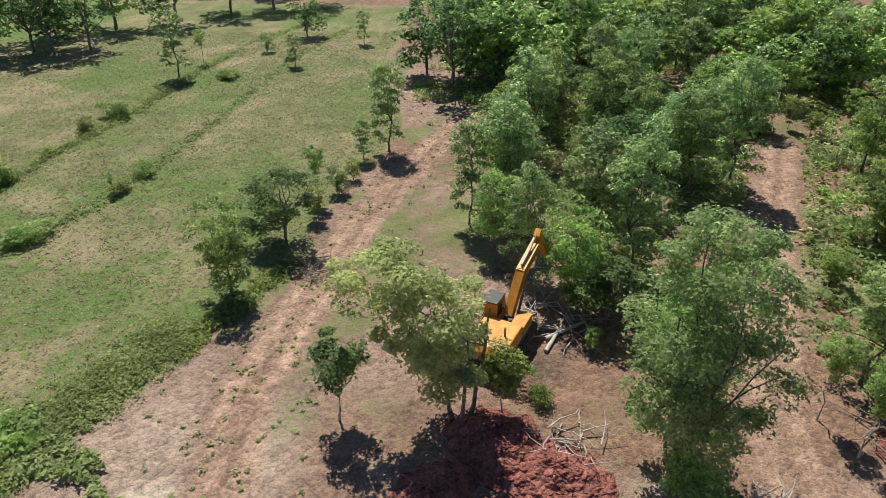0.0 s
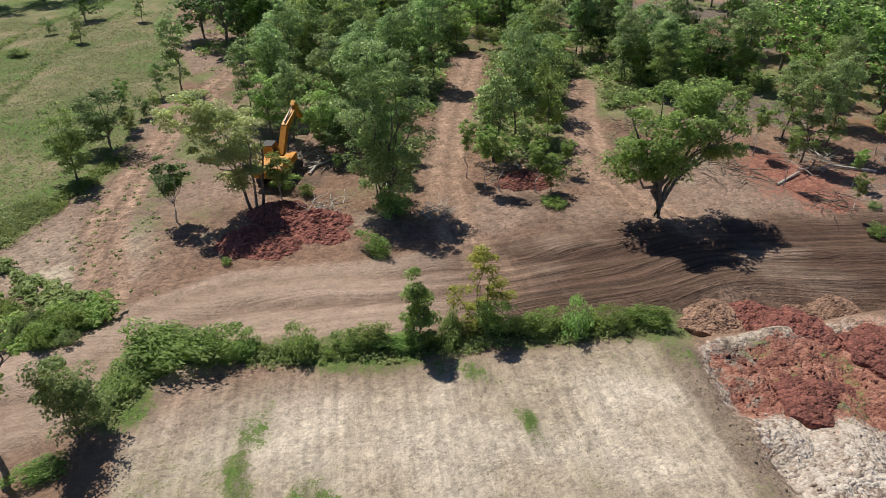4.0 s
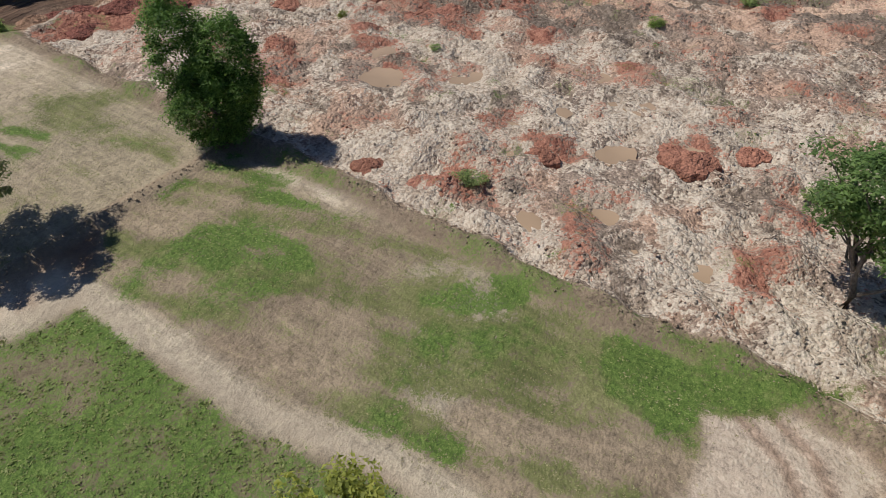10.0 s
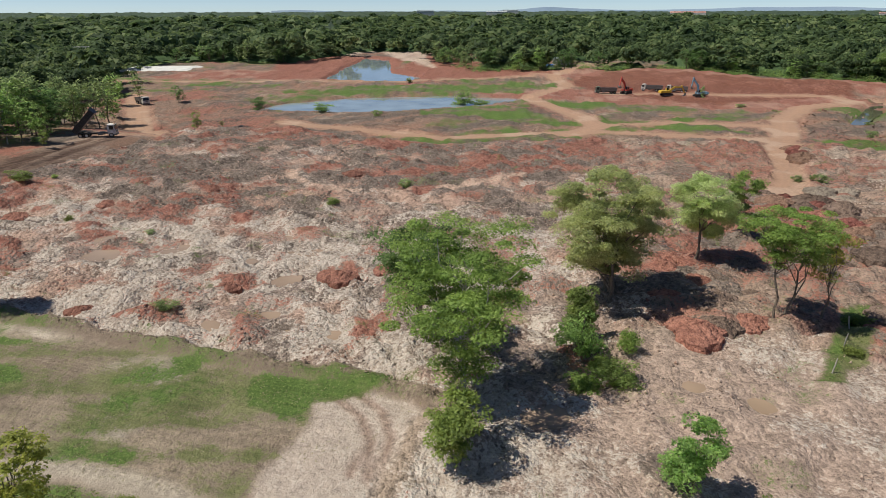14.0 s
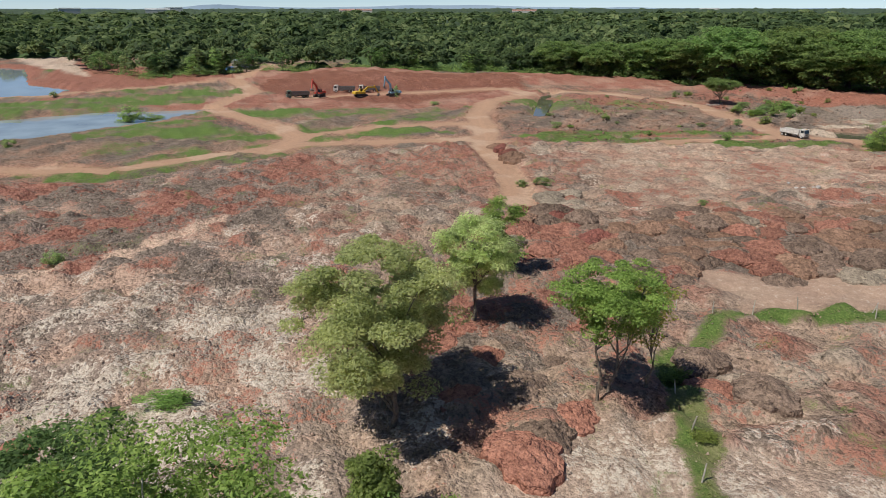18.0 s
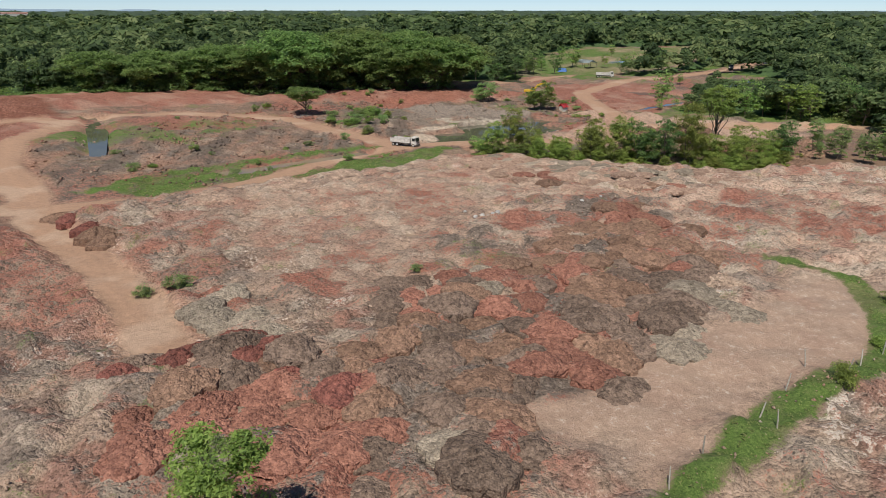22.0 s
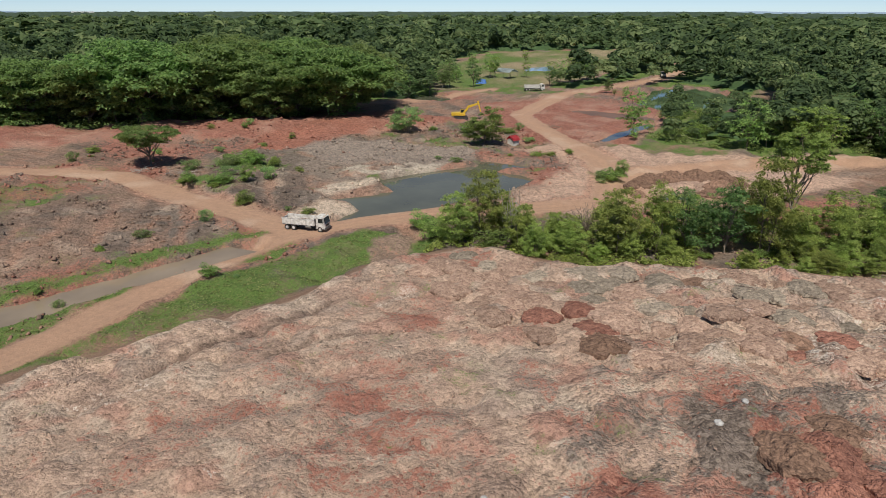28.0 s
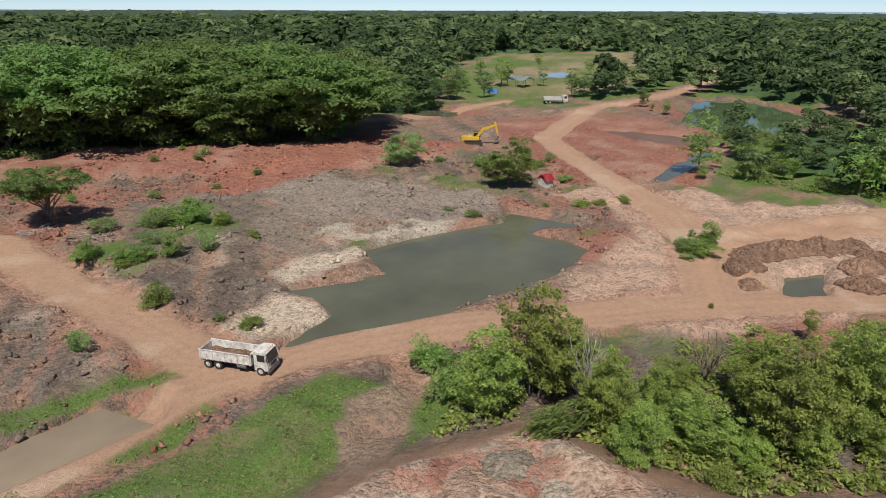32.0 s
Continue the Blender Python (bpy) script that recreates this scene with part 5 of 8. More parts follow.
    f = np.arange(3 * n).reshape(-1, 3)
    return v, f


def tube(paths, sides=6):
    """Tapered limbs along bent lines: each a list of (x, y, z, radius)."""
    verts, faces = [], []
    for line_ in paths:
        base = len(verts)
        for i, (x, y, z, r) in enumerate(line_):
            q = Vector(line_[min(i + 1, len(line_) - 1)][:3]) - Vector(line_[max(i - 1, 0)][:3])
            q = q.to_track_quat('Z', 'Y')
            for k in range(sides):
                a = 2 * math.pi * k / sides
                p_ = q @ Vector((math.cos(a) * r, math.sin(a) * r, 0))
                verts.append((x + p_.x, y + p_.y, z + p_.z))
        for i in range(len(line_) - 1):
            for k in range(sides):
                a, b = base + i * sides + k, base + i * sides + (k + 1) % sides
                faces.append((a, b, b + sides, a + sides))
    return verts, faces


def bent(rng, p0, p1, r0, r1, steps=4, wob=0.12):
    out = []
    length = math.dist(p0, p1)
    for i in range(steps + 1):
        s = i / steps
        j = [rng.normal() * wob * length * 0.25 * math.sin(math.pi * s) for _ in range(3)]
        out.append((p0[0] + (p1[0] - p0[0]) * s + j[0], p0[1] + (p1[1] - p0[1]) * s + j[1], p0[2] + (p1[2] - p0[2]) * s + j[2] * 0.4, r0 + (r1 - r0) * s))
    return out


def make_tree(name, label, lobes, height, seed, leaf_mat, bark=BARK, clump=1.0, clumps=60, per=70, size=0.30, trunk=0.22, fork=0.4, category="tree", group="",
              limbs=9, flat=0.6, shell=0.5, stems=1, droop=0.0, lean=(0, 0), jitter=(0.82, 1.12)):
    """A tree at the origin: lobes are ellipsoids (x, y, z, rx, ry, rz) that the crown fills."""
    rng = np.random.default_rng(seed)
    per = int(per * 1.9)
    size = size * 0.86
    root = new(name)
    vol = np.array([l[3] * l[4] * l[5] for l in lobes]) ** 0.8
    pick = rng.choice(len(lobes), clumps, p=vol / vol.sum())
    d = rng.normal(size=(clumps, 3))
    d /= np.linalg.norm(d, axis=1)[:, None]
    rad = shell + (1 - shell) * rng.random(clumps) ** 0.5
    L = np.array(lobes)[pick]
    cen = L[:, :3] + d * rad[:, None] * L[:, 3:] * rng.uniform(*jitter, clumps)[:, None]
    cen[:, 2] = np.maximum(cen[:, 2], clump * 0.35)
    rr = clump * (0.6 + 0.8 * rng.random(clumps))
    v, f = leaves(rng, cen, rr, per, size, droop, flat)
    paths = []
    order = rng.permutation(clumps)
    for s in range(stems):
        a = 6.28 * s / stems + seed
        off = 0.0 if stems == 1 else trunk * 2.6
        base = (math.cos(a) * off, math.sin(a) * off, -0.25)
        top = (lean[0] + math.cos(a) * off * 3.0, lean[1] + math.sin(a) * off * 3.0, height * (0.72 if stems == 1 else 0.62))
        main = bent(rng, base, top, trunk * (1 if stems == 1 else 0.65), trunk * 0.25, 6, 0.10)
        main[0] = (*main[0][:3], main[0][3] * 1.35)
        paths.append(main)
        for k in range(max(2, limbs // stems)):
            t_ = cen[order[(s * 17 + k) % clumps]]
            idx = int(np.clip(fork * 6 + rng.random() * 2.5, 1, 5))
            p0 = main[idx]
            if t_[2] < p0[2] * 0.5:
                continue
            paths.append(bent(rng, p0[:3], tuple(t_), p0[3] * 0.6, 0.025, 4, 0.22))
    tv, tf = tube(paths)
    raw("trunk", tv, tf, bark, root, True)
    if per:
        raw("crown", v, f, leaf_mat, root)
    return tagged(root, label, category, group)


def stand(ob, x, y, turn=0.0, s=1.0, z=None, copy=False):
    m = pose(x, y, ground_z(x, y) - 0.05 if z is None else z, 0, 0, turn) @ Matrix.Diagonal((*s, 1) if isinstance(s, tuple) else (s, s, s, 1))
    if copy:
        return copy_thing(ob, m)
    ob.matrix_basis = m
    return ob


# trees that stand alone
stand(make_tree("ivy_covered_tree", "tall tree smothered in dense dark green vines at the field corner",
                [(-1.5, 0.4, 7.5, 1.9, 1.8, 3.8), (1.7, -0.5, 6.2, 2.0, 1.9, 3.9), (0.1, -0.3, 3.6, 2.9, 2.4, 3.0)], 11, 3, L_IVY, clump=0.9, clumps=430, per=80, size=0.21, trunk=0.4, shell=0.9, jitter=(0.92, 1.04), droop=0.5), 15.6, -38.2, -55)
stand(make_tree("large_dark_tree", "broad dark green tree with open spreading limbs beside the sandy field",
                [(0, 0, 9.8, 4.4, 4.0, 3.2), (2.2, 1.5, 6.4, 2.9, 2.7, 2.2), (-2.4, -0.8, 6.8, 2.9, 2.8, 2.3), (0.5, -2.0, 5.0, 2.8, 2.4, 1.7)], 13, 5, L_GREY, clump=0.85, clumps=125, per=170, size=0.20, trunk=0.36, fork=0.2, limbs=16, stems=3), -1.3, -32.7, 10)
stand(make_tree("mango_tree", "round dense dark green tree shading the rutted haul road",
                [(-0.6, 0, 7.4, 3.6, 3.6, 3.6), (3.3, -0.2, 7.4, 3.0, 3.0, 2.8), (-2.4, 0.5, 5.6, 2.6, 2.6, 2.2), (2.2, 1.2, 9.6, 2.2, 2.0, 1.6)], 11, 7, L_MID, clump=0.95, clumps=120, per=95, size=0.29, trunk=0.34, fork=0.15, limbs=14), 31.0, 12.8, 0)
stand(make_tree("pale_flowering_tree", "tall tree with pale yellow-green foliage beside the excavator",
                [(-3.8, 0.2, 8.4, 2.4, 2.4, 1.8), (-1.6, 0, 6.6, 2.6, 2.4, 2.4), (-0.5, 0.3, 3.8, 1.9, 1.9, 1.8)], 10.5, 9, L_PALE, clump=0.8, clumps=95, per=85, size=0.27, trunk=0.2, stems=3, limbs=12), 0.7, 24.2, 0)
stand(make_tree("young_tree", "small dark green sapling with a thin pale trunk on bare earth", [(0.1, 0, 3.9, 1.3, 1.3, 1.5)], 4.8, 11, L_DARK, BARK_PALE, clump=0.55, clumps=26, per=60, size=0.22, trunk=0.07, fork=0.5), -5.6, 24.1)
stand(make_tree("young_tree", "slender young tree with light green leaves", [(0, 0, 3.2, 0.9, 0.9, 1.3)], 4.2, 12, L_BRIGHT, BARK_PALE, clump=0.5, clumps=20, per=55, size=0.22, trunk=0.06, fork=0.5), 2.8, 24.6)
stand(make_tree("feathery_tree", "bright green feathery tree with layered foliage at the field's end",
                [(1.0, 0, 10.8, 5.2, 5.0, 1.9), (-1.6, 1.4, 8.2, 4.8, 4.6, 1.9), (2.6, -1.8, 7.4, 4.2, 4.2, 1.9), (0.4, 0.3, 5.2, 3.2, 3.0, 1.6), (-0.3, 0.2, 3.0, 2.2, 2.2, 1.4)], 12.6, 13, L_BRIGHT, BARK_PALE, clump=1.0, clumps=170, per=130, size=0.22, trunk=0.3, fork=0.3, limbs=18, flat=0.42), 9.4, -86.8, 20)
stand(make_tree("dark_green_tree", "dark green tree with an open crown behind the bright feathery one",
                [(0, 0.6, 8.4, 3.6, 3.4, 2.4), (-1.8, -0.5, 5.6, 2.4, 2.4, 1.8), (1.6, 0.2, 5.4, 2.2, 2.2, 1.6)], 10.6, 15, L_DARK, clump=0.95, clumps=95, per=80, size=0.28, trunk=0.25, fork=0.25, limbs=12), 18.6, -82.2, 40)
stand(make_tree("shrubby_tree", "low leaning green tree over the ditch", [(0.3, 0, 3.4, 1.9, 1.7, 1.2), (-0.4, 0.4, 1.7, 1.3, 1.2, 1.1)], 4.4, 17, L_BRIGHT, clump=0.75, clumps=42, per=75, size=0.25, trunk=0.1, stems=2), 1.3, -87.2, 0)
stand(make_tree("pale_green_tree", "tall pale grey-green tree standing on the clay heap",
                [(0.2, 0, 9.8, 4.8, 4.8, 3.4), (2.4, -1.8, 7.4, 4.0, 3.8, 2.8), (-2.6, 1.8, 7.2, 3.8, 3.6, 2.8), (0.4, 3.0, 8.8, 3.0, 3.0, 2.4), (0.2, 0.2, 4.6, 3.8, 3.8, 2.4)], 13.2, 19, L_PALE, clump=1.05, clumps=200, per=190, size=0.24, trunk=0.34, fork=0.25, limbs=16, stems=2), 29.6, -98.6, 0)
stand(make_tree("vine_draped_tree", "leafy vine-draped stump at the edge of the clay heap", [(0, 0, 3.2, 1.0, 1.0, 1.9), (0.4, 0.2, 1.2, 1.1, 1.0, 0.8)], 5.0, 21, L_MID, clump=0.6, clumps=60, per=80, size=0.26, trunk=0.16, droop=0.5), 19.6, -95.5)
stand(make_tree("pale_green_tree", "pale green tree of middle height in the soil heaps", [(0, 0, 7.0, 3.6, 3.6, 2.6), (0.8, -1, 4.4, 3.0, 3.0, 2.0)], 9.6, 23, L_PALE, clump=1.0, clumps=100, per=170, size=0.23, trunk=0.22, limbs=10), 41.6, -109.6)
stand(make_tree("bright_green_tree", "small bright green tree at the foot of the haul ramp", [(0, 0, 6.0, 1.9, 1.9, 1.7), (0.6, 0.8, 3.4, 1.7, 1.7, 1.4), (-0.5, -0.8, 1.6, 1.6, 1.6, 1.1)], 7.9, 25, L_BRIGHT, clump=0.75, clumps=60, per=80, size=0.26, trunk=0.14), 53.6, -117.5)
stand(make_tree("bright_green_tree", "bright green umbrella-shaped tree on the red heaps",
                [(0, 0, 8.7, 3.9, 3.8, 1.7), (0.6, -0.4, 6.6, 2.9, 2.9, 1.5)], 10.6, 27, L_BRIGHT, clump=0.85, clumps=105, per=130, size=0.20, trunk=0.2, fork=0.45, limbs=13, stems=2, flat=0.45), 26.5, -113.7)
stand(make_tree("yellowing_tree", "thin tree with yellowing leaves beside the bright green one", [(0, 0, 6.9, 1.7, 1.6, 1.7), (0.4, 0.3, 4.6, 1.1, 1.1, 1.1)], 9.0, 29, L_YELLOW, clump=0.7, clumps=36, per=42, size=0.24, trunk=0.13, fork=0.45), 26.6, -117.4)
stand(make_tree("young_tree", "young leafy green tree standing in pale mud", [(0, 0, 3.3, 1.2, 1.2, 1.6), (0.3, 0.3, 1.5, 1.2, 1.2, 1.0)], 5.0, 31, L_MID, clump=0.6, clumps=40, per=70, size=0.24, trunk=0.08), 0.8, -100.7)
stand(make_tree("yellowing_tree", "small open tree with yellow-green leaves in rough grass", [(0, 0, 4.6, 1.9, 1.9, 1.7), (-0.2, 0.3, 2.7, 1.4, 1.4, 0.9)], 6.4, 33, L_YELLOW, clump=0.6, clumps=38, per=48, size=0.24, trunk=0.09), -7.6, -65.6)
stand(make_tree("leaning_tree", "tall dark leaning tree at the sandy field's corner", [(1.0, 1.0, 7.6, 2.0, 2.0, 2.2)], 9.4, 35, L_MID, clump=0.6, clumps=22, per=60, size=0.27, trunk=0.17, fork=0.5, lean=(0.8, 0.8)), -12.6, -0.4)

# prototypes for the woods, then their copies
PROTO = [
    make_tree("woodland_tree", "leafy green woodland tree of uneven outline", [(0, 0, 6.8, 3.0, 2.9, 2.7), (1.2, -0.7, 4.2, 2.4, 2.3, 1.8), (-1.2, 0.8, 3.4, 2.2, 2.2, 1.7)], 9.4, 41, L_MID, clump=0.95, clumps=64, per=44, size=0.36, trunk=0.18, group="woods beside the clearing"),
    make_tree("woodland_tree", "grey-green woodland tree with a loose tall crown", [(0, 0, 7.4, 2.3, 2.3, 3.0), (0.5, 0.6, 3.6, 2.2, 2.2, 2.2)], 10.4, 43, L_GREY, clump=0.85, clumps=60, per=44, size=0.34, trunk=0.16, group="woods beside the clearing"),
    make_tree("woodland_tree", "dark green dense woodland tree", [(0, 0, 5.8, 3.2, 3.2, 3.0), (1.0, 1.4, 3.2, 2.4, 2.4, 2.0)], 8.8, 45, L_DARK, clump=1.0, clumps=62, per=44, size=0.36, trunk=0.2, group="woods beside the clearing"),
    make_tree("woodland_tree", "slim woodland tree with a bare trunk and a high crown", [(0, 0, 9.2, 2.0, 2.0, 2.0), (0.4, -0.3, 6.8, 1.4, 1.4, 1.2)], 11.6, 47, L_MID, BARK_PALE, clump=0.8, clumps=40, per=44, size=0.33, trunk=0.13, fork=0.6, group="woods beside the clearing"),
    make_tree("woodland_tree", "light green feathery woodland tree", [(0, 0, 6.2, 2.6, 2.6, 2.0), (0.3, 0.4, 3.8, 2.0, 2.0, 1.6)], 8.2, 49, L_BRIGHT, clump=0.85, clumps=54, per=44, size=0.33, trunk=0.14, flat=0.5, group="woods beside the clearing"),
    make_tree("bush", "low leafy green bush", [(0, 0, 0.9, 1.2, 1.1, 0.9), (0.5, 0.4, 0.7, 0.9, 0.8, 0.7)], 1.6, 51, L_MID, clump=0.5, clumps=34, per=36, size=0.19, trunk=0.04, stems=3, category="bush", group="bushes"),
    make_tree("bush", "low bright green bush", [(0, 0, 0.8, 1.1, 1.2, 0.8), (-0.6, 0.3, 0.6, 0.8, 0.8, 0.6)], 1.5, 53, L_BRIGHT, clump=0.5, clumps=34, per=36, size=0.19, trunk=0.04, stems=3, category="bush", group="bushes"),
    make_tree("bush", "dull grey-green weedy bush", [(0, 0, 0.6, 1.3, 1.1, 0.6)], 1.1, 55, L_GREY, clump=0.45, clumps=28, per=34, size=0.18, trunk=0.03, stems=3, category="bush", group="bushes"),
    make_tree("thicket_tree", "full bright green tree, leafy down to the ground below the bank", [(0, 0, 6.0, 2.3, 2.3, 1.9), (1.2, 0.6, 4.4, 2.2, 2.1, 1.9), (-1.3, -0.4, 4.2, 2.1, 2.2, 1.9), (0.2, -1.0, 2.2, 2.9, 2.6, 1.9)], 8.0, 121, L_THICKET, clump=0.62, clumps=170, per=44, size=0.24, trunk=0.14, stems=3, limbs=14, shell=0.55, flat=0.95, jitter=(0.7, 1.2), group="thicket below the bank"),
]
USED = [False] * len(PROTO)


FAR_TREES = []


def put(kind, x, y, s=1.0, turn=None, z=None):
    if kind < 5 and (y > 74 or (x > 66 and y > 18)):
        FAR_TREES.append((kind, x, y, s))
        return None
    turn = (x * 37.7 + y * 91.3) % 360 if turn is None else turn
    wide = 0.32 if kind > 4 else 0.14
    s = (s * (1 + wide * math.sin(x * 9.1 + y * 3.3)), s * (1 + wide * math.sin(x * 5.7 - y * 7.9)), s * (1 + wide * math.sin(x * 2.3 + y * 11.7)))
    if not USED[kind]:
        USED[kind] = True
        return stand(PROTO[kind], x, y, turn, s, z)
    return stand(PROTO[kind], x, y, turn, s, z, True)


# along the meadow's edge and in the meadow
for kind, x, y, s in ((0, -14.4, 35.2, 0.66), (2, -12.2, 42.1, 0.75), (4, -10.6, 45.6, 0.34), (1, -5.9, 59.7, 0.84), (1, -8.2, 57.7, 0.46), (3, -11.0, 48.9, 0.45), (2, -9.6, 50.5, 0.42), (0, -8.6, 53.2, 0.34),
                      (3, -28.6, 49.8, 0.38), (6, -28.4, 50.2, 0.6), (6, -27.8, 54.3, 1.2), (5, -37.1, 69.4, 1.35), (5, -38.2, 65.0, 0.85), (6, -39.2, 58.7, 0.8), (5, -39.6, 51.9, 1.0), (5, -40.4, 49.6, 0.9), (1, -35.5, 84.5, 0.85), (3, -34.3, 91.0, 0.45), (6, -29.2, 84.6, 1.4),
                      (2, -26.9, 97.1, 0.32), (1, -21.3, 89.8, 0.44), (2, -23.0, 107.3, 0.82), (1, -13.2, 102.1, 0.5), (2, -57.6, 95.2, 1.35), (2, -61.5, 97, 1.4), (2, -53.5, 98, 1.2), (0, -66, 93, 1.4), (0, -56, 112, 1.5), (2, -47, 116, 1.5), (2, -64, 108, 1.5), (2, -40, 124, 1.5), (0, -33, 128, 1.4), (2, -72, 100, 1.5), (0, -26, 132, 1.5), (2, 0.3, 79.0, 1.4), (0, 6, 84, 1.35), (2, -3, 86, 1.2), (5, -31.8, 42.2, 0.9), (6, -22.6, 93, 1.0)):
    put(kind, x, y, s)
rng = random.Random(4)
for i in range(8):
    k, s = rng.randrange(3, 8), rng.random()
    (ax, ay), (bx, by) = HEDGE_B[k], HEDGE_B[k + 1] if k < 7 else HEDGE_B[8]
    put(rng.choice((5, 6)), ax + (bx - ax) * s, ay + (by - ay) * s + rng.uniform(-.4, .4), rng.uniform(0.35, 0.6))
for x, s in ((14.8, 0.6), (16.0, 0.7), (17.3, 0.6), (18.3, 0.8), (19.3, 0.9), (20.5, 0.7), (21.7, 0.75), (22.7, 0.65), (23.6, 0.55)):
    put(5 if x % 2 < 1 else 6, x, 2.7 - (x - 14.6) * 0.19, s)
for x, y, s in ((-5.6, 6.8, 1.3), (-4.8, 6.7, 0.8), (-2.9, 6.2, 1.05), (-6.8, 6.0, 0.6), (1.8, 5.2, 0.65), (4.6, 4.5, 0.6), (5.9, 4.3, 0.75), (7.6, 3.7, 0.7), (10.4, 3.3, 0.85), (13.3, 3.4, 0.9), (-8.0, 5.2, 0.7), (-11.2, -0.1, 0.8)):
    put(5, x, y, s)
stand(make_tree("young_tree", "leafy column of a young tree in the field hedge", [(0, 0, 3.9, 0.6, 0.6, 1.6), (0.1, 0, 1.7, 0.9, 0.9, 1.5)], 5.6, 111, L_MID, clump=0.45, clumps=46, per=60, size=0.20, trunk=0.06), 8.6, 3.4)
stand(make_tree("young_tree", "slender yellow-green tree rising from the hedge", [(0.1, 0, 4.5, 0.9, 0.9, 1.1), (-1.2, 0.2, 2.6, 0.8, 0.8, 0.8), (1.2, 0, 2.5, 0.8, 0.8, 0.9), (0, 0, 1.2, 1.2, 0.9, 0.9)], 5.6, 113, L_YELLOW, clump=0.42, clumps=48, per=44, size=0.19, trunk=0.06, stems=3, fork=0.3), 12.7, 3.9)
stand(make_tree("grey_green_shrub", "tall loose grey-green shrub at the sandy field's corner", [(0, 0, 3.6, 1.1, 1.1, 1.7), (0.2, 0.5, 1.6, 1.4, 1.3, 1.3)], 5.4, 115, L_GREY, clump=0.6, clumps=50, per=60, size=0.2, trunk=0.07, stems=3, category="shrub"), -9.5, 1.9)
for i in range(42):
    s = rng.random()
    d = rng.gauss(0, 1.7) - 1.2
    put(rng.choice((6, 6, 7)), -29 + 18.5 * s - 0.6 * d, 24 - 13.5 * s - 0.8 * abs(d) + rng.uniform(-1, 1), rng.uniform(0.6, 1.25))
for x, y, s in ((-27, 18.5, 0.5), (-23.5, 16.5, 0.45), (-19, 14.0, 0.4), (-25, 20.5, 0.42)):
    put(0, x, y, s)
for kind, x, y, s in ((5, 8.4, 14.6, 0.7), (6, -2, 16.5, 0.5), (4, 24.6, 17.6, 0.3), (6, 24.2, 17.2, 0.9), (6, 5, 25.5, 0.8), (5, 3.2, 27, 0.9)):
    put(kind, x, y, s)
stand(make_tree("tall_clump_tree", "tall feathery tree on several stems, leafy down to the ground", [(0, 0.2, 11.6, 2.2, 2.2, 2.2), (1.3, 0.6, 9.2, 2.3, 2.2, 2.6), (-1.3, 0.2, 8.4, 2.1, 2.1, 2.4), (1.6, -0.4, 6.0, 2.2, 2.0, 2.2), (-1.0, -0.3, 4.8, 2.1, 2.1, 2.0), (0.3, 0, 2.4, 2.2, 2.0, 1.9)],
                13.5, 117, L_GREY, clump=0.72, clumps=210, per=62, size=0.22, trunk=0.17, fork=0.2, limbs=22, stems=5, droop=0.5, shell=0.6), 10.9, 21.4, 0)
# tall slim trees by the tracks
for kind, x, y, s in ((3, 19.9, 22.0, 1.0), (3, 20.9, 21.2, 0.95), (3, 23.8, 20.0, 0.98), (4, 25.0, 19.6, 1.35), (3, 27.9, 22.3, 0.75), (3, 19.0, 24.4, 1.0), (4, 26.6, 25, 1.2), (1, 22.6, 27, 1.0), (3, 45.6, 7.9, 0.7), (3, 54.9, 23, 1.0), (3, 44.5, 14, 0.95), (3, 50, 12, 0.8), (3, 62, 10, 0.75), (3, 58, 17, 0.9), (3, 70, 13, 0.9)):
    put(kind, x, y, s)
# bamboo-like clump and the wood behind the excavator
for kind, x, y, s in ((5, 11, 19.4, 1.0), (0, 7.8, 34.1, 0.95), (2, 9.8, 32.4, 0.85), (0, 12.4, 28.0, 0.98), (4, 13.6, 25.4, 0.95), (0, 3.4, 41.2, 0.95), (1, 5.4, 38.4, 0.9), (1, 1.6, 45, 0.9), (2, 14.0, 31.0, 0.9), (4, 8.4, 29.8, 0.6)):
    put(kind, x, y, s)
tracks = [TRACK_L, TRACK_M, TRACK_3]
count = 0
while count < 215:
    x, y = rng.uniform(0, 62), rng.uniform(24, 122)
    if y < 47 - x * 0.9 or (x > 33 and y < 36 + (x - 33) * 0.1) or (x < 4 and y < 60):
        continue
    if min(float(seg_dist(piece(x), piece(y), t_)[0][0]) for t_ in tracks) < 3.4:
        continue
    put(rng.choice((0, 0, 1, 1, 2, 4)), x, y, rng.uniform(0.85, 1.3))
    count += 1
for i in range(46):
    put(rng.choice((0, 1, 2)), rng.uniform(-110, 80), rng.uniform(122, 165), rng.uniform(0.9, 1.4))
for i in range(44):
    put(rng.choice((0, 1, 2, 3)), rng.uniform(62, 122), rng.uniform(20, 62), rng.uniform(0.85, 1.25))
for i in range(16):
    put(rng.choice((5, 7, 7)), rng.uniform(38, 100), rng.uniform(4.5, 24), rng.uniform(0.5, 1.1))
for i in range(26):
    x = rng.uniform(46, 98)
    put(rng.choice((3, 3, 0, 1, 4)), x, rng.uniform(14, 34) - (x - 46) * 0.10, rng.uniform(0.8, 1.15))
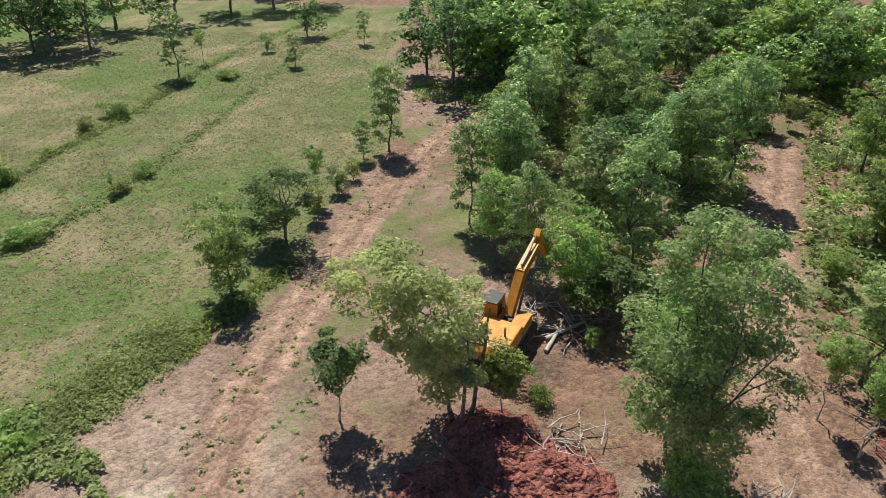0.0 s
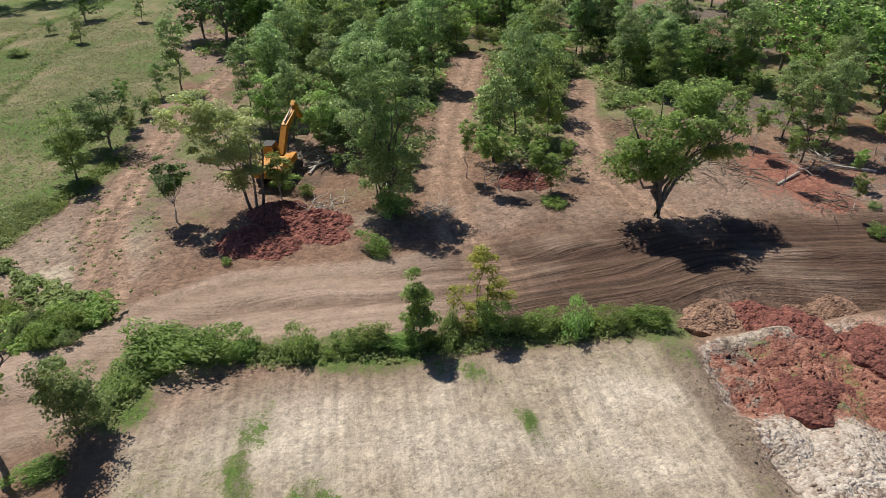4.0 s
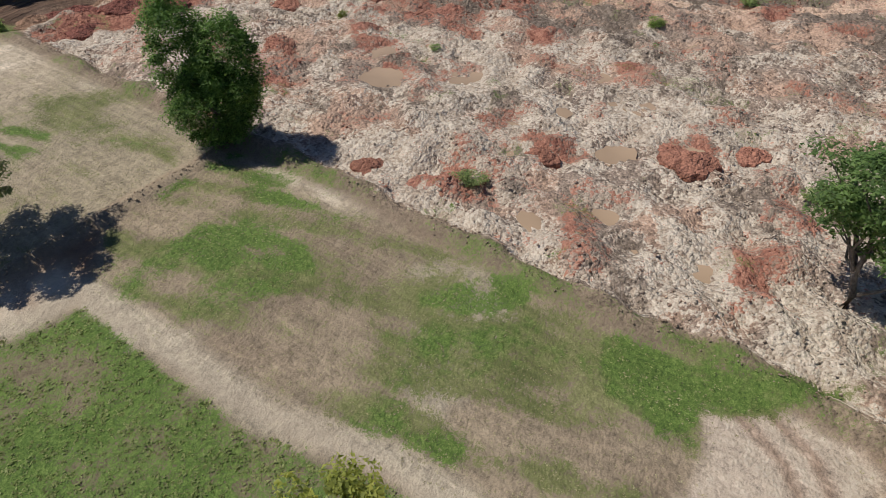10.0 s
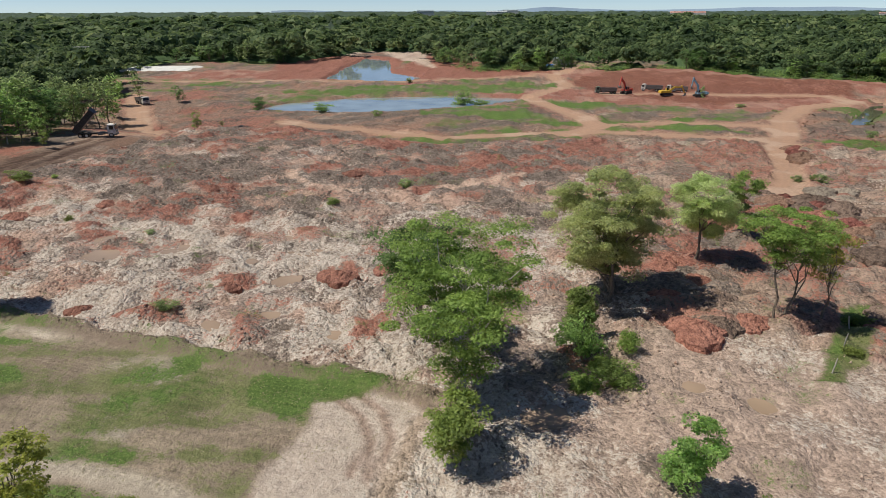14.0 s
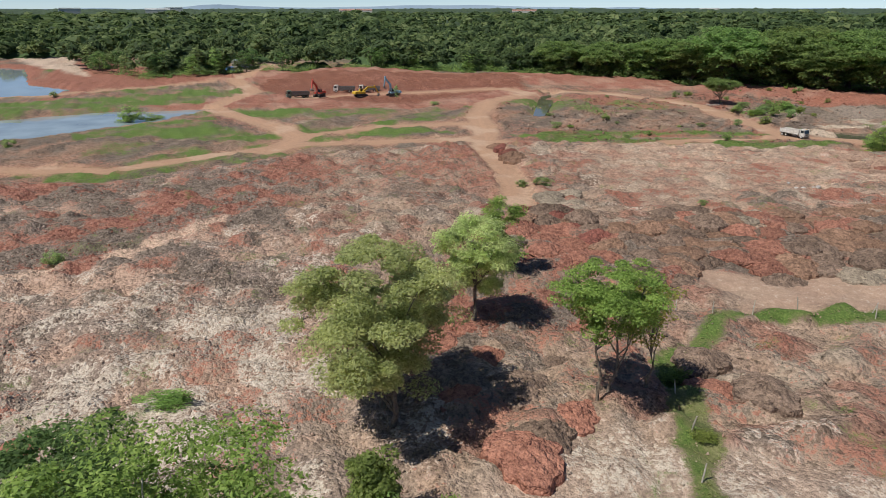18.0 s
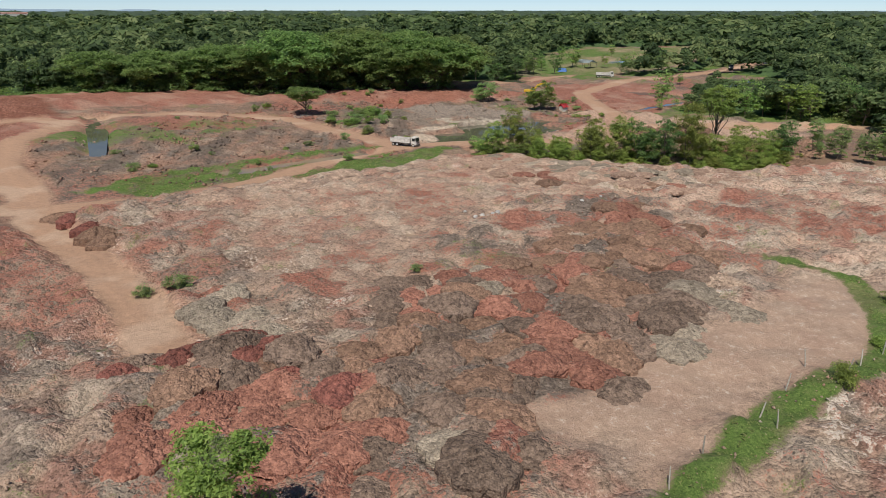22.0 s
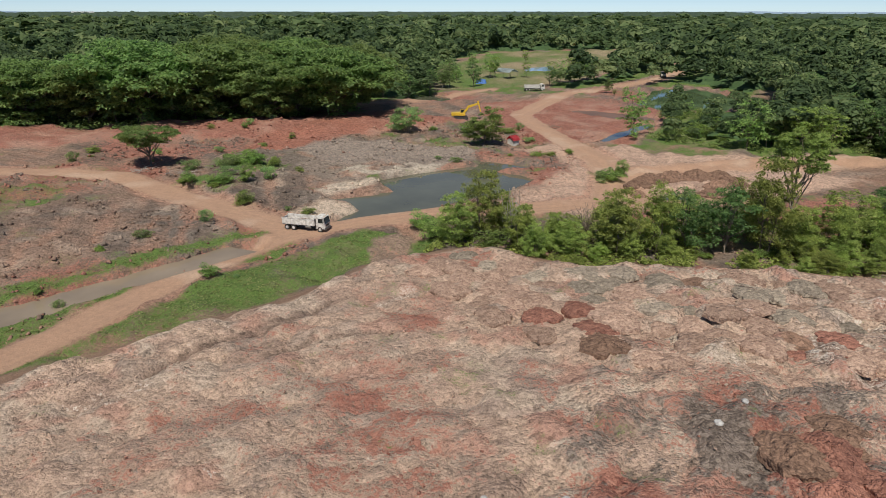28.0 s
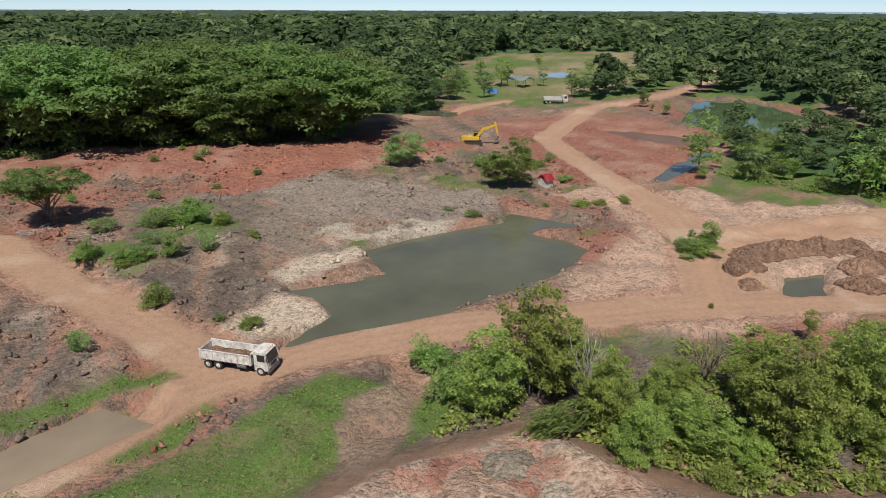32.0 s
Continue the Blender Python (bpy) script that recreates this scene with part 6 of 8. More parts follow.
for x, y, s in ((141, -447, 1.0), (138, -455, 1.1), (133, -462, 1.2), (146, -470, 1.0), (131, -480, 1.2), (137, -492, 1.0), (172, -462, 1.2), (177, -470, 1.3), (160, -476, 0.9), (183, -440, 0.9), (190, -452, 1.1), (128, -470, 1.3), (152, -540, 1.0), (140, -520, 1.1), (205, -520, 1.0), (185, -560, 1.0)):
    FAR_TREES.append((rng.choice((0, 2, 4)), x, y, s))
# clumps on the clay and along its bank
for kind, x, y, s in ((6, 50, -4, 1.3), (6, 56, -6, 1.2), (5, 62, -8, 1.2), (6, 66, -11, 0.9), (7, 19.2, -58.1, 0.9), (5, 16.8, -95, 1.4), (6, 17.9, -99.4, 1.3), (5, 13, -97.8, 1.3), (6, 12.6, -95.4, 1.2), (6, 15, -97, 1.5),
                      (6, -4.9, -70, 0.85), (6, -5.6, -71.2, 0.75), (5, -6.1, -70.2, 0.6), (6, -2.4, -99.4, 1.0), (6, -1.4, -104, 1.4), (6, 28.2, -121, 1.0), (6, 20.3, -117.4, 0.9), (6, 27.6, -154, 1.2), (6, 24, -176, 1.1), (6, 25, -165, 0.9),
                      (7, 62, -123, 1.2), (7, 72, -70, 1.2), (5, 58, -62, 0.7), (6, 44, -30, 0.7), (7, 24, -30, 0.9), (7, 40, -44, 0.8), (7, 29, -80, 1.0), (5, 36, -84, 0.8)):
    put(kind, x, y, s)
# the belt below the bank
for kind, x, y, s in ((8, 100.6, -234.2, 1.42), (8, 98.2, -238.2, 1.1), (5, 108.4, -239.2, 1.2), (5, 104.6, -236.4, 1.3), (8, 95.6, -240, 0.8), (5, 94.5, -232.6, 1.5), (8, 88.7, -231.8, 0.86), (8, 91.6, -235.4, 0.72), (8, 84.4, -235.2, 0.78), (8, 78.6, -237.6, 0.98), (8, 74.2, -241.5, 1.15), (2, 70.4, -244.6, 1.3), (2, 65.2, -245.2, 1.4),
                      (8, 60.5, -246.4, 1.35), (8, 71.5, -251, 1.2), (8, 80.6, -243.5, 0.85), (4, 75.1, -259, 1.1), (8, 56, -249, 1.2), (8, 50.5, -252.4, 1.15), (8, 46.0, -255, 1.0), (5, 88, -238.6, 1.8), (0, 66, -252, 1.1), (8, 61, -256, 1.1), (4, 53.5, -257, 1.3), (2, 43, -258, 1.3), (6, 83, -231.6, 1.3)):
    put(kind, x, y, s)
for i in range(64):
    x = rng.uniform(42, 94)
    edge = -231 - max(0, (62 - x) * 0.55) - 2
    put(rng.choice((8, 8, 4, 5, 6, 6)), x, edge - abs(rng.gauss(0, 7)) - 2.5, rng.uniform(0.4, 0.8))
for i in range(20):
    put(rng.choice((1, 1, 7, 2)), rng.uniform(6, 38), rng.uniform(-266, -255), rng.uniform(0.42, 0.7))
# shrubs down in the pit
count = 0
while count < 46:
    x, y = rng.uniform(100, 215), rng.uniform(-335, -160)
    p_x, p_y = piece(x), piece(y)
    if float(inside(p_x, p_y, CLAY)[0]) > -4 or float(road_near(p_x, p_y)[0]) < 1.5 or float(inside(p_x, p_y, POND)[0]) > -2.5:
        continue
    if float(fbm(p_x, p_y, 30, 3, 88)[0]) < 0.5:
        continue
    put(rng.choice((5, 6, 7, 7, 7)), x, y, rng.uniform(0.5, 1.5))
    count += 1
for outline in SCRUB_SPOTS:
    mx, my = sum(p_[0] for p_ in outline) / len(outline), sum(p_[1] for p_ in outline) / len(outline)
    for i in range(9):
        px_, py_ = rng.choice(outline)
        k = rng.uniform(0.1, 0.85)
        put(rng.choice((5, 7, 6)), mx + (px_ - mx) * k + rng.uniform(-1, 1), my + (py_ - my) * k + rng.uniform(-1, 1), rng.uniform(0.7, 1.6))
# edges of the far woods
for i in range(80):
    x, y = rng.uniform(10, 90), -324 - abs(rng.gauss(0, 30))
    low_growth = float(inside(piece(x), piece(y), SCRUB)[0]) > -3
    FAR_TREES.append((rng.choice((0, 4, 4)) if low_growth else rng.choice((0, 1, 2, 4)), x, y, rng.uniform(0.35, 0.55) if low_growth else rng.uniform(0.95, 1.35)))
for (ax, ay), (bx, by), count in (((184, -322), (203, -309), 6), ((203, -309), (246, -284), 12), ((246, -284), (322, -224), 16), ((322, -224), (352, -161), 12), ((352, -161), (345, -60), 14), ((190, -366), (170, -432), 10), ((395, -20), (345, -60), 8), ((380, 60), (385, 150), 12), ((40, -405), (46, -440), 6)):
    for i in range(count):
        s = rng.random()
        FAR_TREES.append((rng.choice((0, 1, 2, 2)), ax + (bx - ax) * s + rng.uniform(-4, 12), ay + (by - ay) * s - rng.uniform(-3, 12) * (1 if ax > 150 and ay < -200 else 0), rng.uniform(0.9, 1.4)))

# ---------------------------------------------------------------- far woods


def crown_shape(rg, count, size):
    """Leaf sprays on the lobes of a crown of height 1 and width 1."""
    lobes = np.column_stack([rg.normal(size=(6, 2)) * 0.16, rg.uniform(0.36, 0.86, 6)])
    lobes[0] = (0, 0, 0.80)
    reach = np.column_stack([rg.uniform(0.17, 0.30, 6), rg.uniform(0.14, 0.22, 6)])
    k = rg.integers(0, 6, count)
    d = rg.normal(size=(count, 3))
    d /= np.linalg.norm(d, axis=1)[:, None]
    d[:, 2] = np.where(d[:, 2] < -0.2, -d[:, 2], d[:, 2])
    at = lobes[k] + d * np.column_stack([reach[k, 0], reach[k, 0], reach[k, 1]]) * rg.uniform(0.75, 1.08, (count, 1))
    nrm = d + rg.normal(size=(count, 3)) * 0.35 + np.array([0, 0, 0.35])
    nrm /= np.linalg.norm(nrm, axis=1)[:, None]
    u = np.cross(nrm, rg.normal(size=(count, 3)))
    u /= np.linalg.norm(u, axis=1)[:, None]
    v = np.cross(nrm, u)
    z = size * rg.uniform(0.7, 1.3, (count, 1))
    return np.stack([at - u * z, at + v * z * 0.8, at + u * z * 0.8 - v * z * 0.4], 1).reshape(-1, 3)


def far_wood():
    """Woods beyond the pit: tree by tree, the crowns coarser with distance, over their shaded mass."""
    rg = np.random.default_rng(77)
    verts, tones = [], []
    mids = np.array([(0, -20), (-30, -90), (20, -92), (50, -130), (86, -190)], float)
    for gap, near, far, count, size in ((8.2, 0, 250, 540, 0.062), (8.8, 250, 430, 210, 0.10), (9.6, 430, 760, 52, 0.20), (17.0, 760, 1500, 30, 0.27)):
        side = 60 + np.arange(-far - 90, far + 90, gap)
        gx, gy = np.meshgrid(side, side - 190)
        x, y = gx.ravel() + rg.uniform(-0.45, 0.45, gx.size) * gap, gy.ravel() + rg.uniform(-0.45, 0.45, gx.size) * gap
        d = np.min(np.hypot(x[:, None] - mids[:, 0], y[:, None] - mids[:, 1]), 1)
        turn = np.arctan2(y + 130, x - 60)
        ok = (d >= near) & (d < far) & ((turn < 1.45) & (turn > -2.75))
        x, y, d = x[ok], y[ok], d[ok]
        ok = wooded(x, y) > 0.12 + 0.5 * rg.random(len(x))
        x, y = x[ok], y[ok]
        low_growth = smooth(-4, 4, inside(x, y, SCRUB))
        tall = (6.5 + 5.5 * rg.random(len(x)) + 7.0 * (rg.random(len(x)) ** 5)) * (1 - 0.55 * low_growth) * (1.15 if gap > 12 else 1.0)
        wide = (tall * rg.uniform(0.75, 1.25, len(x)) + 1.5) * (1.5 if gap > 12 else 1.0)
        z = macro(x, y)
        kind = rg.integers(0, 7, len(x))
        for k in range(7):
            shape = crown_shape(rg, count, size)
            m = kind == k
            a = rg.uniform(0, 6.28, m.sum())
            ca, sa = np.cos(a)[:, None] * wide[m][:, None], np.sin(a)[:, None] * wide[m][:, None]
            v = np.stack([x[m][:, None] + ca * shape[:, 0] - sa * shape[:, 1], y[m][:, None] + sa * shape[:, 0] + ca * shape[:, 1], z[m][:, None] + tall[m][:, None] * shape[:, 2]], -1)
            verts.append(v.reshape(-1, 3))
            tones.append(np.repeat(rg.uniform(-0.30, 0.30, m.sum()) + rg.normal(size=m.sum()) * 0.08, len(shape)))
    v = np.concatenate(verts)
    ob = raw("far_woods", v, np.arange(len(v)).reshape(-1, 3), L_FAR)
    at = ob.data.attributes.new("crown", 'FLOAT', 'POINT')
    at.data.foreach_set("value", np.concatenate(tones).astype(np.float32))
    tagged(ob, "dense green woodland stretching away beyond the pit", "woodland", "", "stuff")
    na, nr = 560, 200
    ang = np.linspace(-3.0, 1.45, na)
    r = 120 + 640 * np.linspace(0, 1, nr) ** 1.25
    A, R = np.meshgrid(ang, r)
    x, y = (60 + R * np.cos(A)).ravel(), (-130 + R * np.sin(A)).ravel()
    clear = np.minimum(-inside(x, y, OPEN_EAST), road_near(x, y) - 3)
    for outline in (POND_GREEN, POND_SHED, CLEARING):
        clear = np.minimum(clear, -inside(x, y, outline))
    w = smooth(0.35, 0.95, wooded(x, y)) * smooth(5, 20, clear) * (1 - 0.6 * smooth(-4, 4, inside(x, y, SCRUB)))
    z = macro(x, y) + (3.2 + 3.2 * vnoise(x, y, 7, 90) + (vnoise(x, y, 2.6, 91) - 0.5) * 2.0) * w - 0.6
    idx = np.arange(na * nr).reshape(nr, na)
    faces = np.stack([idx[:-1, :-1], idx[:-1, 1:], idx[1:, 1:], idx[1:, :-1]], -1).reshape(-1, 4)
    faces = faces[(w[faces] > 0.3).any(1)]
    used, inv = np.unique(faces.ravel(), return_inverse=True)
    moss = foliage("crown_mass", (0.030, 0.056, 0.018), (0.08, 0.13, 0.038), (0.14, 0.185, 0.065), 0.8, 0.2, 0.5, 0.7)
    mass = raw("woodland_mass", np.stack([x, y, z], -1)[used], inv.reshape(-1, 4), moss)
    return tagged(mass, "dense shaded undergrowth and crowns of the woodland", "woodland", "", "stuff")


def canopy():
    """The unbroken tree tops towards the horizon, as one uneven sheet."""
    rg = np.random.default_rng(5)
    na, nr = 1300, 90
    ang = np.linspace(-3.8, 1.5, na)
    r = 735 * (4600 / 735) ** np.linspace(0, 1, nr)
    A, R = np.meshgrid(ang, r)
    A = A + rg.normal(size=A.shape) * 0.0012
    R = R * (1 + rg.normal(size=R.shape) * 0.006)
    x, y = 60 + R * np.cos(A), -130 + R * np.sin(A)
    z = macro(x.ravel(), y.ravel()).reshape(x.shape) + 4.0 + 3.2 * rg.random(x.shape) + 4.0 * rg.random(x.shape) ** 4 + 4.0 * smooth(0.5, 0.9, strong(x, y, 200, 3, 73))
    z += 7.0 * (rg.random(x.shape) > 0.995)
    z[0] -= 9
    idx = np.arange(na * nr).reshape(nr, na)
    faces = np.stack([idx[:-1, :-1], idx[:-1, 1:], idx[1:, 1:], idx[1:, :-1]], -1).reshape(-1, 4)
    m = surface("tree_tops", (0.012, 0.027, 0.013), (0.060, 0.094, 0.040), 0.06, 0.95, 0.6, 0, 5.0, 0.0, 1.0)
    ob = raw("distant_woods", np.stack([x.ravel(), y.ravel(), z.ravel()], -1), faces, m)
    return tagged(ob, "unbroken hazy green tree tops out to the horizon", "woodland", "", "stuff")


canopy()
far_wood()


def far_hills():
    """Low hills on the horizon, with distance haze painted in as blue."""
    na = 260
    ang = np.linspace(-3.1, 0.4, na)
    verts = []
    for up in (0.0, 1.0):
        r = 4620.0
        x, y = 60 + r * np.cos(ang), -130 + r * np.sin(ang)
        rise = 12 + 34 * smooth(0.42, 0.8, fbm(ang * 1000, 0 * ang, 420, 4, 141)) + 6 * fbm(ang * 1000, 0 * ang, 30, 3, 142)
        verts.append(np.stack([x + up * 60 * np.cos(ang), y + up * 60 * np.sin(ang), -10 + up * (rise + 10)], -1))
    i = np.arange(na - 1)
    # Blue-grey base colour imitates haze over the distance.
    hill = surface("haze_blue_hills", (0.20, 0.27, 0.36), (0.24, 0.31, 0.40), 0.002, 1.0, 0.0)
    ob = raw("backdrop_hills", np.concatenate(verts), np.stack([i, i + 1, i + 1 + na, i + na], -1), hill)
    return tagged(ob, "low hills on the horizon, coloured blue for distance haze", "hills", "", "structure")


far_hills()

# ---------------------------------------------------------------- more trees
stand(make_tree("bare_tree", "leafless pale dead tree with fine upright branches", [(0, 0, 6.2, 2.2, 2.2, 3.2)], 9.8, 61, L_GREY, BARK_PALE, clumps=46, per=0, trunk=0.11, fork=0.25, limbs=40), 93.4, -237.0)
stand(make_tree("bare_tree", "grey leafless shrub with tangled twigs", [(0, 0, 3.4, 2.6, 2.4, 1.8)], 5.4, 63, L_GREY, BARK, clumps=40, per=0, trunk=0.10, fork=0.1, limbs=34), 84.6, -246.5)
stand(make_tree("umbrella_tree", "flat-topped dark green umbrella tree on grey ground", [(0, 0, 7.0, 6.2, 6.0, 1.6), (0.5, 0.3, 5.6, 4.6, 4.6, 1.2)], 8.4, 65, L_RAIN, clump=1.1, clumps=120, per=60, size=0.42, trunk=0.28, fork=0.3, limbs=16, flat=0.5), 180.7, -255.4)
stand(make_tree("leafy_tree", "full leafy green tree beside the small red-roofed hut", [(0, 0, 5.6, 4.6, 4.6, 3.8), (1.8, 0.8, 3.4, 3.6, 3.4, 2.6), (-2, -1, 3.2, 3.4, 3.2, 2.4)], 9.8, 67, L_MID, clump=1.1, clumps=110, per=60, size=0.42, trunk=0.25), 121.7, -305.2)
stand(make_tree("leafy_tree", "spreading green thicket on the red bank", [(0, 0, 4.2, 4.4, 4.2, 2.8), (2.4, 1, 2.8, 3.2, 3.2, 2.0)], 7.4, 69, L_GREY, clump=1.1, clumps=80, per=56, size=0.42, trunk=0.2, stems=3), 147.6, -314.5)
stand(make_tree("tall_open_tree", "tall open green tree rising over the thicket", [(0, 0, 13.6, 3.6, 3.6, 2.4), (-2.4, 1.4, 11.6, 2.4, 2.4, 1.6), (2.0, -1.6, 11.2, 2.6, 2.4, 1.6)], 15.6, 71, L_BRIGHT, clump=0.95, clumps=90, per=70, size=0.36, trunk=0.26, fork=0.45, limbs=18), 57, -255, 0)
UMB = make_tree("rain_tree", "huge dark green rain tree with a broad flat dome", [(0, 0, 8.0, 9.5, 9.0, 3.2), (3, 2, 6.5, 8.0, 7.5, 2.6), (0, 0, 3.8, 6.6, 6.6, 2.4)], 11, 73, L_RAIN, clump=1.7, clumps=240, per=62, size=0.62, trunk=0.5, fork=0.25, limbs=14, flat=0.5, group="rain trees at the wood's edge")
stand(UMB, 192, -313, 0, 1.42)
for x, y, s in ((209, -309, 1.4), (178, -326, 1.28), (226, -297, 1.45), (241, -291, 1.05), (254, -281, 1.15), (216, -325, 1.45), (198, -334, 1.4), (272, -266, 1.0), (290, -252, 1.0), (186, -345, 1.3)):
    stand(UMB, x, y, x * 7 % 360, s, None, True)
for kind, x, y, s in ((0, 142, 4, 0.8), (4, 149, 0, 0.7), (0, 158, 40, 0.9), (0, 186, 58, 1.2), (2, 200, 42, 0.7), (1, 204, 60, 0.9), (5, 214, -64, 2.4), (5, 216, -70, 2.0), (2, 190, 6, 1.0), (7, 176, -40, 2.0), (5, 182, -20, 1.4),
                      (1, 230, -152, 0.55), (5, 280, -30, 1.6), (5, 130, -240, 0.9), (7, 141, -228, 1.4), (5, 143, -240, 1.2), (5, 152, -252, 1.6), (7, 158, -254, 2.0), (7, 150, -256, 1.8), (6, 147, -262, 1.2), (7, 164, -262, 1.8), (7, 170, -256, 2.0),
                      (6, 87, -282, 1.4), (7, 88, -279, 1.2), (6, 107, -300, 1.3), (6, 104, -302, 1.3), (6, 100, -304, 1.1), (6, 112, -296, 0.9), (5, 132, -320, 1.2), (7, 120, -330, 1.6), (2, 112, -428, 1.0), (4, 108, -420, 0.9), (0, 103, -414, 0.8),
                      (7, 70, -158, 0.6), (7, 92, -138, 1.4), (7, 90, -141, 1.2), (2, 44, -262, 1.0), (1, 38, -262, 0.9), (1, 33, -258, 0.9), (0, 24, -262, 1.1), (1, 18, -256, 0.9), (2, 12, -262, 1.1)):
    put(kind, x, y, s)
for i in range(60):
    put(rng.choice((0, 1, 2)), rng.uniform(84, 150), rng.uniform(24, 84), rng.uniform(0.95, 1.35))


def background_trees():
    """The woods that stay far from the camera, joined."""
    for kind in range(5):
        rows = [r for r in FAR_TREES if r[0] == kind]
        if not rows:
            continue
        for child in PROTO[kind].children:
            me = child.data
            v = np.zeros(len(me.vertices) * 3, np.float32)
            me.vertices.foreach_get("co", v)
            v = v.reshape(-1, 3)
            k = me.polygons[0].loop_total
            f = np.zeros(len(me.loops), np.int32)
            me.loops.foreach_get("vertex_index", f)
            f = f.reshape(-1, k)
            if k == 3:
                tri = v[f[::4]]
                mid = tri.mean(1, keepdims=True)
                v = (mid + (tri - mid) * 1.65).reshape(-1, 3)
                f = np.arange(len(v), dtype=np.int32).reshape(-1, 3)
            V, Fc = [], []
            for n_, (_, x, y, s) in enumerate(rows):
                a = radians((x * 37.7 + y * 91.3) % 360)
                ca, sa = math.cos(a), math.sin(a)
                V.append(np.stack([x + s * (v[:, 0] * ca - v[:, 1] * sa), y + s * (v[:, 0] * sa + v[:, 1] * ca), ground_z(x, y) - 0.05 + s * v[:, 2]], -1))
                Fc.append(f + n_ * len(v))
            ob = raw("background_woods", np.concatenate(V), np.concatenate(Fc), me.materials[0])
            tagged(ob, "leafy trees of the wood beyond the clearing", "woodland", "", "stuff")


background_trees()

# ---------------------------------------------------------------- loose clods


def clods(count, box, seed, lo, hi, name, label, along=None, pit=False):
    """Angular lumps of clay strewn over the heaps, tinted as the ground below them."""
    rg = np.random.default_rng(seed)
    x, y = rg.uniform(box[0], box[1], count), rg.uniform(box[2], box[3], count)
    ok = (inside(x, y, CLAY) > 0.8) & (inside(x, y, SAND_ROAD) < 0) & (road_near(x, y) > 0.3)
    if pit:
        ok = (inside(x, y, CLAY) < -5) & (road_near(x, y) > 0.6) & (inside(x, y, POND) < -0.5) & (inside(x, y, STRIP_GRASS) < 0) & (bank(x, y) < 0.2)
    ok &= rg.random(count) < 0.15 + 0.85 * smooth(0.35, 0.75, strong(x, y, 5, 3, 95))
    for cx, cy, r, level in PUDDLES:
        ok &= np.hypot(x - cx, y - cy) > r * 1.6
    x, y = x[ok], y[ok]
    if along:
        at = rg.uniform(0, len(along) - 1.001, count)
        k, u = at.astype(int), at % 1
        pts = np.array(along, float)
        x, y = pts[k, 0] * (1 - u) + pts[k + 1, 0] * u + rg.normal(size=count) * 0.34, pts[k, 1] * (1 - u) + pts[k + 1, 1] * u + rg.normal(size=count) * 0.34
    n = len(x)
    tint, cover, lush, small, broken = soil(x, y)
    z = macro(x, y) + small
    size = lo + (hi - lo) * rg.random(n) ** 2.5
    octa = np.array([(1, 0, 0), (0, 1, 0), (-1, 0, 0), (0, -1, 0), (0, 0, 0.9), (0, 0, -0.7)])
    tri = np.array([(0, 1, 4), (1, 2, 4), (2, 3, 4), (3, 0, 4), (1, 0, 5), (2, 1, 5), (3, 2, 5), (0, 3, 5)])
    v = octa[None] * rg.uniform(0.55, 1.25, (n, 6, 1)) * size[:, None, None] + rg.normal(size=(n, 6, 3)) * size[:, None, None] * 0.18
    a = rg.uniform(0, 6.28, n)
    ca, sa = np.cos(a)[:, None], np.sin(a)[:, None]
    v = np.stack([v[..., 0] * ca - v[..., 1] * sa, v[..., 0] * sa + v[..., 1] * ca, v[..., 2]], -1)
    v += np.stack([x, y, z + size * 0.2], -1)[:, None]
    f = (tri[None] + 6 * np.arange(n)[:, None, None]).reshape(-1, 3)
    ob = raw(name, v.reshape(-1, 3), f, EARTH)
    at = ob.data.attributes.new("lumps", 'FLOAT', 'POINT')
    at.data.foreach_set("value", np.full(n * 6, 0.5, np.float32))
    jit = rg.uniform(1.0, 1.4, (n, 1))
    cov = np.clip(cover + rg.normal(size=cover.shape) * 0.16 * (cover > 0.02), 0, 1)
    cov[:, 0] = 0
    cov[:, 3] *= 0.35
    for nm, values in (("tint", np.concatenate([tint * jit, np.ones((n, 1))], 1)), ("cover", cov)):
        at = ob.data.attributes.new(nm, 'FLOAT_COLOR', 'POINT')
        at.data.foreach_set("color", np.repeat(values, 6, 0).astype(np.float32).ravel())
    return tagged(ob, label, "clods", "", "stuff")


clods(34000, (8, 62, -100, -1), 201, 0.05, 0.18, "clay_clods", "loose lumps of pale and red clay")
clods(14000, (62, 135, -110, -1), 202, 0.07, 0.24, "clay_clods", "loose lumps of red and grey clay")
clods(16000, (96, 205, -330, -165), 206, 0.10, 0.55, "pit_clods", "rough lumps of grey and red earth in the pit", None, True)
clods(34000, (-8, 120, -232, -98), 203, 0.05, 0.19, "clay_clods", "loose lumps of dark and red clay")


clods(420, (0, 1, 0, 1), 204, 0.04, 0.13, "bund_clods", "rough earth lumps along the field bund", BUND_1)
clods(420, (0, 1, 0, 1), 205, 0.04, 0.11, "bund_clods", "rough earth lumps along the field's edge", BUND_2)


def tufts(count, box, seed, least, tall, leaf, per=9, size=0.13, keep=None, meadow=False):
    """Weeds and grass tufts standing out of the green ground."""
    rg = np.random.default_rng(seed)
    x, y = rg.uniform(box[0], box[1], count), rg.uniform(box[2], box[3], count)
    tint, cover, lush, small, broken = soil(x, y)
    ok = (cover[:, 0] * (0.35 + 0.65 * lush) > least + 0.4 * rg.random(count)) & (road_near(x, y) > 0.5) & ((inside(x, y, MEADOW) < 0) | meadow)
    if keep is not None:
        ok &= keep(x, y)
    x, y, small = x[ok], y[ok], small[ok]
    z = macro(x, y) + small
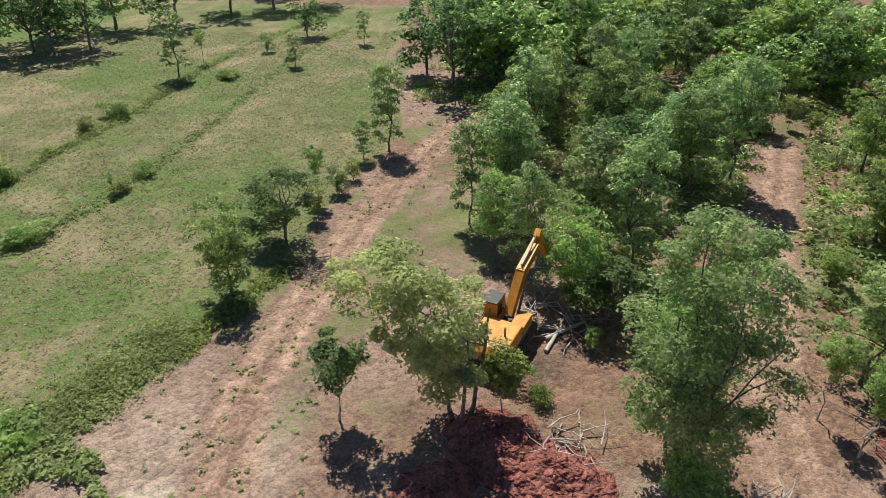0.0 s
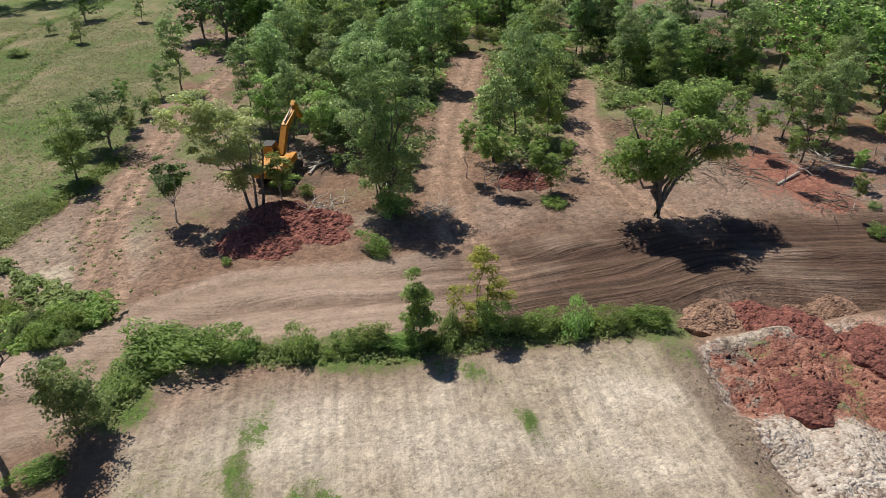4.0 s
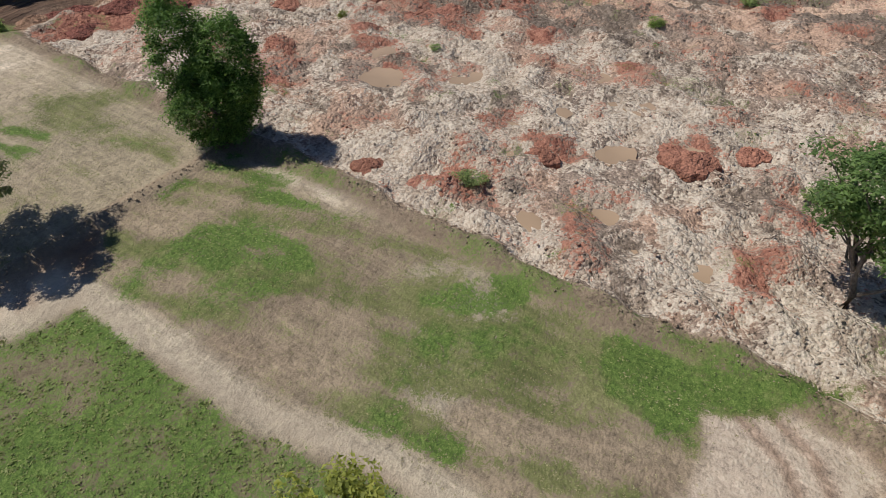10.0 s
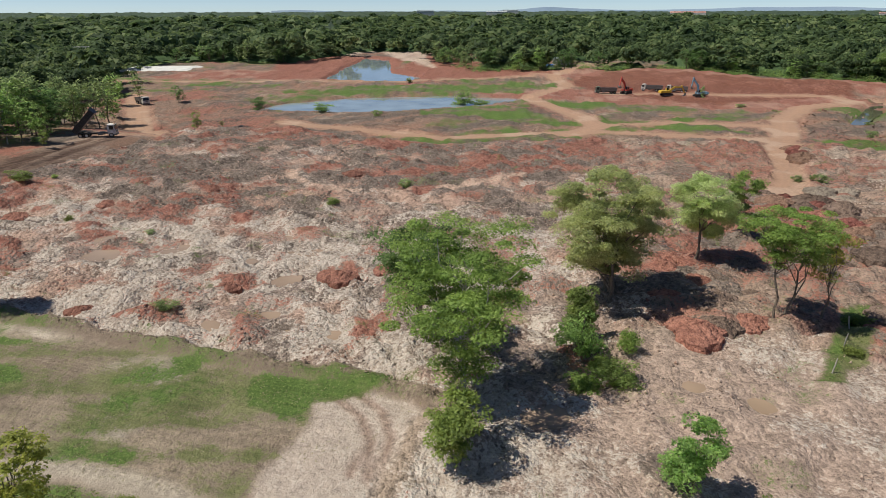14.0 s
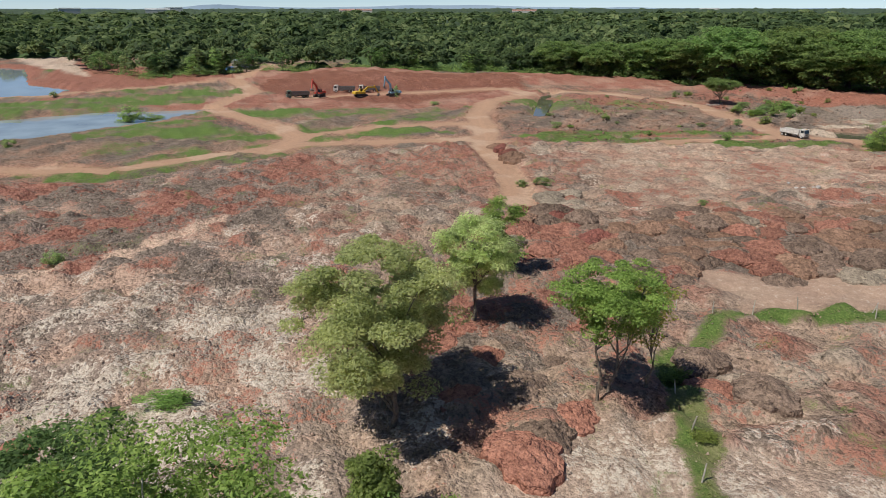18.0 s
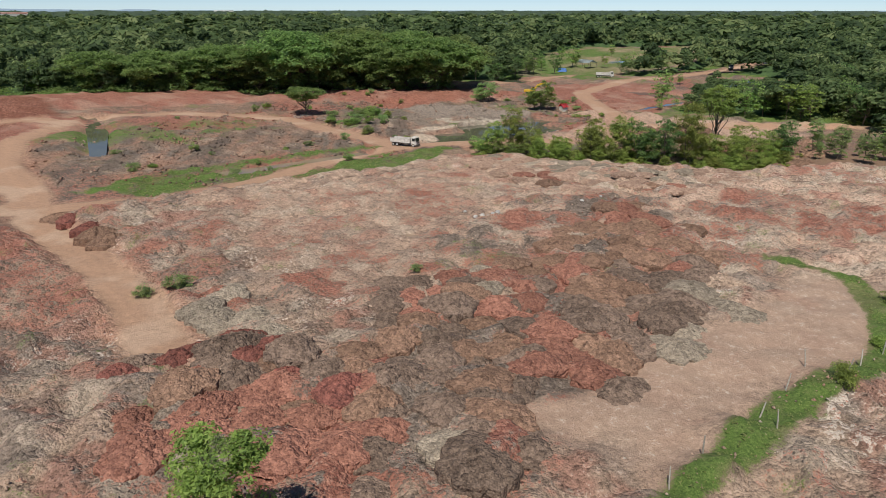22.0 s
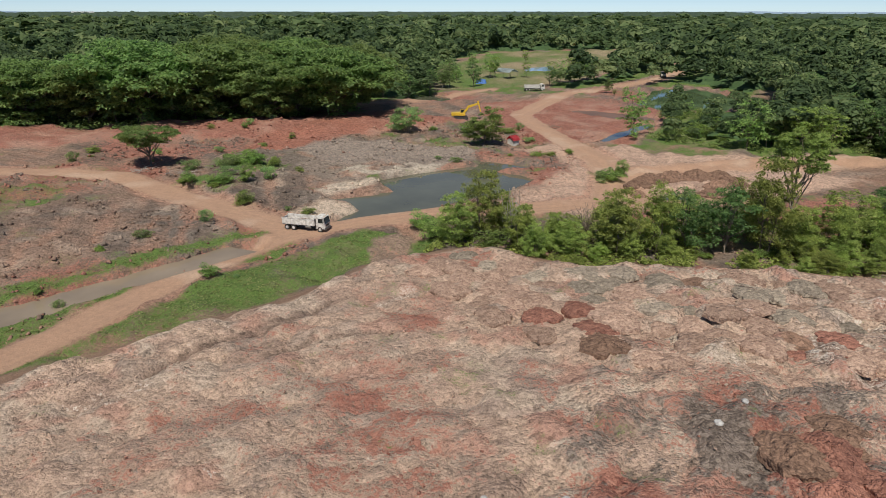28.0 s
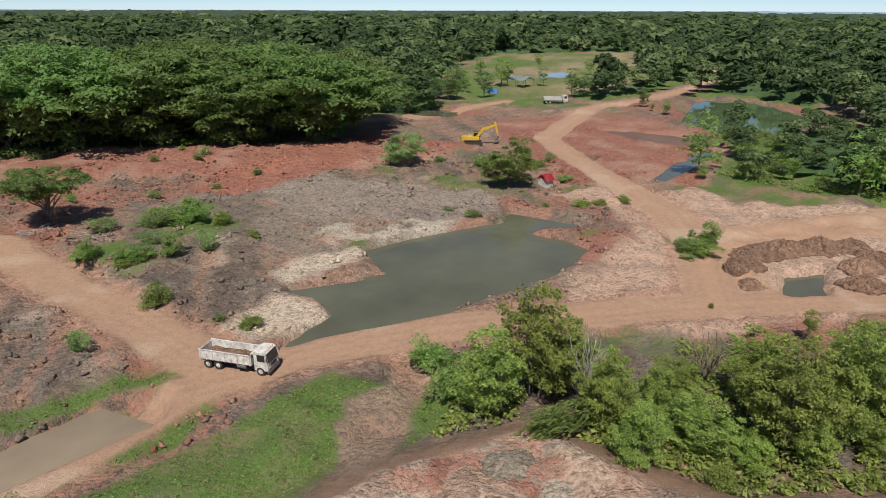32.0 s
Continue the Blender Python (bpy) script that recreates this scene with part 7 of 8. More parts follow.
    rad = tall * (0.4 + 0.9 * rg.random(len(x)) ** 2)
    v, f = leaves(rg, np.stack([x, y, z + rad * 0.15], -1), rad * 1.5, per, size, 0.0, 0.28)
    ob = raw("weed_tufts", v, f, leaf)
    return tagged(ob, "low green weeds and grass tufts", "weeds", "", "stuff")


def undergrowth(count, box, seed, keep, leaf, tall, per=16):
    """Leafy scrub between the trunks."""
    rg = np.random.default_rng(seed)
    x, y = rg.uniform(box[0], box[1], count), rg.uniform(box[2], box[3], count)
    ok = keep(x, y) & (vnoise(x, y, 6, seed) > 0.42)
    x, y = x[ok], y[ok]
    z = np.array([ground_z(a, b) for a, b in zip(x, y)])
    rad = tall * (0.4 + 0.9 * rg.random(len(x)) ** 2)
    v, f = leaves(rg, np.stack([x, y, z + rad * 0.5], -1), rad, per, 0.24 + 0.12 * tall)
    return tagged(raw("undergrowth", v, f, leaf), "leafy green undergrowth below the trees", "undergrowth", "", "stuff")


def in_woods(x, y):
    free = (y > 47 - x * 0.9) & ((x < 33) | (y > 36)) & ((x > 4) | (y > 60))
    for t_ in (TRACK_L, TRACK_M, TRACK_3):
        free &= seg_dist(x, y, t_)[0] > 2.6
    return free


def below_bank(x, y):
    return (inside(x, y, CLAY) < -3) & (road_near(x, y) > 1.5) & (inside(x, y, POND_MUD) < -3) & (y > -262 + (x - 40) * 0.2)


def on_bush_bank(x, y):
    return inside(x, y, BUSH_BANK) > -0.8


def creeper(line_, half, count, seed, tall, leaf, per=22, size=0.16):
    """Low leafy growth crowded along a line."""
    rg = np.random.default_rng(seed)
    pts = np.array(line_, float)
    at = rg.uniform(0, len(pts) - 1.001, count)
    k, u = at.astype(int), (at % 1)[:, None]
    p_ = pts[k] * (1 - u) + pts[k + 1] * u + rg.normal(size=(count, 2)) * half * 0.5
    ok = vnoise(p_[:, 0], p_[:, 1], 2.4, seed) > 0.25
    p_ = p_[ok]
    rad = tall * (0.5 + 0.9 * rg.random(len(p_)) ** 2)
    z = np.array([ground_z(a, b) for a, b in p_]) + rad * 0.35
    v, f = leaves(rg, np.column_stack([p_, z]), rad, per, size)
    return tagged(raw("creeper_bank", v, f, leaf), "low bank of leafy green creepers and weeds", "creepers", "", "stuff")


undergrowth(3000, (-34, -8, 9, 30), 441, on_bush_bank, L_MID, 0.8, 30)
undergrowth(3600, (-34, -8, 9, 30), 442, on_bush_bank, L_WEED, 0.55, 26)
creeper(HEDGE_A, 1.7, 1500, 431, 0.5, L_WEED)
creeper(HEDGE_A, 1.3, 600, 432, 0.55, L_BRIGHT)
creeper(HEDGE_A2, 0.9, 420, 433, 0.4, L_BRIGHT)
creeper(HEDGE_B, 0.9, 800, 434, 0.34, L_WEED)
creeper(HEDGE_B, 0.8, 160, 435, 0.45, L_MID)
creeper(ROW_1, 1.1, 800, 436, 0.38, L_WEED, 14)
creeper(ROW_1, 0.7, 260, 437, 0.6, L_BRIGHT, 18, 0.2)
creeper(ROW_2, 1.0, 520, 438, 0.28, L_WEED, 14)
creeper(TRACK_L, 5.0, 260, 439, 0.22, L_WEED, 12)
tufts(30000, (-32, 26, -96, 8), 401, 0.38, 0.08, L_WEED, 7, 0.085)
tufts(9000, (14, 60, -190, -90), 402, 0.3, 0.18, L_WEED)
tufts(24000, (95, 160, -310, -170), 403, 0.3, 0.24, L_WEED, 9, 0.2)
def in_fields(x, y):
    return (np.maximum(inside(x, y, FIELD_SAND), inside(x, y, FIELD_GREEN)) > 0.3) & (vnoise(x, y, 1.7, 421) > 0.40) & ((y < -14) | (vnoise(x, y, 1.1, 422) > 0.72))


def on_meadow(x, y):
    return inside(x, y, MEADOW) > 0.5


def rough_ground(x, y):
    return inside(x, y, FIELD_ROUGH) > 0.3


tufts(20000, (-9, 24, -86, 5), 404, -0.35, 0.08, L_STRAW, 6, 0.07, in_fields)
tufts(13000, (-62, -4, 22, 110), 406, 0.05, 0.16, L_WEED, 6, 0.14, on_meadow, True)
tufts(22000, (-62, -4, 22, 110), 407, 0.0, 0.14, L_STRAW, 7, 0.14, on_meadow, True)
tufts(10000, (-40, 0, -90, -38), 405, 0.1, 0.17, L_WEED, 8, 0.15, rough_ground)


def wood_edge(x, y):
    out = -inside(x, y, OPEN_EAST)
    return (out > 1) & (out < 15) & (road_near(x, y) > 2.5) & (inside(x, y, CLEARING) < -3) & (inside(x, y, POND_GREEN) < -3)


undergrowth(22000, (165, 362, -346, -40), 414, wood_edge, L_MID, 2.5, 18)
def under_eaves(x, y):
    out = -inside(x, y, OPEN_EAST)
    return (out > -9) & (out < 5) & (road_near(x, y) > 2.0)


undergrowth(9000, (165, 362, -346, -40), 416, under_eaves, L_RAIN, 3.0, 20)
undergrowth(5000, (8, 110, -420, -316), 415, wood_edge, L_MID, 2.0, 20)
undergrowth(9000, (-4, 64, 22, 120), 411, in_woods, L_MID, 0.9)
undergrowth(2600, (-4, 64, 22, 70), 412, in_woods, L_GREY, 1.3, 30)
undergrowth(3000, (40, 104, -262, -230), 413, below_bank, L_THICKET, 1.0, 24)

# ---------------------------------------------------------------- dumped heaps
HEAP_MATS = {
    "dark": lumpy("dark_clay", (0.080, 0.055, 0.044), (0.29, 0.205, 0.160)),
    "red": lumpy("red_clay", (0.15, 0.064, 0.049), (0.42, 0.200, 0.145)),
    "brown": lumpy("brown_clay", (0.12, 0.072, 0.052), (0.36, 0.220, 0.155)),
    "grey": lumpy("grey_clay", (0.15, 0.120, 0.095), (0.42, 0.345, 0.27)),
    "pink": lumpy("pink_clay", (0.21, 0.128, 0.096), (0.50, 0.345, 0.262)),
    "maroon": lumpy("maroon_clay", (0.09, 0.036, 0.032), (0.32, 0.125, 0.098)),
}
HEAP_WORDS = {"pink": "low spread load of pinkish broken clay", "dark": "dumped heap of dark grey-brown clay", "red": "dumped heap of lumpy orange-red clay", "brown": "dumped heap of brown earth",
              "grey": "dumped heap of pale grey clay", "maroon": "heap of broken maroon-red clay lumps"}


def heap_mesh(seed, tall):
    """A lumpy mound of unit radius."""
    rg = np.random.default_rng(seed)
    rings, segs = 18, 44
    ph = rg.uniform(0, 6.28, 4)
    cx, cy = rg.uniform(-1.1, 1.1, 150), rg.uniform(-1.1, 1.1, 150)
    size, rise = rg.uniform(0.05, 0.16, 150), rg.uniform(0.02, 0.085, 150)
    verts = []
    for i in range(rings + 1):
        for k in range(segs):
            a = 6.2832 * (k + 0.5 * (i % 2)) / segs
            edge = 1.08 + 0.12 * math.sin(2 * a + ph[0]) + 0.10 * math.sin(3 * a + ph[1]) + 0.06 * math.sin(7 * a + ph[2]) + 0.05 * math.sin(13 * a + ph[3])
            r = i / rings * edge
            x, y = r * math.cos(a), r * math.sin(a)
            d = np.hypot(x - cx, y - cy) / size
            lump = float(np.max(np.where(d < 1, np.sqrt(np.clip(1 - d * d, 0, 1)), 0) * rise))
            h = tall * 1.15 * (0.5 + 0.5 * math.cos(math.pi * i / rings)) ** 0.8 + lump * (1 - 0.6 * i / rings) + rg.normal() * 0.012
            verts.append((x, y, h if i < rings else -0.35))
    bm = bmesh.new()
    vs = [bm.verts.new(v) for v in verts]
    for i in range(1, rings):
        for k in range(segs):
            a, b = i * segs + k, i * segs + (k + 1) % segs
            bm.faces.new((vs[a], vs[a + segs], vs[b + segs], vs[b]))
    bm.faces.new(vs[segs:2 * segs])
    for v in vs[:segs]:
        bm.verts.remove(v)
    return bm


HEAPS = {}


def heap(colour, x, y, r, tall=0.30, sx=1.0, turn=None):
    variant = int(abs(x * 3.1 + y * 7.7)) % 3
    key = (colour, variant)
    m = pose(x, y, ground_z(x, y) - 0.02, 0, 0, (x * 53 + y * 17) % 360 if turn is None else turn) @ Matrix.Diagonal((r * sx, r, r * tall / 0.3, 1))
    if key not in HEAPS:
        HEAPS[key] = part("soil_mound", heap_mesh(300 + variant, 0.30), HEAP_MATS[colour])
        tagged(HEAPS[key], HEAP_WORDS[colour], "soil mound", "dumped soil mounds")
        ob = HEAPS[key]
    else:
        ob = HEAPS[key].copy()
        scene.collection.objects.link(ob)
    ob.matrix_basis = m
    return ob


for x, y in ((71.6, -154.9), (67.6, -149.2), (64.2, -146.4), (62.1, -157.1), (55.9, -155.8), (58.4, -149.1), (56.5, -161.2), (51.6, -158.6), (50.0, -145.6), (57.1, -137.7), (61.7, -134.4), (48.7, -156.3),
             (62.9, -134.6), (54.0, -129.2), (51.0, -125.4), (48.7, -122.6), (45.4, -126.2), (55.3, -133.5), (50.5, -145.1), (32.7, -113.3), (29.5, -108.8), (24.1, -107.7), (42.4, -115.2), (29.8, -125.0), (23.4, -125.3)):
    heap("dark", x, y, rng.uniform(1.9, 2.6), rng.uniform(0.2, 0.3))
heap("dark", 41.9, -145.6, 2.1, 0.3)
for x, y in ((63.8, -154.6), (61.3, -160.1), (62.5, -149.0), (58.8, -153.6), (66.1, -151.4), (50.6, -155.1), (45.9, -149.1), (44.5, -146.6), (57.8, -135.4), (50.5, -151.7), (65.2, -158.6), (64.9, -129.9), (58.0, -126.2),
             (59.7, -130.2), (25.7, -110.9), (22.3, -105.6), (35.2, -108.7), (25.1, -123.0), (39, -106), (46, -119), (30, -104.5)):
    heap("red", x, y, rng.uniform(1.8, 2.5), rng.uniform(0.2, 0.3))
for x, y in ((57.5, -170.8), (49.3, -161.9), (46.6, -164.7), (51.5, -164.4), (53.3, -148.8), (55.3, -144.2), (50.9, -139.6), (60.1, -194.9), (53.3, -189.1), (46.7, -188.9), (48.6, -175.8), (55.6, -183.4),
             (60.9, -181.5), (61.6, -165.3), (48.3, -136.4), (54, -167), (60, -175), (52, -178), (57, -199), (48, -182), (42, -180)):
    heap("brown", x, y, rng.uniform(2.0, 2.9), rng.uniform(0.18, 0.26))
for x, y in ((40.4, -158.5), (37.1, -165.2), (40.0, -154.2), (79.6, -137.6), (76.0, -139.4), (82.4, -138.4), (73.0, -138.2), (48.5, -132.4), (42, -168), (84, -143)):
    heap("grey", x, y, rng.uniform(2.2, 3.0), rng.uniform(0.15, 0.24))
for x, y, r in ((77.1, -126.0, 1.9), (76.6, -129.0, 2.0), (75.9, -132.2, 2.2), (73.4, -135.2, 2.2), (70.0, -136.4, 2.0), (136.5, -152.7, 2.6), (131, -151.6, 2.2), (118, -148.5, 2.6), (114, -147.8, 2.6), (123, -150, 2.2)):
    heap("maroon" if r < 2.3 else "brown", x, y, r, 0.32)
for x, y, r, t_ in ((-0.6, 19.2, 2.2, 0.34), (2.4, 22.6, 2.5, 0.36), (5.0, 20.6, 2.4, 0.34), (1.4, 17.9, 2.0, 0.26), (5.2, 18.6, 1.9, 0.28), (23.6, 22.3, 2.2, 0.34), (31, -2.2, 2.2, 0.24), (34.5, -5.6, 2.4, 0.22), (28, -7, 2.0, 0.2), (41, -7, 2.4, 0.22), (47, -9, 2.4, 0.2), (38, -10, 2.0, 0.2), (30, 0.6, 2.2, 0.22)):
    heap("maroon", x, y, r, t_)
for x, y, r in ((18.0, -50.3, 1.25), (25.5, -61.0, 1.3), (29.8, -71.2, 1.9), (31.6, -69.4, 1.4), (34, -75, 1.5), (79, -59.3, 1.9), (52, -30, 1.6), (44, -22, 1.7), (64, -40, 1.9)):
    heap("red", x, y, r, 0.26)
for x, y, r in ((81.0, -278.2, 2.6), (79.6, -284.0, 3.0), (75.6, -287.8, 3.2), (71.2, -290.6, 3.4), (66.8, -292.4, 3.2), (64.2, -288.0, 3.2), (66.6, -283.0, 3.0), (67.4, -277.6, 2.6), (80.2, -272.8, 2.0)):
    heap("brown", x, y, r, 0.42)
for x, y, r in ((27.5, 1.2, 2.2), (30.2, 0.2, 2.0), (33.4, -0.4, 2.2), (36, -0.2, 1.9)):
    heap("brown", x, y, r, 0.24)
for x, y, r in ((43, -249, 2.8), (38.6, -252, 2.6), (41.4, -257, 3.2), (37.0, -262, 3.0), (42.0, -266, 3.0), (38.4, -271, 3.2), (43.6, -275, 3.0), (40, -281, 3.0)):
    heap("brown", x, y, r, 0.36)


for x, y, r, c_ in ((77.4, -127.6, 2.3, "dark"), (75.2, -130.2, 2.4, "maroon"), (73.2, -132.8, 2.4, "dark"), (70.4, -133.4, 2.3, "maroon"), (67.2, -135.6, 2.4, "dark"), (65.4, -133.2, 2.2, "maroon"), (62.4, -135.4, 2.4, "dark"), (60.0, -133.6, 2.3, "maroon"), (57.6, -136.2, 2.3, "dark"), (72.0, -129.6, 2.3, "red"), (68.4, -130.6, 2.3, "dark")):
    heap(c_, x, y, r, 0.38)


def spread_rows():
    """Low loads side by side over the far end of the clay."""
    laid, spots = random.Random(57), []
    for attempt in range(1600):
        if len(spots) >= 95:
            break
        x, y = laid.uniform(44, 114), laid.uniform(-234, -192)
        if float(inside(piece(x), piece(y), SPREAD_AREA)[0]) < 1.5 or any(math.hypot(x - a, y - b) < 3.0 for a, b in spots):
            continue
        spots.append((x, y))
    for x, y in spots:
        drift = float(fbm(piece(x), piece(y), 9, 2, 163)[0]) + laid.uniform(-0.2, 0.2)
        heap("grey" if drift < 0.30 else "pink" if drift < 0.64 else "red" if drift < 0.76 else "brown", x, y, laid.uniform(1.7, 2.5), laid.uniform(0.13, 0.22))


spread_rows()


def dump_rows():
    """Lorry loads tipped one beside another on the clay."""
    laid, spots = random.Random(91), []
    for attempt in range(2400):
        if len(spots) >= 100:
            break
        x, y = laid.uniform(24, 92), laid.uniform(-206, -100)
        if float(inside(piece(x), piece(y), DUMP_CORE)[0]) < 0.5 or float(inside(piece(x), piece(y), SAND_ROAD)[0]) > -1.5 or float(road_near(piece(x), piece(y))[0]) < 2.2:
            continue
        if any(math.hypot(x - a, y - b) < 2.5 for a, b in spots):
            continue
        spots.append((x, y))
    for x, y in spots:
        drift = float(fbm(piece(x), piece(y), 12, 2, 161)[0]) + laid.uniform(-0.12, 0.12)
        colour = "dark" if drift < 0.36 else "brown" if drift < 0.52 else "red" if drift < 0.72 else "grey"
        heap(colour, x, y, laid.uniform(1.9, 2.7), laid.uniform(0.22, 0.34))


dump_rows()

# ---------------------------------------------------------------- machines


def box(bm, x, y, z, sx, sy, sz, taper=1.0, bevel=0.0):
    """A block centred at x, y, standing on z; taper narrows its top."""
    vs = []
    for k, zz in enumerate((0, sz)):
        f = taper if k else 1.0
        for ux, uy in ((-1, -1), (1, -1), (1, 1), (-1, 1)):
            vs.append(bm.verts.new((x + ux * sx / 2 * f, y + uy * sy / 2 * f, z + zz)))
    fs = [bm.faces.new([vs[i] for i in q]) for q in ((3, 2, 1, 0), (4, 5, 6, 7), (0, 1, 5, 4), (1, 2, 6, 5), (2, 3, 7, 6), (3, 0, 4, 7))]
    if bevel:
        edges = list({e for f in fs for e in f.edges})
        bmesh.ops.bevel(bm, geom=edges, offset=bevel, segments=2, affect='EDGES', profile=0.5)
    return bm


def profile(bm, pts, y0, y1):
    """A solid from an outline in x and z, from y0 to y1."""
    a = [bm.verts.new((x, y0, z)) for x, z in pts]
    b = [bm.verts.new((x, y1, z)) for x, z in pts]
    bm.faces.new(a)
    bm.faces.new(b[::-1])
    n = len(pts)
    for i in range(n):
        bm.faces.new((a[i], b[i], b[(i + 1) % n], a[(i + 1) % n]))
    bmesh.ops.recalc_face_normals(bm, faces=bm.faces)
    return bm


def rod(bm, p0, p1, r, sides=12, r1=None):
    p0, p1 = Vector(p0), Vector(p1)
    q = (p1 - p0).to_track_quat('Z', 'Y')
    ring = []
    for p_, rr in ((p0, r), (p1, r if r1 is None else r1)):
        ring.append([bm.verts.new(p_ + q @ Vector((math.cos(6.2832 * k / sides) * rr, math.sin(6.2832 * k / sides) * rr, 0))) for k in range(sides)])
    bm.faces.new(ring[0][::-1])
    bm.faces.new(ring[1])
    for k in range(sides):
        bm.faces.new((ring[0][k], ring[0][(k + 1) % sides], ring[1][(k + 1) % sides], ring[1][k]))
    return bm


def made(fn, *args, **kw):
    return fn(bmesh.new(), *args, **kw)


RUBBER = surface("rubber", (0.018, 0.017, 0.016), (0.07, 0.060, 0.052), 5, 0.9, 0.4)
STEEL = surface("worn_steel", (0.10, 0.095, 0.09), (0.27, 0.25, 0.235), 4, 0.55, 0.3, 0.6)
BLACK = surface("black_paint", (0.012, 0.012, 0.013), (0.045, 0.042, 0.040), 5, 0.5, 0.2)
GLASS = surface("dark_glass", (0.012, 0.016, 0.018), (0.022, 0.028, 0.030), 2, 0.06, 0.0)
WHITE = surface("dusty_white_paint", (0.42, 0.385, 0.35), (0.74, 0.71, 0.67), 2.2, 0.6, 0.15)
ORANGE = surface("orange_paint", (0.42, 0.155, 0.012), (0.62, 0.27, 0.025), 2.5, 0.5, 0.15)
YELLOW = surface("yellow_paint", (0.50, 0.30, 0.020), (0.72, 0.47, 0.045), 2.5, 0.5, 0.15)
RED_P = surface("red_paint", (0.38, 0.035, 0.025), (0.58, 0.085, 0.055), 2.5, 0.5, 0.15)
BLUE_P = surface("pale_blue_paint", (0.16, 0.30, 0.40), (0.30, 0.48, 0.58), 2.5, 0.5, 0.15)
GREEN_P = surface("dull_green_paint", (0.06, 0.10, 0.075), (0.13, 0.18, 0.14), 2.5, 0.6, 0.15)
LAMP = surface("lamp_glass", (0.55, 0.52, 0.46), (0.75, 0.72, 0.66), 3, 0.15, 0.0)


def dump_truck(label, cab_mat, bed_mat, load=True, tipped=False):
    """A three-axle tipper with its front along +x, standing on z = 0."""
    root = new("dump_truck")
    part("chassis", made(box, -0.2, 0, 0.72, 7.6, 0.95, 0.28, 1, 0.03), BLACK, root)
    cab_pts = [(2.55, 0.62), (4.22, 0.62), (4.30, 1.45), (4.02, 2.72), (3.80, 2.86), (2.55, 2.86)]
    cab = part("cab", made(profile, cab_pts, -1.16, 1.16), cab_mat, root, "boxy forward-control cab")
    bm = bmesh.new()
    profile(bm, [(4.275, 1.62), (4.315, 1.62), (4.07, 2.66), (4.03, 2.66)], -1.02, 1.02)
    part("windscreen", bm, GLASS, cab)
    for sy in (-1, 1):
        part("side_window", made(box, 3.42, sy * 1.165, 1.75, 0.95, 0.03, 0.82, 1, 0.01), GLASS, cab)
        part("headlight", made(box, 4.26, sy * 0.82, 0.92, 0.10, 0.34, 0.20, 1, 0.02), LAMP, cab)
        bm = bmesh.new()
        rod(bm, (4.1, sy * 1.17, 2.5), (4.25, sy * 1.42, 2.4), 0.02, 6)
        box(bm, 4.25, sy * 1.44, 1.95, 0.07, 0.16, 0.42, 1, 0.01)
        part("mirror", bm, BLACK, cab)
    bm = bmesh.new()
    for k in range(4):
        box(bm, 4.30, 0, 1.12 + 0.09 * k, 0.05, 1.2, 0.05)
    part("grille", bm, BLACK, cab)
    part("bumper", made(box, 4.28, 0, 0.42, 0.22, 2.36, 0.32, 1, 0.04), STEEL, root)
    bm = bmesh.new()
    for k in range(5):
        rod(bm, (3.85, -0.8 + 0.4 * k, 2.84), (3.85, -0.8 + 0.4 * k, 2.95), 0.06, 8, 0.04)
    part("roof_lamps", bm, ORANGE, root)
    # the tipping body: floor, sides, ribs, tailgate and the guard over the cab
    bed = new("bed")
    bed.parent = root
    pivot = Vector((-3.9, 0, 1.15))
    turn = Matrix.Translation(pivot) @ Matrix.Rotation(radians(-46 if tipped else 0), 4, 'Y') @ Matrix.Translation(-pivot)

    def bed_part(name, bm, mat):
        bmesh.ops.transform(bm, matrix=turn, verts=bm.verts)
        return part(name, bm, mat, bed)

    bed_part("floor_plate", made(box, -1.0, 0, 1.08, 6.5, 2.40, 0.12), STEEL)
    for sy in (-1, 1):
        side = bed_part("side_panel", made(box, -1.0, sy * 1.22, 1.14, 6.5, 0.06, 1.15, 1, 0.01), bed_mat)
        for k in range(9):
            bed_part("rib", made(box, -4.1 + 0.775 * k, sy * 1.275, 1.10, 0.10, 0.07, 1.22, 1, 0.01), bed_mat)
        bed_part("top_rail", made(box, -1.0, sy * 1.25, 2.27, 6.55, 0.14, 0.09, 1, 0.015), bed_mat)
    bed_part("front_wall", made(box, 2.22, 0, 1.14, 0.07, 2.44, 1.45, 1, 0.01), bed_mat)
    bed_part("tailgate", made(box, -4.25, 0, 1.14, 0.07, 2.44, 1.05, 1, 0.01), bed_mat)
    bed_part("cab_guard", made(box, 2.42, 0, 2.52, 0.62, 2.40, 0.06, 1, 0.01), bed_mat)
    if load:
        bm = bmesh.new()
        g = np.random.default_rng(9)
        grid = [[bm.verts.new((-4.1 + 6.2 * i / 14, -1.17 + 2.34 * k / 8, 1.45 + 0.5 * math.sin(math.pi * i / 14) * math.sin(math.pi * k / 8) + 0.09 * g.normal())) for k in range(9)] for i in range(15)]
        for i in range(14):
            for k in range(8):
                bm.faces.new((grid[i][k], grid[i + 1][k], grid[i + 1][k + 1], grid[i][k + 1]))
        bed_part("soil_load", bm, HEAP_MATS["brown"])
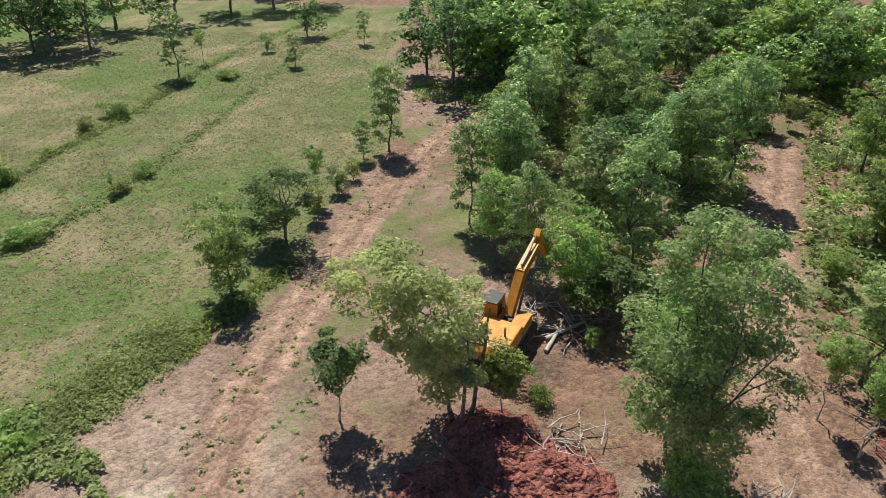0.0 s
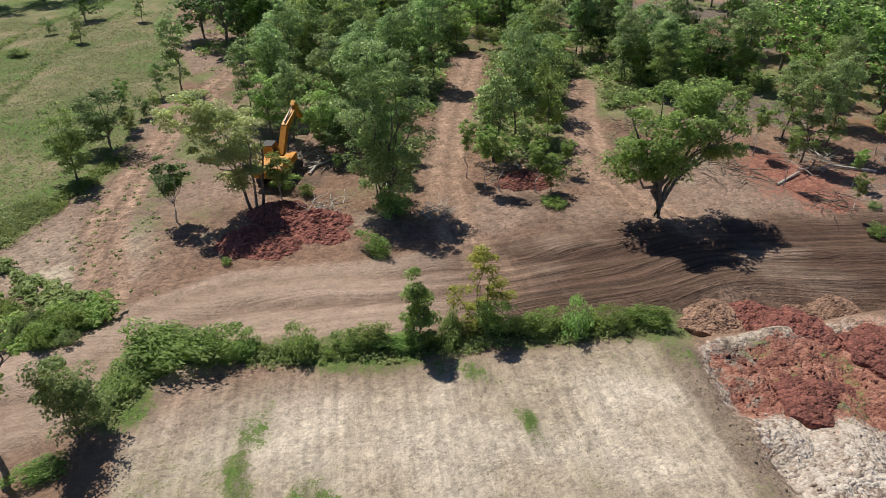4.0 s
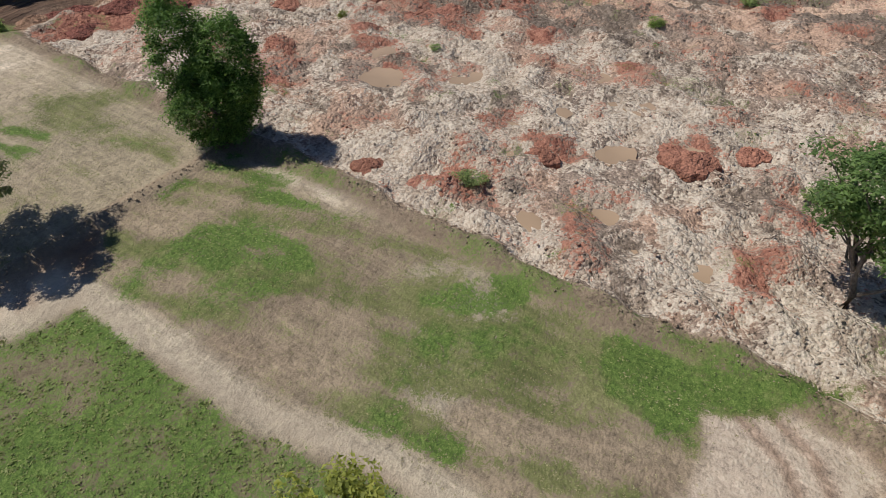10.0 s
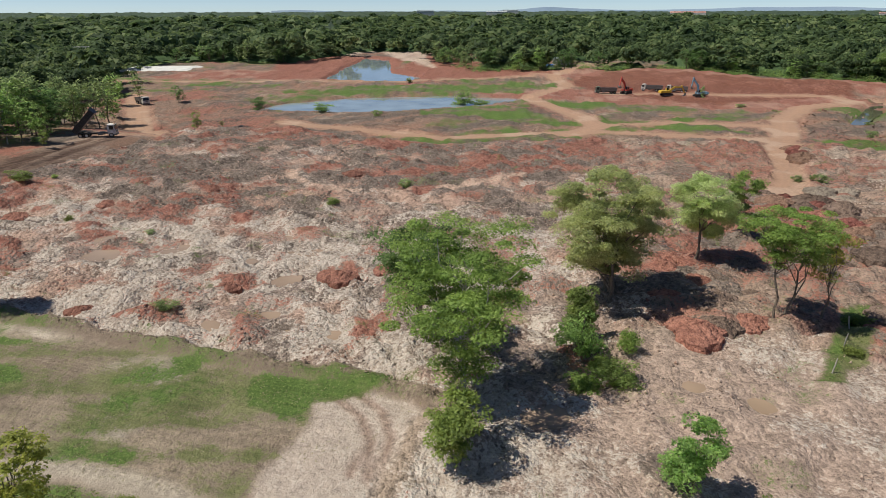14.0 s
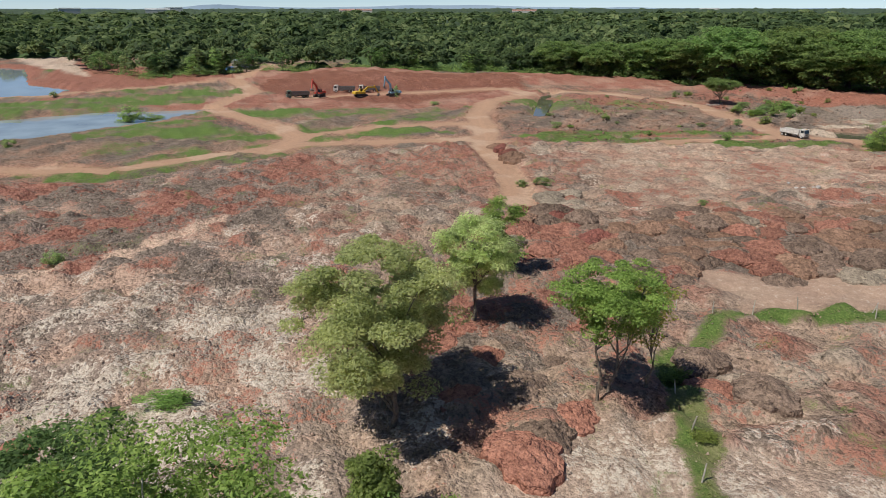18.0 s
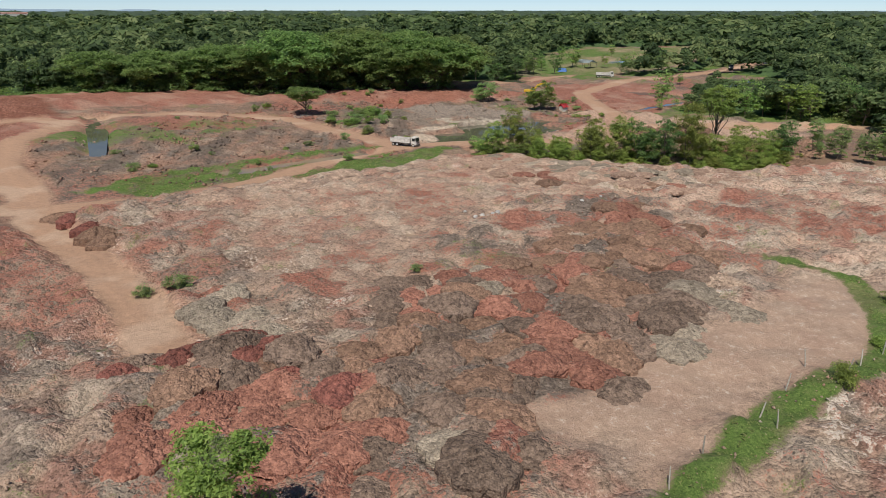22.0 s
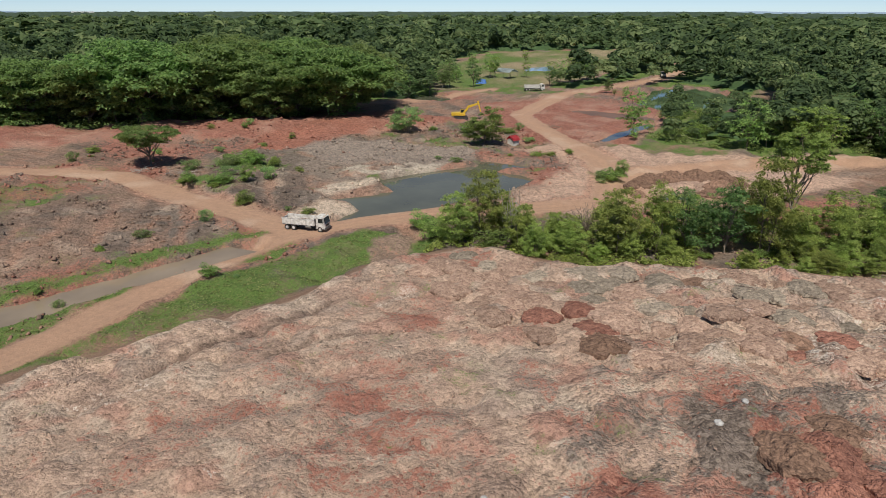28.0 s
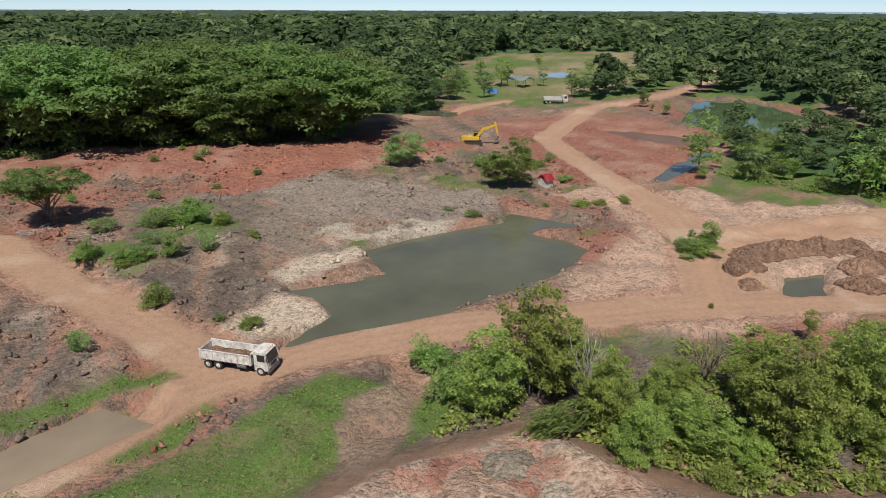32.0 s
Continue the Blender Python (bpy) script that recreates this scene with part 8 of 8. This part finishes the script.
    for sy in (-1, 1):
        part("fuel_tank", made(rod, (0.4, sy * 0.98, 0.78), (1.5, sy * 0.98, 0.78), 0.27, 14), STEEL, root)
        part("mudguard", made(box, -2.75, sy * 1.02, 1.04, 2.7, 0.5, 0.04), BLACK, root)
        for ax in (3.25, -2.05, -3.35):
            w = 0.28 if ax > 0 else 0.55
            y0 = sy * (1.2 - w)
            bm = bmesh.new()
            prof = [(0.30, 0), (0.46, 0.0), (0.515, 0.06), (0.515, w - 0.06), (0.46, w), (0.30, w)]
            rings = [[bm.verts.new((ax + r * math.cos(6.2832 * k / 20), y0 + sy * d, 0.515 + r * math.sin(6.2832 * k / 20))) for k in range(20)] for r, d in prof]
            for a, b in zip(rings[:-1], rings[1:]):
                for k in range(20):
                    bm.faces.new((a[k], a[(k + 1) % 20], b[(k + 1) % 20], b[k]))
            bmesh.ops.recalc_face_normals(bm, faces=bm.faces)
            wheel = new("wheel")
            wheel.parent = root
            part("tyre", bm, RUBBER, wheel)
            bm = bmesh.new()
            rod(bm, (ax, y0 + sy * 0.05, 0.515), (ax, y0 + sy * (w - 0.07), 0.515), 0.305, 16)
            rod(bm, (ax, y0 + sy * (w - 0.07), 0.515), (ax, y0 + sy * (w + 0.02), 0.515), 0.13, 10, 0.08)
            part("rim", bm, cab_mat, wheel)
    return tagged(root, label, "truck", "tipper trucks")


def excavator(label, paint_mat, swing=0.0, boom_up=48.0, stick_down=-62.0):
    """A crawler excavator with its boom along +x, standing on z = 0."""
    root = new("excavator")
    for sy in (-1, 1):
        pts = []
        for k in range(9):
            a = math.pi / 2 + math.pi * k / 8
            pts.append((-1.75 + 0.45 * math.cos(a), 0.47 + 0.45 * math.sin(a)))
        for k in range(9):
            a = -math.pi / 2 + math.pi * k / 8
            pts.append((1.75 + 0.45 * math.cos(a), 0.47 + 0.45 * math.sin(a)))
        bm = made(profile, pts, sy * 1.1 - 0.30, sy * 1.1 + 0.30)
        track = part("crawler_track", bm, RUBBER, root, "dusty steel crawler track")
        for k in range(20):
            for zz in (0.005, 0.92):
                part("track_shoe", made(box, -1.9 + 0.2 * k, sy * 1.1, zz, 0.06, 0.60, 0.035), STEEL, track)
        for k in range(7):
            part("roller", made(rod, (-1.5 + 0.5 * k, sy * 1.1 + sy * 0.28, 0.25), (-1.5 + 0.5 * k, sy * 1.1 + sy * 0.33, 0.25), 0.14, 10), STEEL, track)
    part("undercarriage", made(box, 0, 0, 0.40, 2.0, 1.7, 0.42, 1, 0.05), BLACK, root)
    part("turntable", made(rod, (0, 0, 0.8), (0, 0, 1.02), 0.62, 20), BLACK, root)
    house = new("upper_body")
    house.parent = root
    house.matrix_basis = pose(0, 0, 0, 0, 0, swing)
    part("deck", made(box, -0.65, 0, 1.02, 4.1, 2.66, 0.22, 1, 0.04), BLACK, house)
    part("engine_cover", made(box, -1.25, -0.1, 1.24, 2.1, 2.4, 0.92, 0.97, 0.08), paint_mat, house)
    part("counterweight", made(profile, [(-2.95, 1.15), (-2.3, 0.98), (-2.3, 2.1), (-2.75, 2.05), (-3.0, 1.75)], -1.32, 1.32), paint_mat, house)
    part("side_box", made(box, 0.55, -0.88, 1.24, 1.5, 0.85, 0.72, 1, 0.05), paint_mat, house)
    part("cab", made(profile, [(-0.15, 1.24), (1.35, 1.24), (1.42, 1.9), (1.10, 2.92), (-0.05, 2.92)], 0.42, 1.36), paint_mat, house)
    part("cab_roof", made(box, 0.52, 0.89, 2.93, 1.3, 1.0, 0.07, 0.95, 0.02), BLACK, house)
    for yy in (0.415, 1.365):
        part("cab_window", made(profile, [(0.0, 1.95), (1.3, 1.95), (1.05, 2.82), (0.05, 2.82)], yy - 0.012, yy + 0.012), GLASS, house)
    part("cab_windscreen", made(profile, [(1.43, 1.95), (1.46, 1.95), (1.16, 2.84), (1.13, 2.84)], 0.5, 1.28), GLASS, house)
    part("exhaust_pipe", made(rod, (-1.6, -0.7, 2.1), (-1.6, -0.7, 2.75), 0.06, 10), STEEL, house)
    # boom, stick and bucket, worked out from their angles
    b0 = Vector((0.75, 0, 1.75))
    a1 = radians(boom_up)
    kink = b0 + Vector((math.cos(a1 + 0.22), 0, math.sin(a1 + 0.22))) * 2.7
    b1 = kink + Vector((math.cos(a1 - 0.35), 0, math.sin(a1 - 0.35))) * 3.1
    a2 = radians(stick_down)
    s1 = b1 + Vector((math.cos(a2), 0, math.sin(a2))) * 2.75

    def beam(name, p0, p1, w0, w1, half, mat):
        d = (p1 - p0).normalized()
        n_ = Vector((-d.z, 0, d.x))
        pts = [p0 - n_ * w0 / 2, p1 - n_ * w1 / 2, p1 + n_ * w1 / 2, p0 + n_ * w0 / 2]
        return part(name, made(profile, [(p_.x, p_.z) for p_ in pts], -half, half), mat, house)

    beam("boom", b0, kink + (kink - b0).normalized() * 0.16, 0.52, 0.74, 0.27, paint_mat)
    beam("boom_end", kink - (b1 - kink).normalized() * 0.16, b1, 0.74, 0.42, 0.265, paint_mat)
    beam("stick", b1 - (s1 - b1).normalized() * 0.75, s1, 0.52, 0.30, 0.19, paint_mat)
    for sy in (-0.36, 0.36):
        bm = bmesh.new()
        lo, hi = Vector((1.25, sy, 1.35)), kink + Vector((0.1, sy, -0.2))
        mid = lo + (hi - lo) * 0.55
        rod(bm, lo, mid, 0.085, 10)
        rod(bm, mid, hi, 0.05, 8)
        part("boom_cylinder", bm, STEEL, house)
    bm = bmesh.new()
    up = Vector((0, 0, 0.5))
    rod(bm, kink + up, (kink + b1) / 2 + up, 0.085, 10)
    rod(bm, (kink + b1) / 2 + up, b1 - (s1 - b1).normalized() * 0.65, 0.05, 8)
    part("stick_cylinder", bm, STEEL, house)
    bm = bmesh.new()
    q = [(s1.x + 0.1, s1.z + 0.1), (s1.x + 0.22, s1.z - 0.5), (s1.x - 0.1, s1.z - 1.0), (s1.x - 0.75, s1.z - 1.02), (s1.x - 1.0, s1.z - 0.72), (s1.x - 0.55, s1.z - 0.78), (s1.x - 0.2, s1.z - 0.55), (s1.x - 0.12, s1.z + 0.05)]
    profile(bm, q, -0.52, 0.52)
    part("bucket", bm, STEEL, house)
    return tagged(root, label, "excavator", "excavators")


def park(ob, x, y, turn, z=None, s=1.0):
    ob.matrix_basis = pose(x, y, ground_z(x, y) + 0.02 if z is None else z, 0, 0, turn) @ Matrix.Diagonal((s, s, s, 1))
    return ob


park(excavator("orange crawler excavator with its boom raised among felled trees", ORANGE, 0, 36, -52), 3.2, 30.2, 64)
park(excavator("yellow crawler excavator digging on the red bank", YELLOW, 0, 38, -75), 142.5, -342, 205)
park(excavator("yellow crawler excavator working in the red flats", YELLOW, 0, 20, -60), 241, -141, -75)
park(excavator("red crawler excavator with its boom raised", RED_P, 0, 58, -70), 246, -126, 140)
park(excavator("pale blue crawler excavator with its boom upright", BLUE_P, 0, 70, -80), 239, -153, 100)
park(dump_truck("dusty white tipper truck on the dirt road by the pond", WHITE, WHITE), 125.2, -232.4, 188, None, 0.84)
park(dump_truck("dusty white tipper truck on the red flats", WHITE, STEEL), 259, -138, 75)
park(dump_truck("loaded white tipper truck on the red flats", WHITE, STEEL), 258, -148, 80)
park(dump_truck("dull green tipper truck in the pit", GREEN_P, STEEL), 246, -118, 95)
park(dump_truck("white tipper truck by the farm shed", WHITE, WHITE), 142.2, -425.6, 204)
park(dump_truck("white tipper truck on the far dirt road", WHITE, STEEL), 98, -508, 100)
park(dump_truck("white tipper truck with its dark bed tipped up", WHITE, BLACK, False, True), 107, 9.6, -70)
park(dump_truck("dark grey tipper truck beside the haul road", GREEN_P, STEEL), 136, -9.4, 150)
park(dump_truck("white tipper truck on the red track", WHITE, STEEL), 193, 52, -130)


def hut(label, w, d, h, roof_mat, wall_mat, pitch=0.35, open_sides=False, name="shed"):
    root = new(name)
    if open_sides:
        for sx in (-1, 0, 1):
            for sy in (-1, 1):
                part("post", made(box, sx * (w / 2 - 0.1), sy * (d / 2 - 0.1), -0.3, 0.14, 0.14, h + 0.3), surface("weathered_wood", (0.13, 0.10, 0.075), (0.30, 0.25, 0.20), 5), root)
    else:
        part("wall", made(box, 0, 0, -0.3, w, d, h + 0.3, 1, 0.02), wall_mat, root)
        part("door", made(box, w * 0.2, -d / 2 - 0.02, 0, min(0.9, w * 0.3), 0.05, min(2.0, h * 0.8)), surface("weathered_wood", (0.13, 0.10, 0.075), (0.30, 0.25, 0.20), 5), root)
    rise = pitch * d / 2
    for sy in (-1, 1):
        bm = bmesh.new()
        n_ = max(4, int(w / 0.8))
        top, low_ = [], []
        for k in range(n_ * 2 + 1):
            x = -w / 2 - 0.3 + (w + 0.6) * k / (n_ * 2)
            dz = 0.035 if k % 2 else 0.0
            top.append(bm.verts.new((x, 0, h + rise + dz)))
            low_.append(bm.verts.new((x, sy * (d / 2 + 0.35), h - 0.35 * pitch + dz)))
        for k in range(n_ * 2):
            bm.faces.new((top[k], top[k + 1], low_[k + 1], low_[k]))
        bmesh.ops.solidify(bm, geom=bm.faces[:], thickness=0.04)
        part("roof_sheet", bm, roof_mat, root)
    return tagged(root, label, "building")


METAL_ROOF = surface("pale_metal_roof", (0.40, 0.46, 0.48), (0.60, 0.65, 0.66), 0.8, 0.45, 0.1, 0.3)
WHITE_ROOF = surface("white_metal_roof", (0.62, 0.64, 0.65), (0.80, 0.81, 0.81), 0.8, 0.5, 0.1)
PINK_ROOF = surface("pink_roof", (0.55, 0.33, 0.28), (0.70, 0.45, 0.38), 0.4, 0.8, 0.1)
WALL = surface("rendered_wall", (0.42, 0.40, 0.37), (0.62, 0.60, 0.56), 1.0, 0.9, 0.1)
park(hut("open shed with a pale blue-grey metal roof under trees", 9.5, 6.5, 2.8, METAL_ROOF, WALL, 0.45, True), 168, -468, -25)
park(hut("small grey hut with a bright red roof", 1.9, 2.2, 1.6, surface("red_roof_sheet", (0.45, 0.04, 0.05), (0.66, 0.09, 0.10), 2, 0.5), WALL, 0.8, False, "hut"), 116, -311, 60)
for x, y, w, d, turn, mat in ((486, 143, 22, 9, 100, WHITE_ROOF), (499, 166, 14, 8, 95, PINK_ROOF), (480, 262, 12, 8, 80, WHITE_ROOF), (392, -104, 9, 6, 60, METAL_ROOF), (84, -560, 8, 6, 10, METAL_ROOF)):
    park(hut("low farm building with a metal roof at the wood's edge", w, d, 3.2, mat, WALL, 0.4, False, "farm_building"), x, y, turn)
for x, y, w, d, h, mat in ((1938, -484, 92, 40, 16, PINK_ROOF), (1973, 40, 60, 30, 19, WHITE_ROOF), (1990, 0, 44, 26, 22, METAL_ROOF), (1985, 250, 50, 24, 21, METAL_ROOF), (2700, -2330, 90, 30, 12, WHITE_ROOF), (1836, -961, 70, 36, 14, PINK_ROOF)):
    park(hut("large pale building far off above the tree tops", w, d, h, mat, WALL, 0.2, False, "distant_building"), x, y, math.degrees(math.atan2(y + 110, x - 20)) + 90)
part_bm = bmesh.new()
box(part_bm, 0, 0, -0.2, 34, 46, 0.9, 0.85, 0.2)
tagged(park(part("white_stockpile", part_bm, surface("white_sand", (0.55, 0.53, 0.50), (0.74, 0.72, 0.68), 0.4, 0.95, 0.5)), 338, 132, 12), "low flat white stockpile of sand", "stockpile")


def frame_tower():
    root = new("steel_tower")
    for sx in (-1, 1):
        for sy in (-1, 1):
            part("leg", made(rod, (sx * 4, sy * 4, -0.5), (sx * 3.2, sy * 3.2, 12), 0.14, 8), WHITE, root)
    for z in (4, 8, 12):
        for sx in (-1, 1):
            part("beam", made(rod, (sx * 3.8, -3.9, z), (sx * 3.8, 3.9, z), 0.1, 8), WHITE, root)
            part("beam", made(rod, (-3.9, sx * 3.8, z), (3.9, sx * 3.8, z), 0.1, 8), WHITE, root)
    return tagged(root, "skeletal white steel tower beside the white stockpile", "tower")


park(frame_tower(), 330, 172, 15)


def pickup(label, paint_mat, turn, x, y):
    root = new("pickup_truck")
    part("body", made(profile, [(-2.5, 0.45), (2.5, 0.45), (2.55, 0.85), (1.3, 1.05), (0.75, 1.62), (-0.6, 1.66), (-0.85, 1.08), (-2.5, 1.08)], -0.86, 0.86), paint_mat, root)
    part("windscreen", made(profile, [(1.26, 1.10), (1.29, 1.12), (0.80, 1.60), (0.77, 1.58)], -0.74, 0.74), GLASS, root)
    for sy in (-1, 1):
        part("side_window", made(profile, [(-0.6, 1.12), (1.0, 1.12), (0.68, 1.56), (-0.5, 1.58)], sy * 0.865 - 0.01, sy * 0.865 + 0.01), GLASS, root)
        for ax in (1.55, -1.5):
            w = part("wheel", made(rod, (ax, sy * 0.66, 0.36), (ax, sy * 0.90, 0.36), 0.36, 16), RUBBER, root)
            part("hubcap", made(rod, (ax, sy * 0.88, 0.36), (ax, sy * 0.92, 0.36), 0.2, 12), STEEL, w)
        part("headlight", made(box, 2.5, sy * 0.62, 0.68, 0.1, 0.3, 0.16, 1, 0.02), LAMP, root)
    part("load_bed", made(box, -1.7, 0, 1.081, 1.5, 1.5, 0.02), BLACK, root)
    park(root, x, y, turn)
    return tagged(root, label, "pickup")


pickup("white pickup parked beside the thicket", WHITE, 160, 14, -262)


def tarp(x, y, w, d, h, label):
    bm = bmesh.new()
    g = np.random.default_rng(3)
    grid = [[bm.verts.new((w * (i / 8 - 0.5), d * (k / 6 - 0.5), h * (0.75 + 0.25 * math.cos((i / 8 - 0.5) * 3)) * (1 if 0 < i < 8 and 0 < k < 6 else 0.1) + g.normal() * 0.08)) for k in range(7)] for i in range(9)]
    for i in range(8):
        for k in range(6):
            bm.faces.new((grid[i][k], grid[i + 1][k], grid[i + 1][k + 1], grid[i][k + 1]))
    ob = part("tarpaulin", bm, surface("blue_tarp", (0.03, 0.10, 0.36), (0.08, 0.22, 0.55), 2, 0.45))
    park(ob, x, y, 20)
    return tagged(ob, label, "tarpaulin")


tarp(173, -445.5, 5, 3.4, 2.0, "blue tarpaulin over stores beside the shed")
tarp(368, -97, 6, 4, 2.4, "pale blue tarpaulin by the far junction")

# ---------------------------------------------------------------- fence, brushwood, logs


def fence_post(x, y, lean, tall=1.5):
    bm = bmesh.new()
    rod(bm, (0, 0, -0.4), (0.05, 0, tall * 0.5), 0.055, 7)
    rod(bm, (0.05, 0, tall * 0.5), (0.04, 0.03, tall), 0.055, 7, 0.04)
    ob = part("fence_post", bm, BARK_PALE)
    ob.matrix_basis = pose(x, y, ground_z(x, y), lean, lean * 0.6, x * 20)
    return tagged(ob, "leaning grey wooden fence post in the grass", "fence post", "fence posts")


for k, (x, y) in enumerate(((38.3, -129), (36.8, -132), (35.8, -135.8), (34.8, -140.2), (32.3, -146.7), (31.1, -145.6), (31.2, -151.6), (30.3, -156.5), (27.4, -156.3), (26.5, -159.1), (24.9, -163.3), (23.6, -170), (17, -114.6), (21, -117), (26, -119.6))):
    fence_post(x, y, (-1) ** k * (4 + k % 5 * 2), 1.3 + 0.1 * (k % 4))


def brush(x, y, r, seed, label="tangled heap of dead branches and twigs"):
    g = np.random.default_rng(seed)
    paths = []
    for k in range(38):
        a, b = g.uniform(0, 6.28), g.uniform(0, 6.28)
        d = r * math.sqrt(g.random())
        p0 = (d * math.cos(a), d * math.sin(a), g.uniform(0.02, 0.5))
        ln = g.uniform(0.6, 1.6) * r * 0.8
        p1 = (p0[0] + ln * math.cos(b), p0[1] + ln * math.sin(b), g.uniform(0.1, 1.1))
        paths.append(bent(g, p0, p1, g.uniform(0.02, 0.06), 0.012, 3, 0.25))
    ob = new("brush_pile")
    for path in paths:
        v, f = tube([path], 5)
        raw("branch", v, f, BARK if seed % 3 else BARK_PALE, ob)
    ob.matrix_basis = pose(x, y, ground_z(x, y), 0, 0, seed * 40)
    return tagged(ob, label, "brush pile", "brush piles")


for k, (x, y, r) in enumerate(((22.6, 23.6, 2.4), (6.5, 32.6, 2.2), (26.5, 24.5, 2.2), (42, 18, 2.6), (50, 17, 2.4), (-9.5, 38.0, 1.8), (46, 10, 2.0), (14.5, 18.6, 1.3), (58, 8, 2.4), (84, -249, 3.2), (78, -254, 3.0), (90, -246, 2.4),
                                    (149, -262, 3.0), (170, -254, 3.0), (37, 44, 2.4), (40, 30, 2.4), (6, 22.6, 1.6), (66, 16, 2.6), (112, -340, 3), (180, -252, 2.5))):
    brush(x, y, r, 500 + k)
for k, (x, y, ln, a) in enumerate(((7.2, 31.6, 3.2, 30), (6.4, 30.8, 2.8, 60), (24.5, 26, 4.5, 80), (46, 15, 4, 20), (12, 24.5, 3, 100), (53, 15, 4, 140))):
    bm = bmesh.new()
    rod(bm, (-ln / 2, 0, 0.14), (ln / 2, 0.1, 0.18), 0.14, 10, 0.09)
    ob = part("log", bm, BARK_PALE)
    ob.matrix_basis = pose(x, y, ground_z(x, y), 0, 0, a)
    tagged(ob, "felled pale log lying on bare earth", "log", "felled logs")


def rock(x, y, r, seed):
    """A pale angular boulder half sunk in the clay."""
    rg = random.Random(seed)
    bm = bmesh.new()
    bmesh.ops.create_icosphere(bm, subdivisions=2, radius=r)
    for v in bm.verts:
        v.co *= rg.uniform(0.82, 1.12)
        v.co.z *= 0.72
    ob = part("rock", bm, surface("pale_rock", (0.28, 0.26, 0.25), (0.55, 0.52, 0.50), 3.0, 0.9, 0.5))
    ob.matrix_basis = pose(x, y, ground_z(x, y) + r * 0.3, 0, 0, seed * 50)
    return tagged(ob, "pale grey boulder lying on the red clay", "rock", "boulders on the clay")


for k, (x, y) in enumerate([(78.6, -183.4), (76.6, -183.2), (76.0, -184.1), (75.6, -185.3), (74.4, -184.6), (73.7, -184.8), (63.4, -200.7), (65.2, -197.1)]):
    rock(x, y, 0.28 + 0.07 * (k % 3), k + 1)
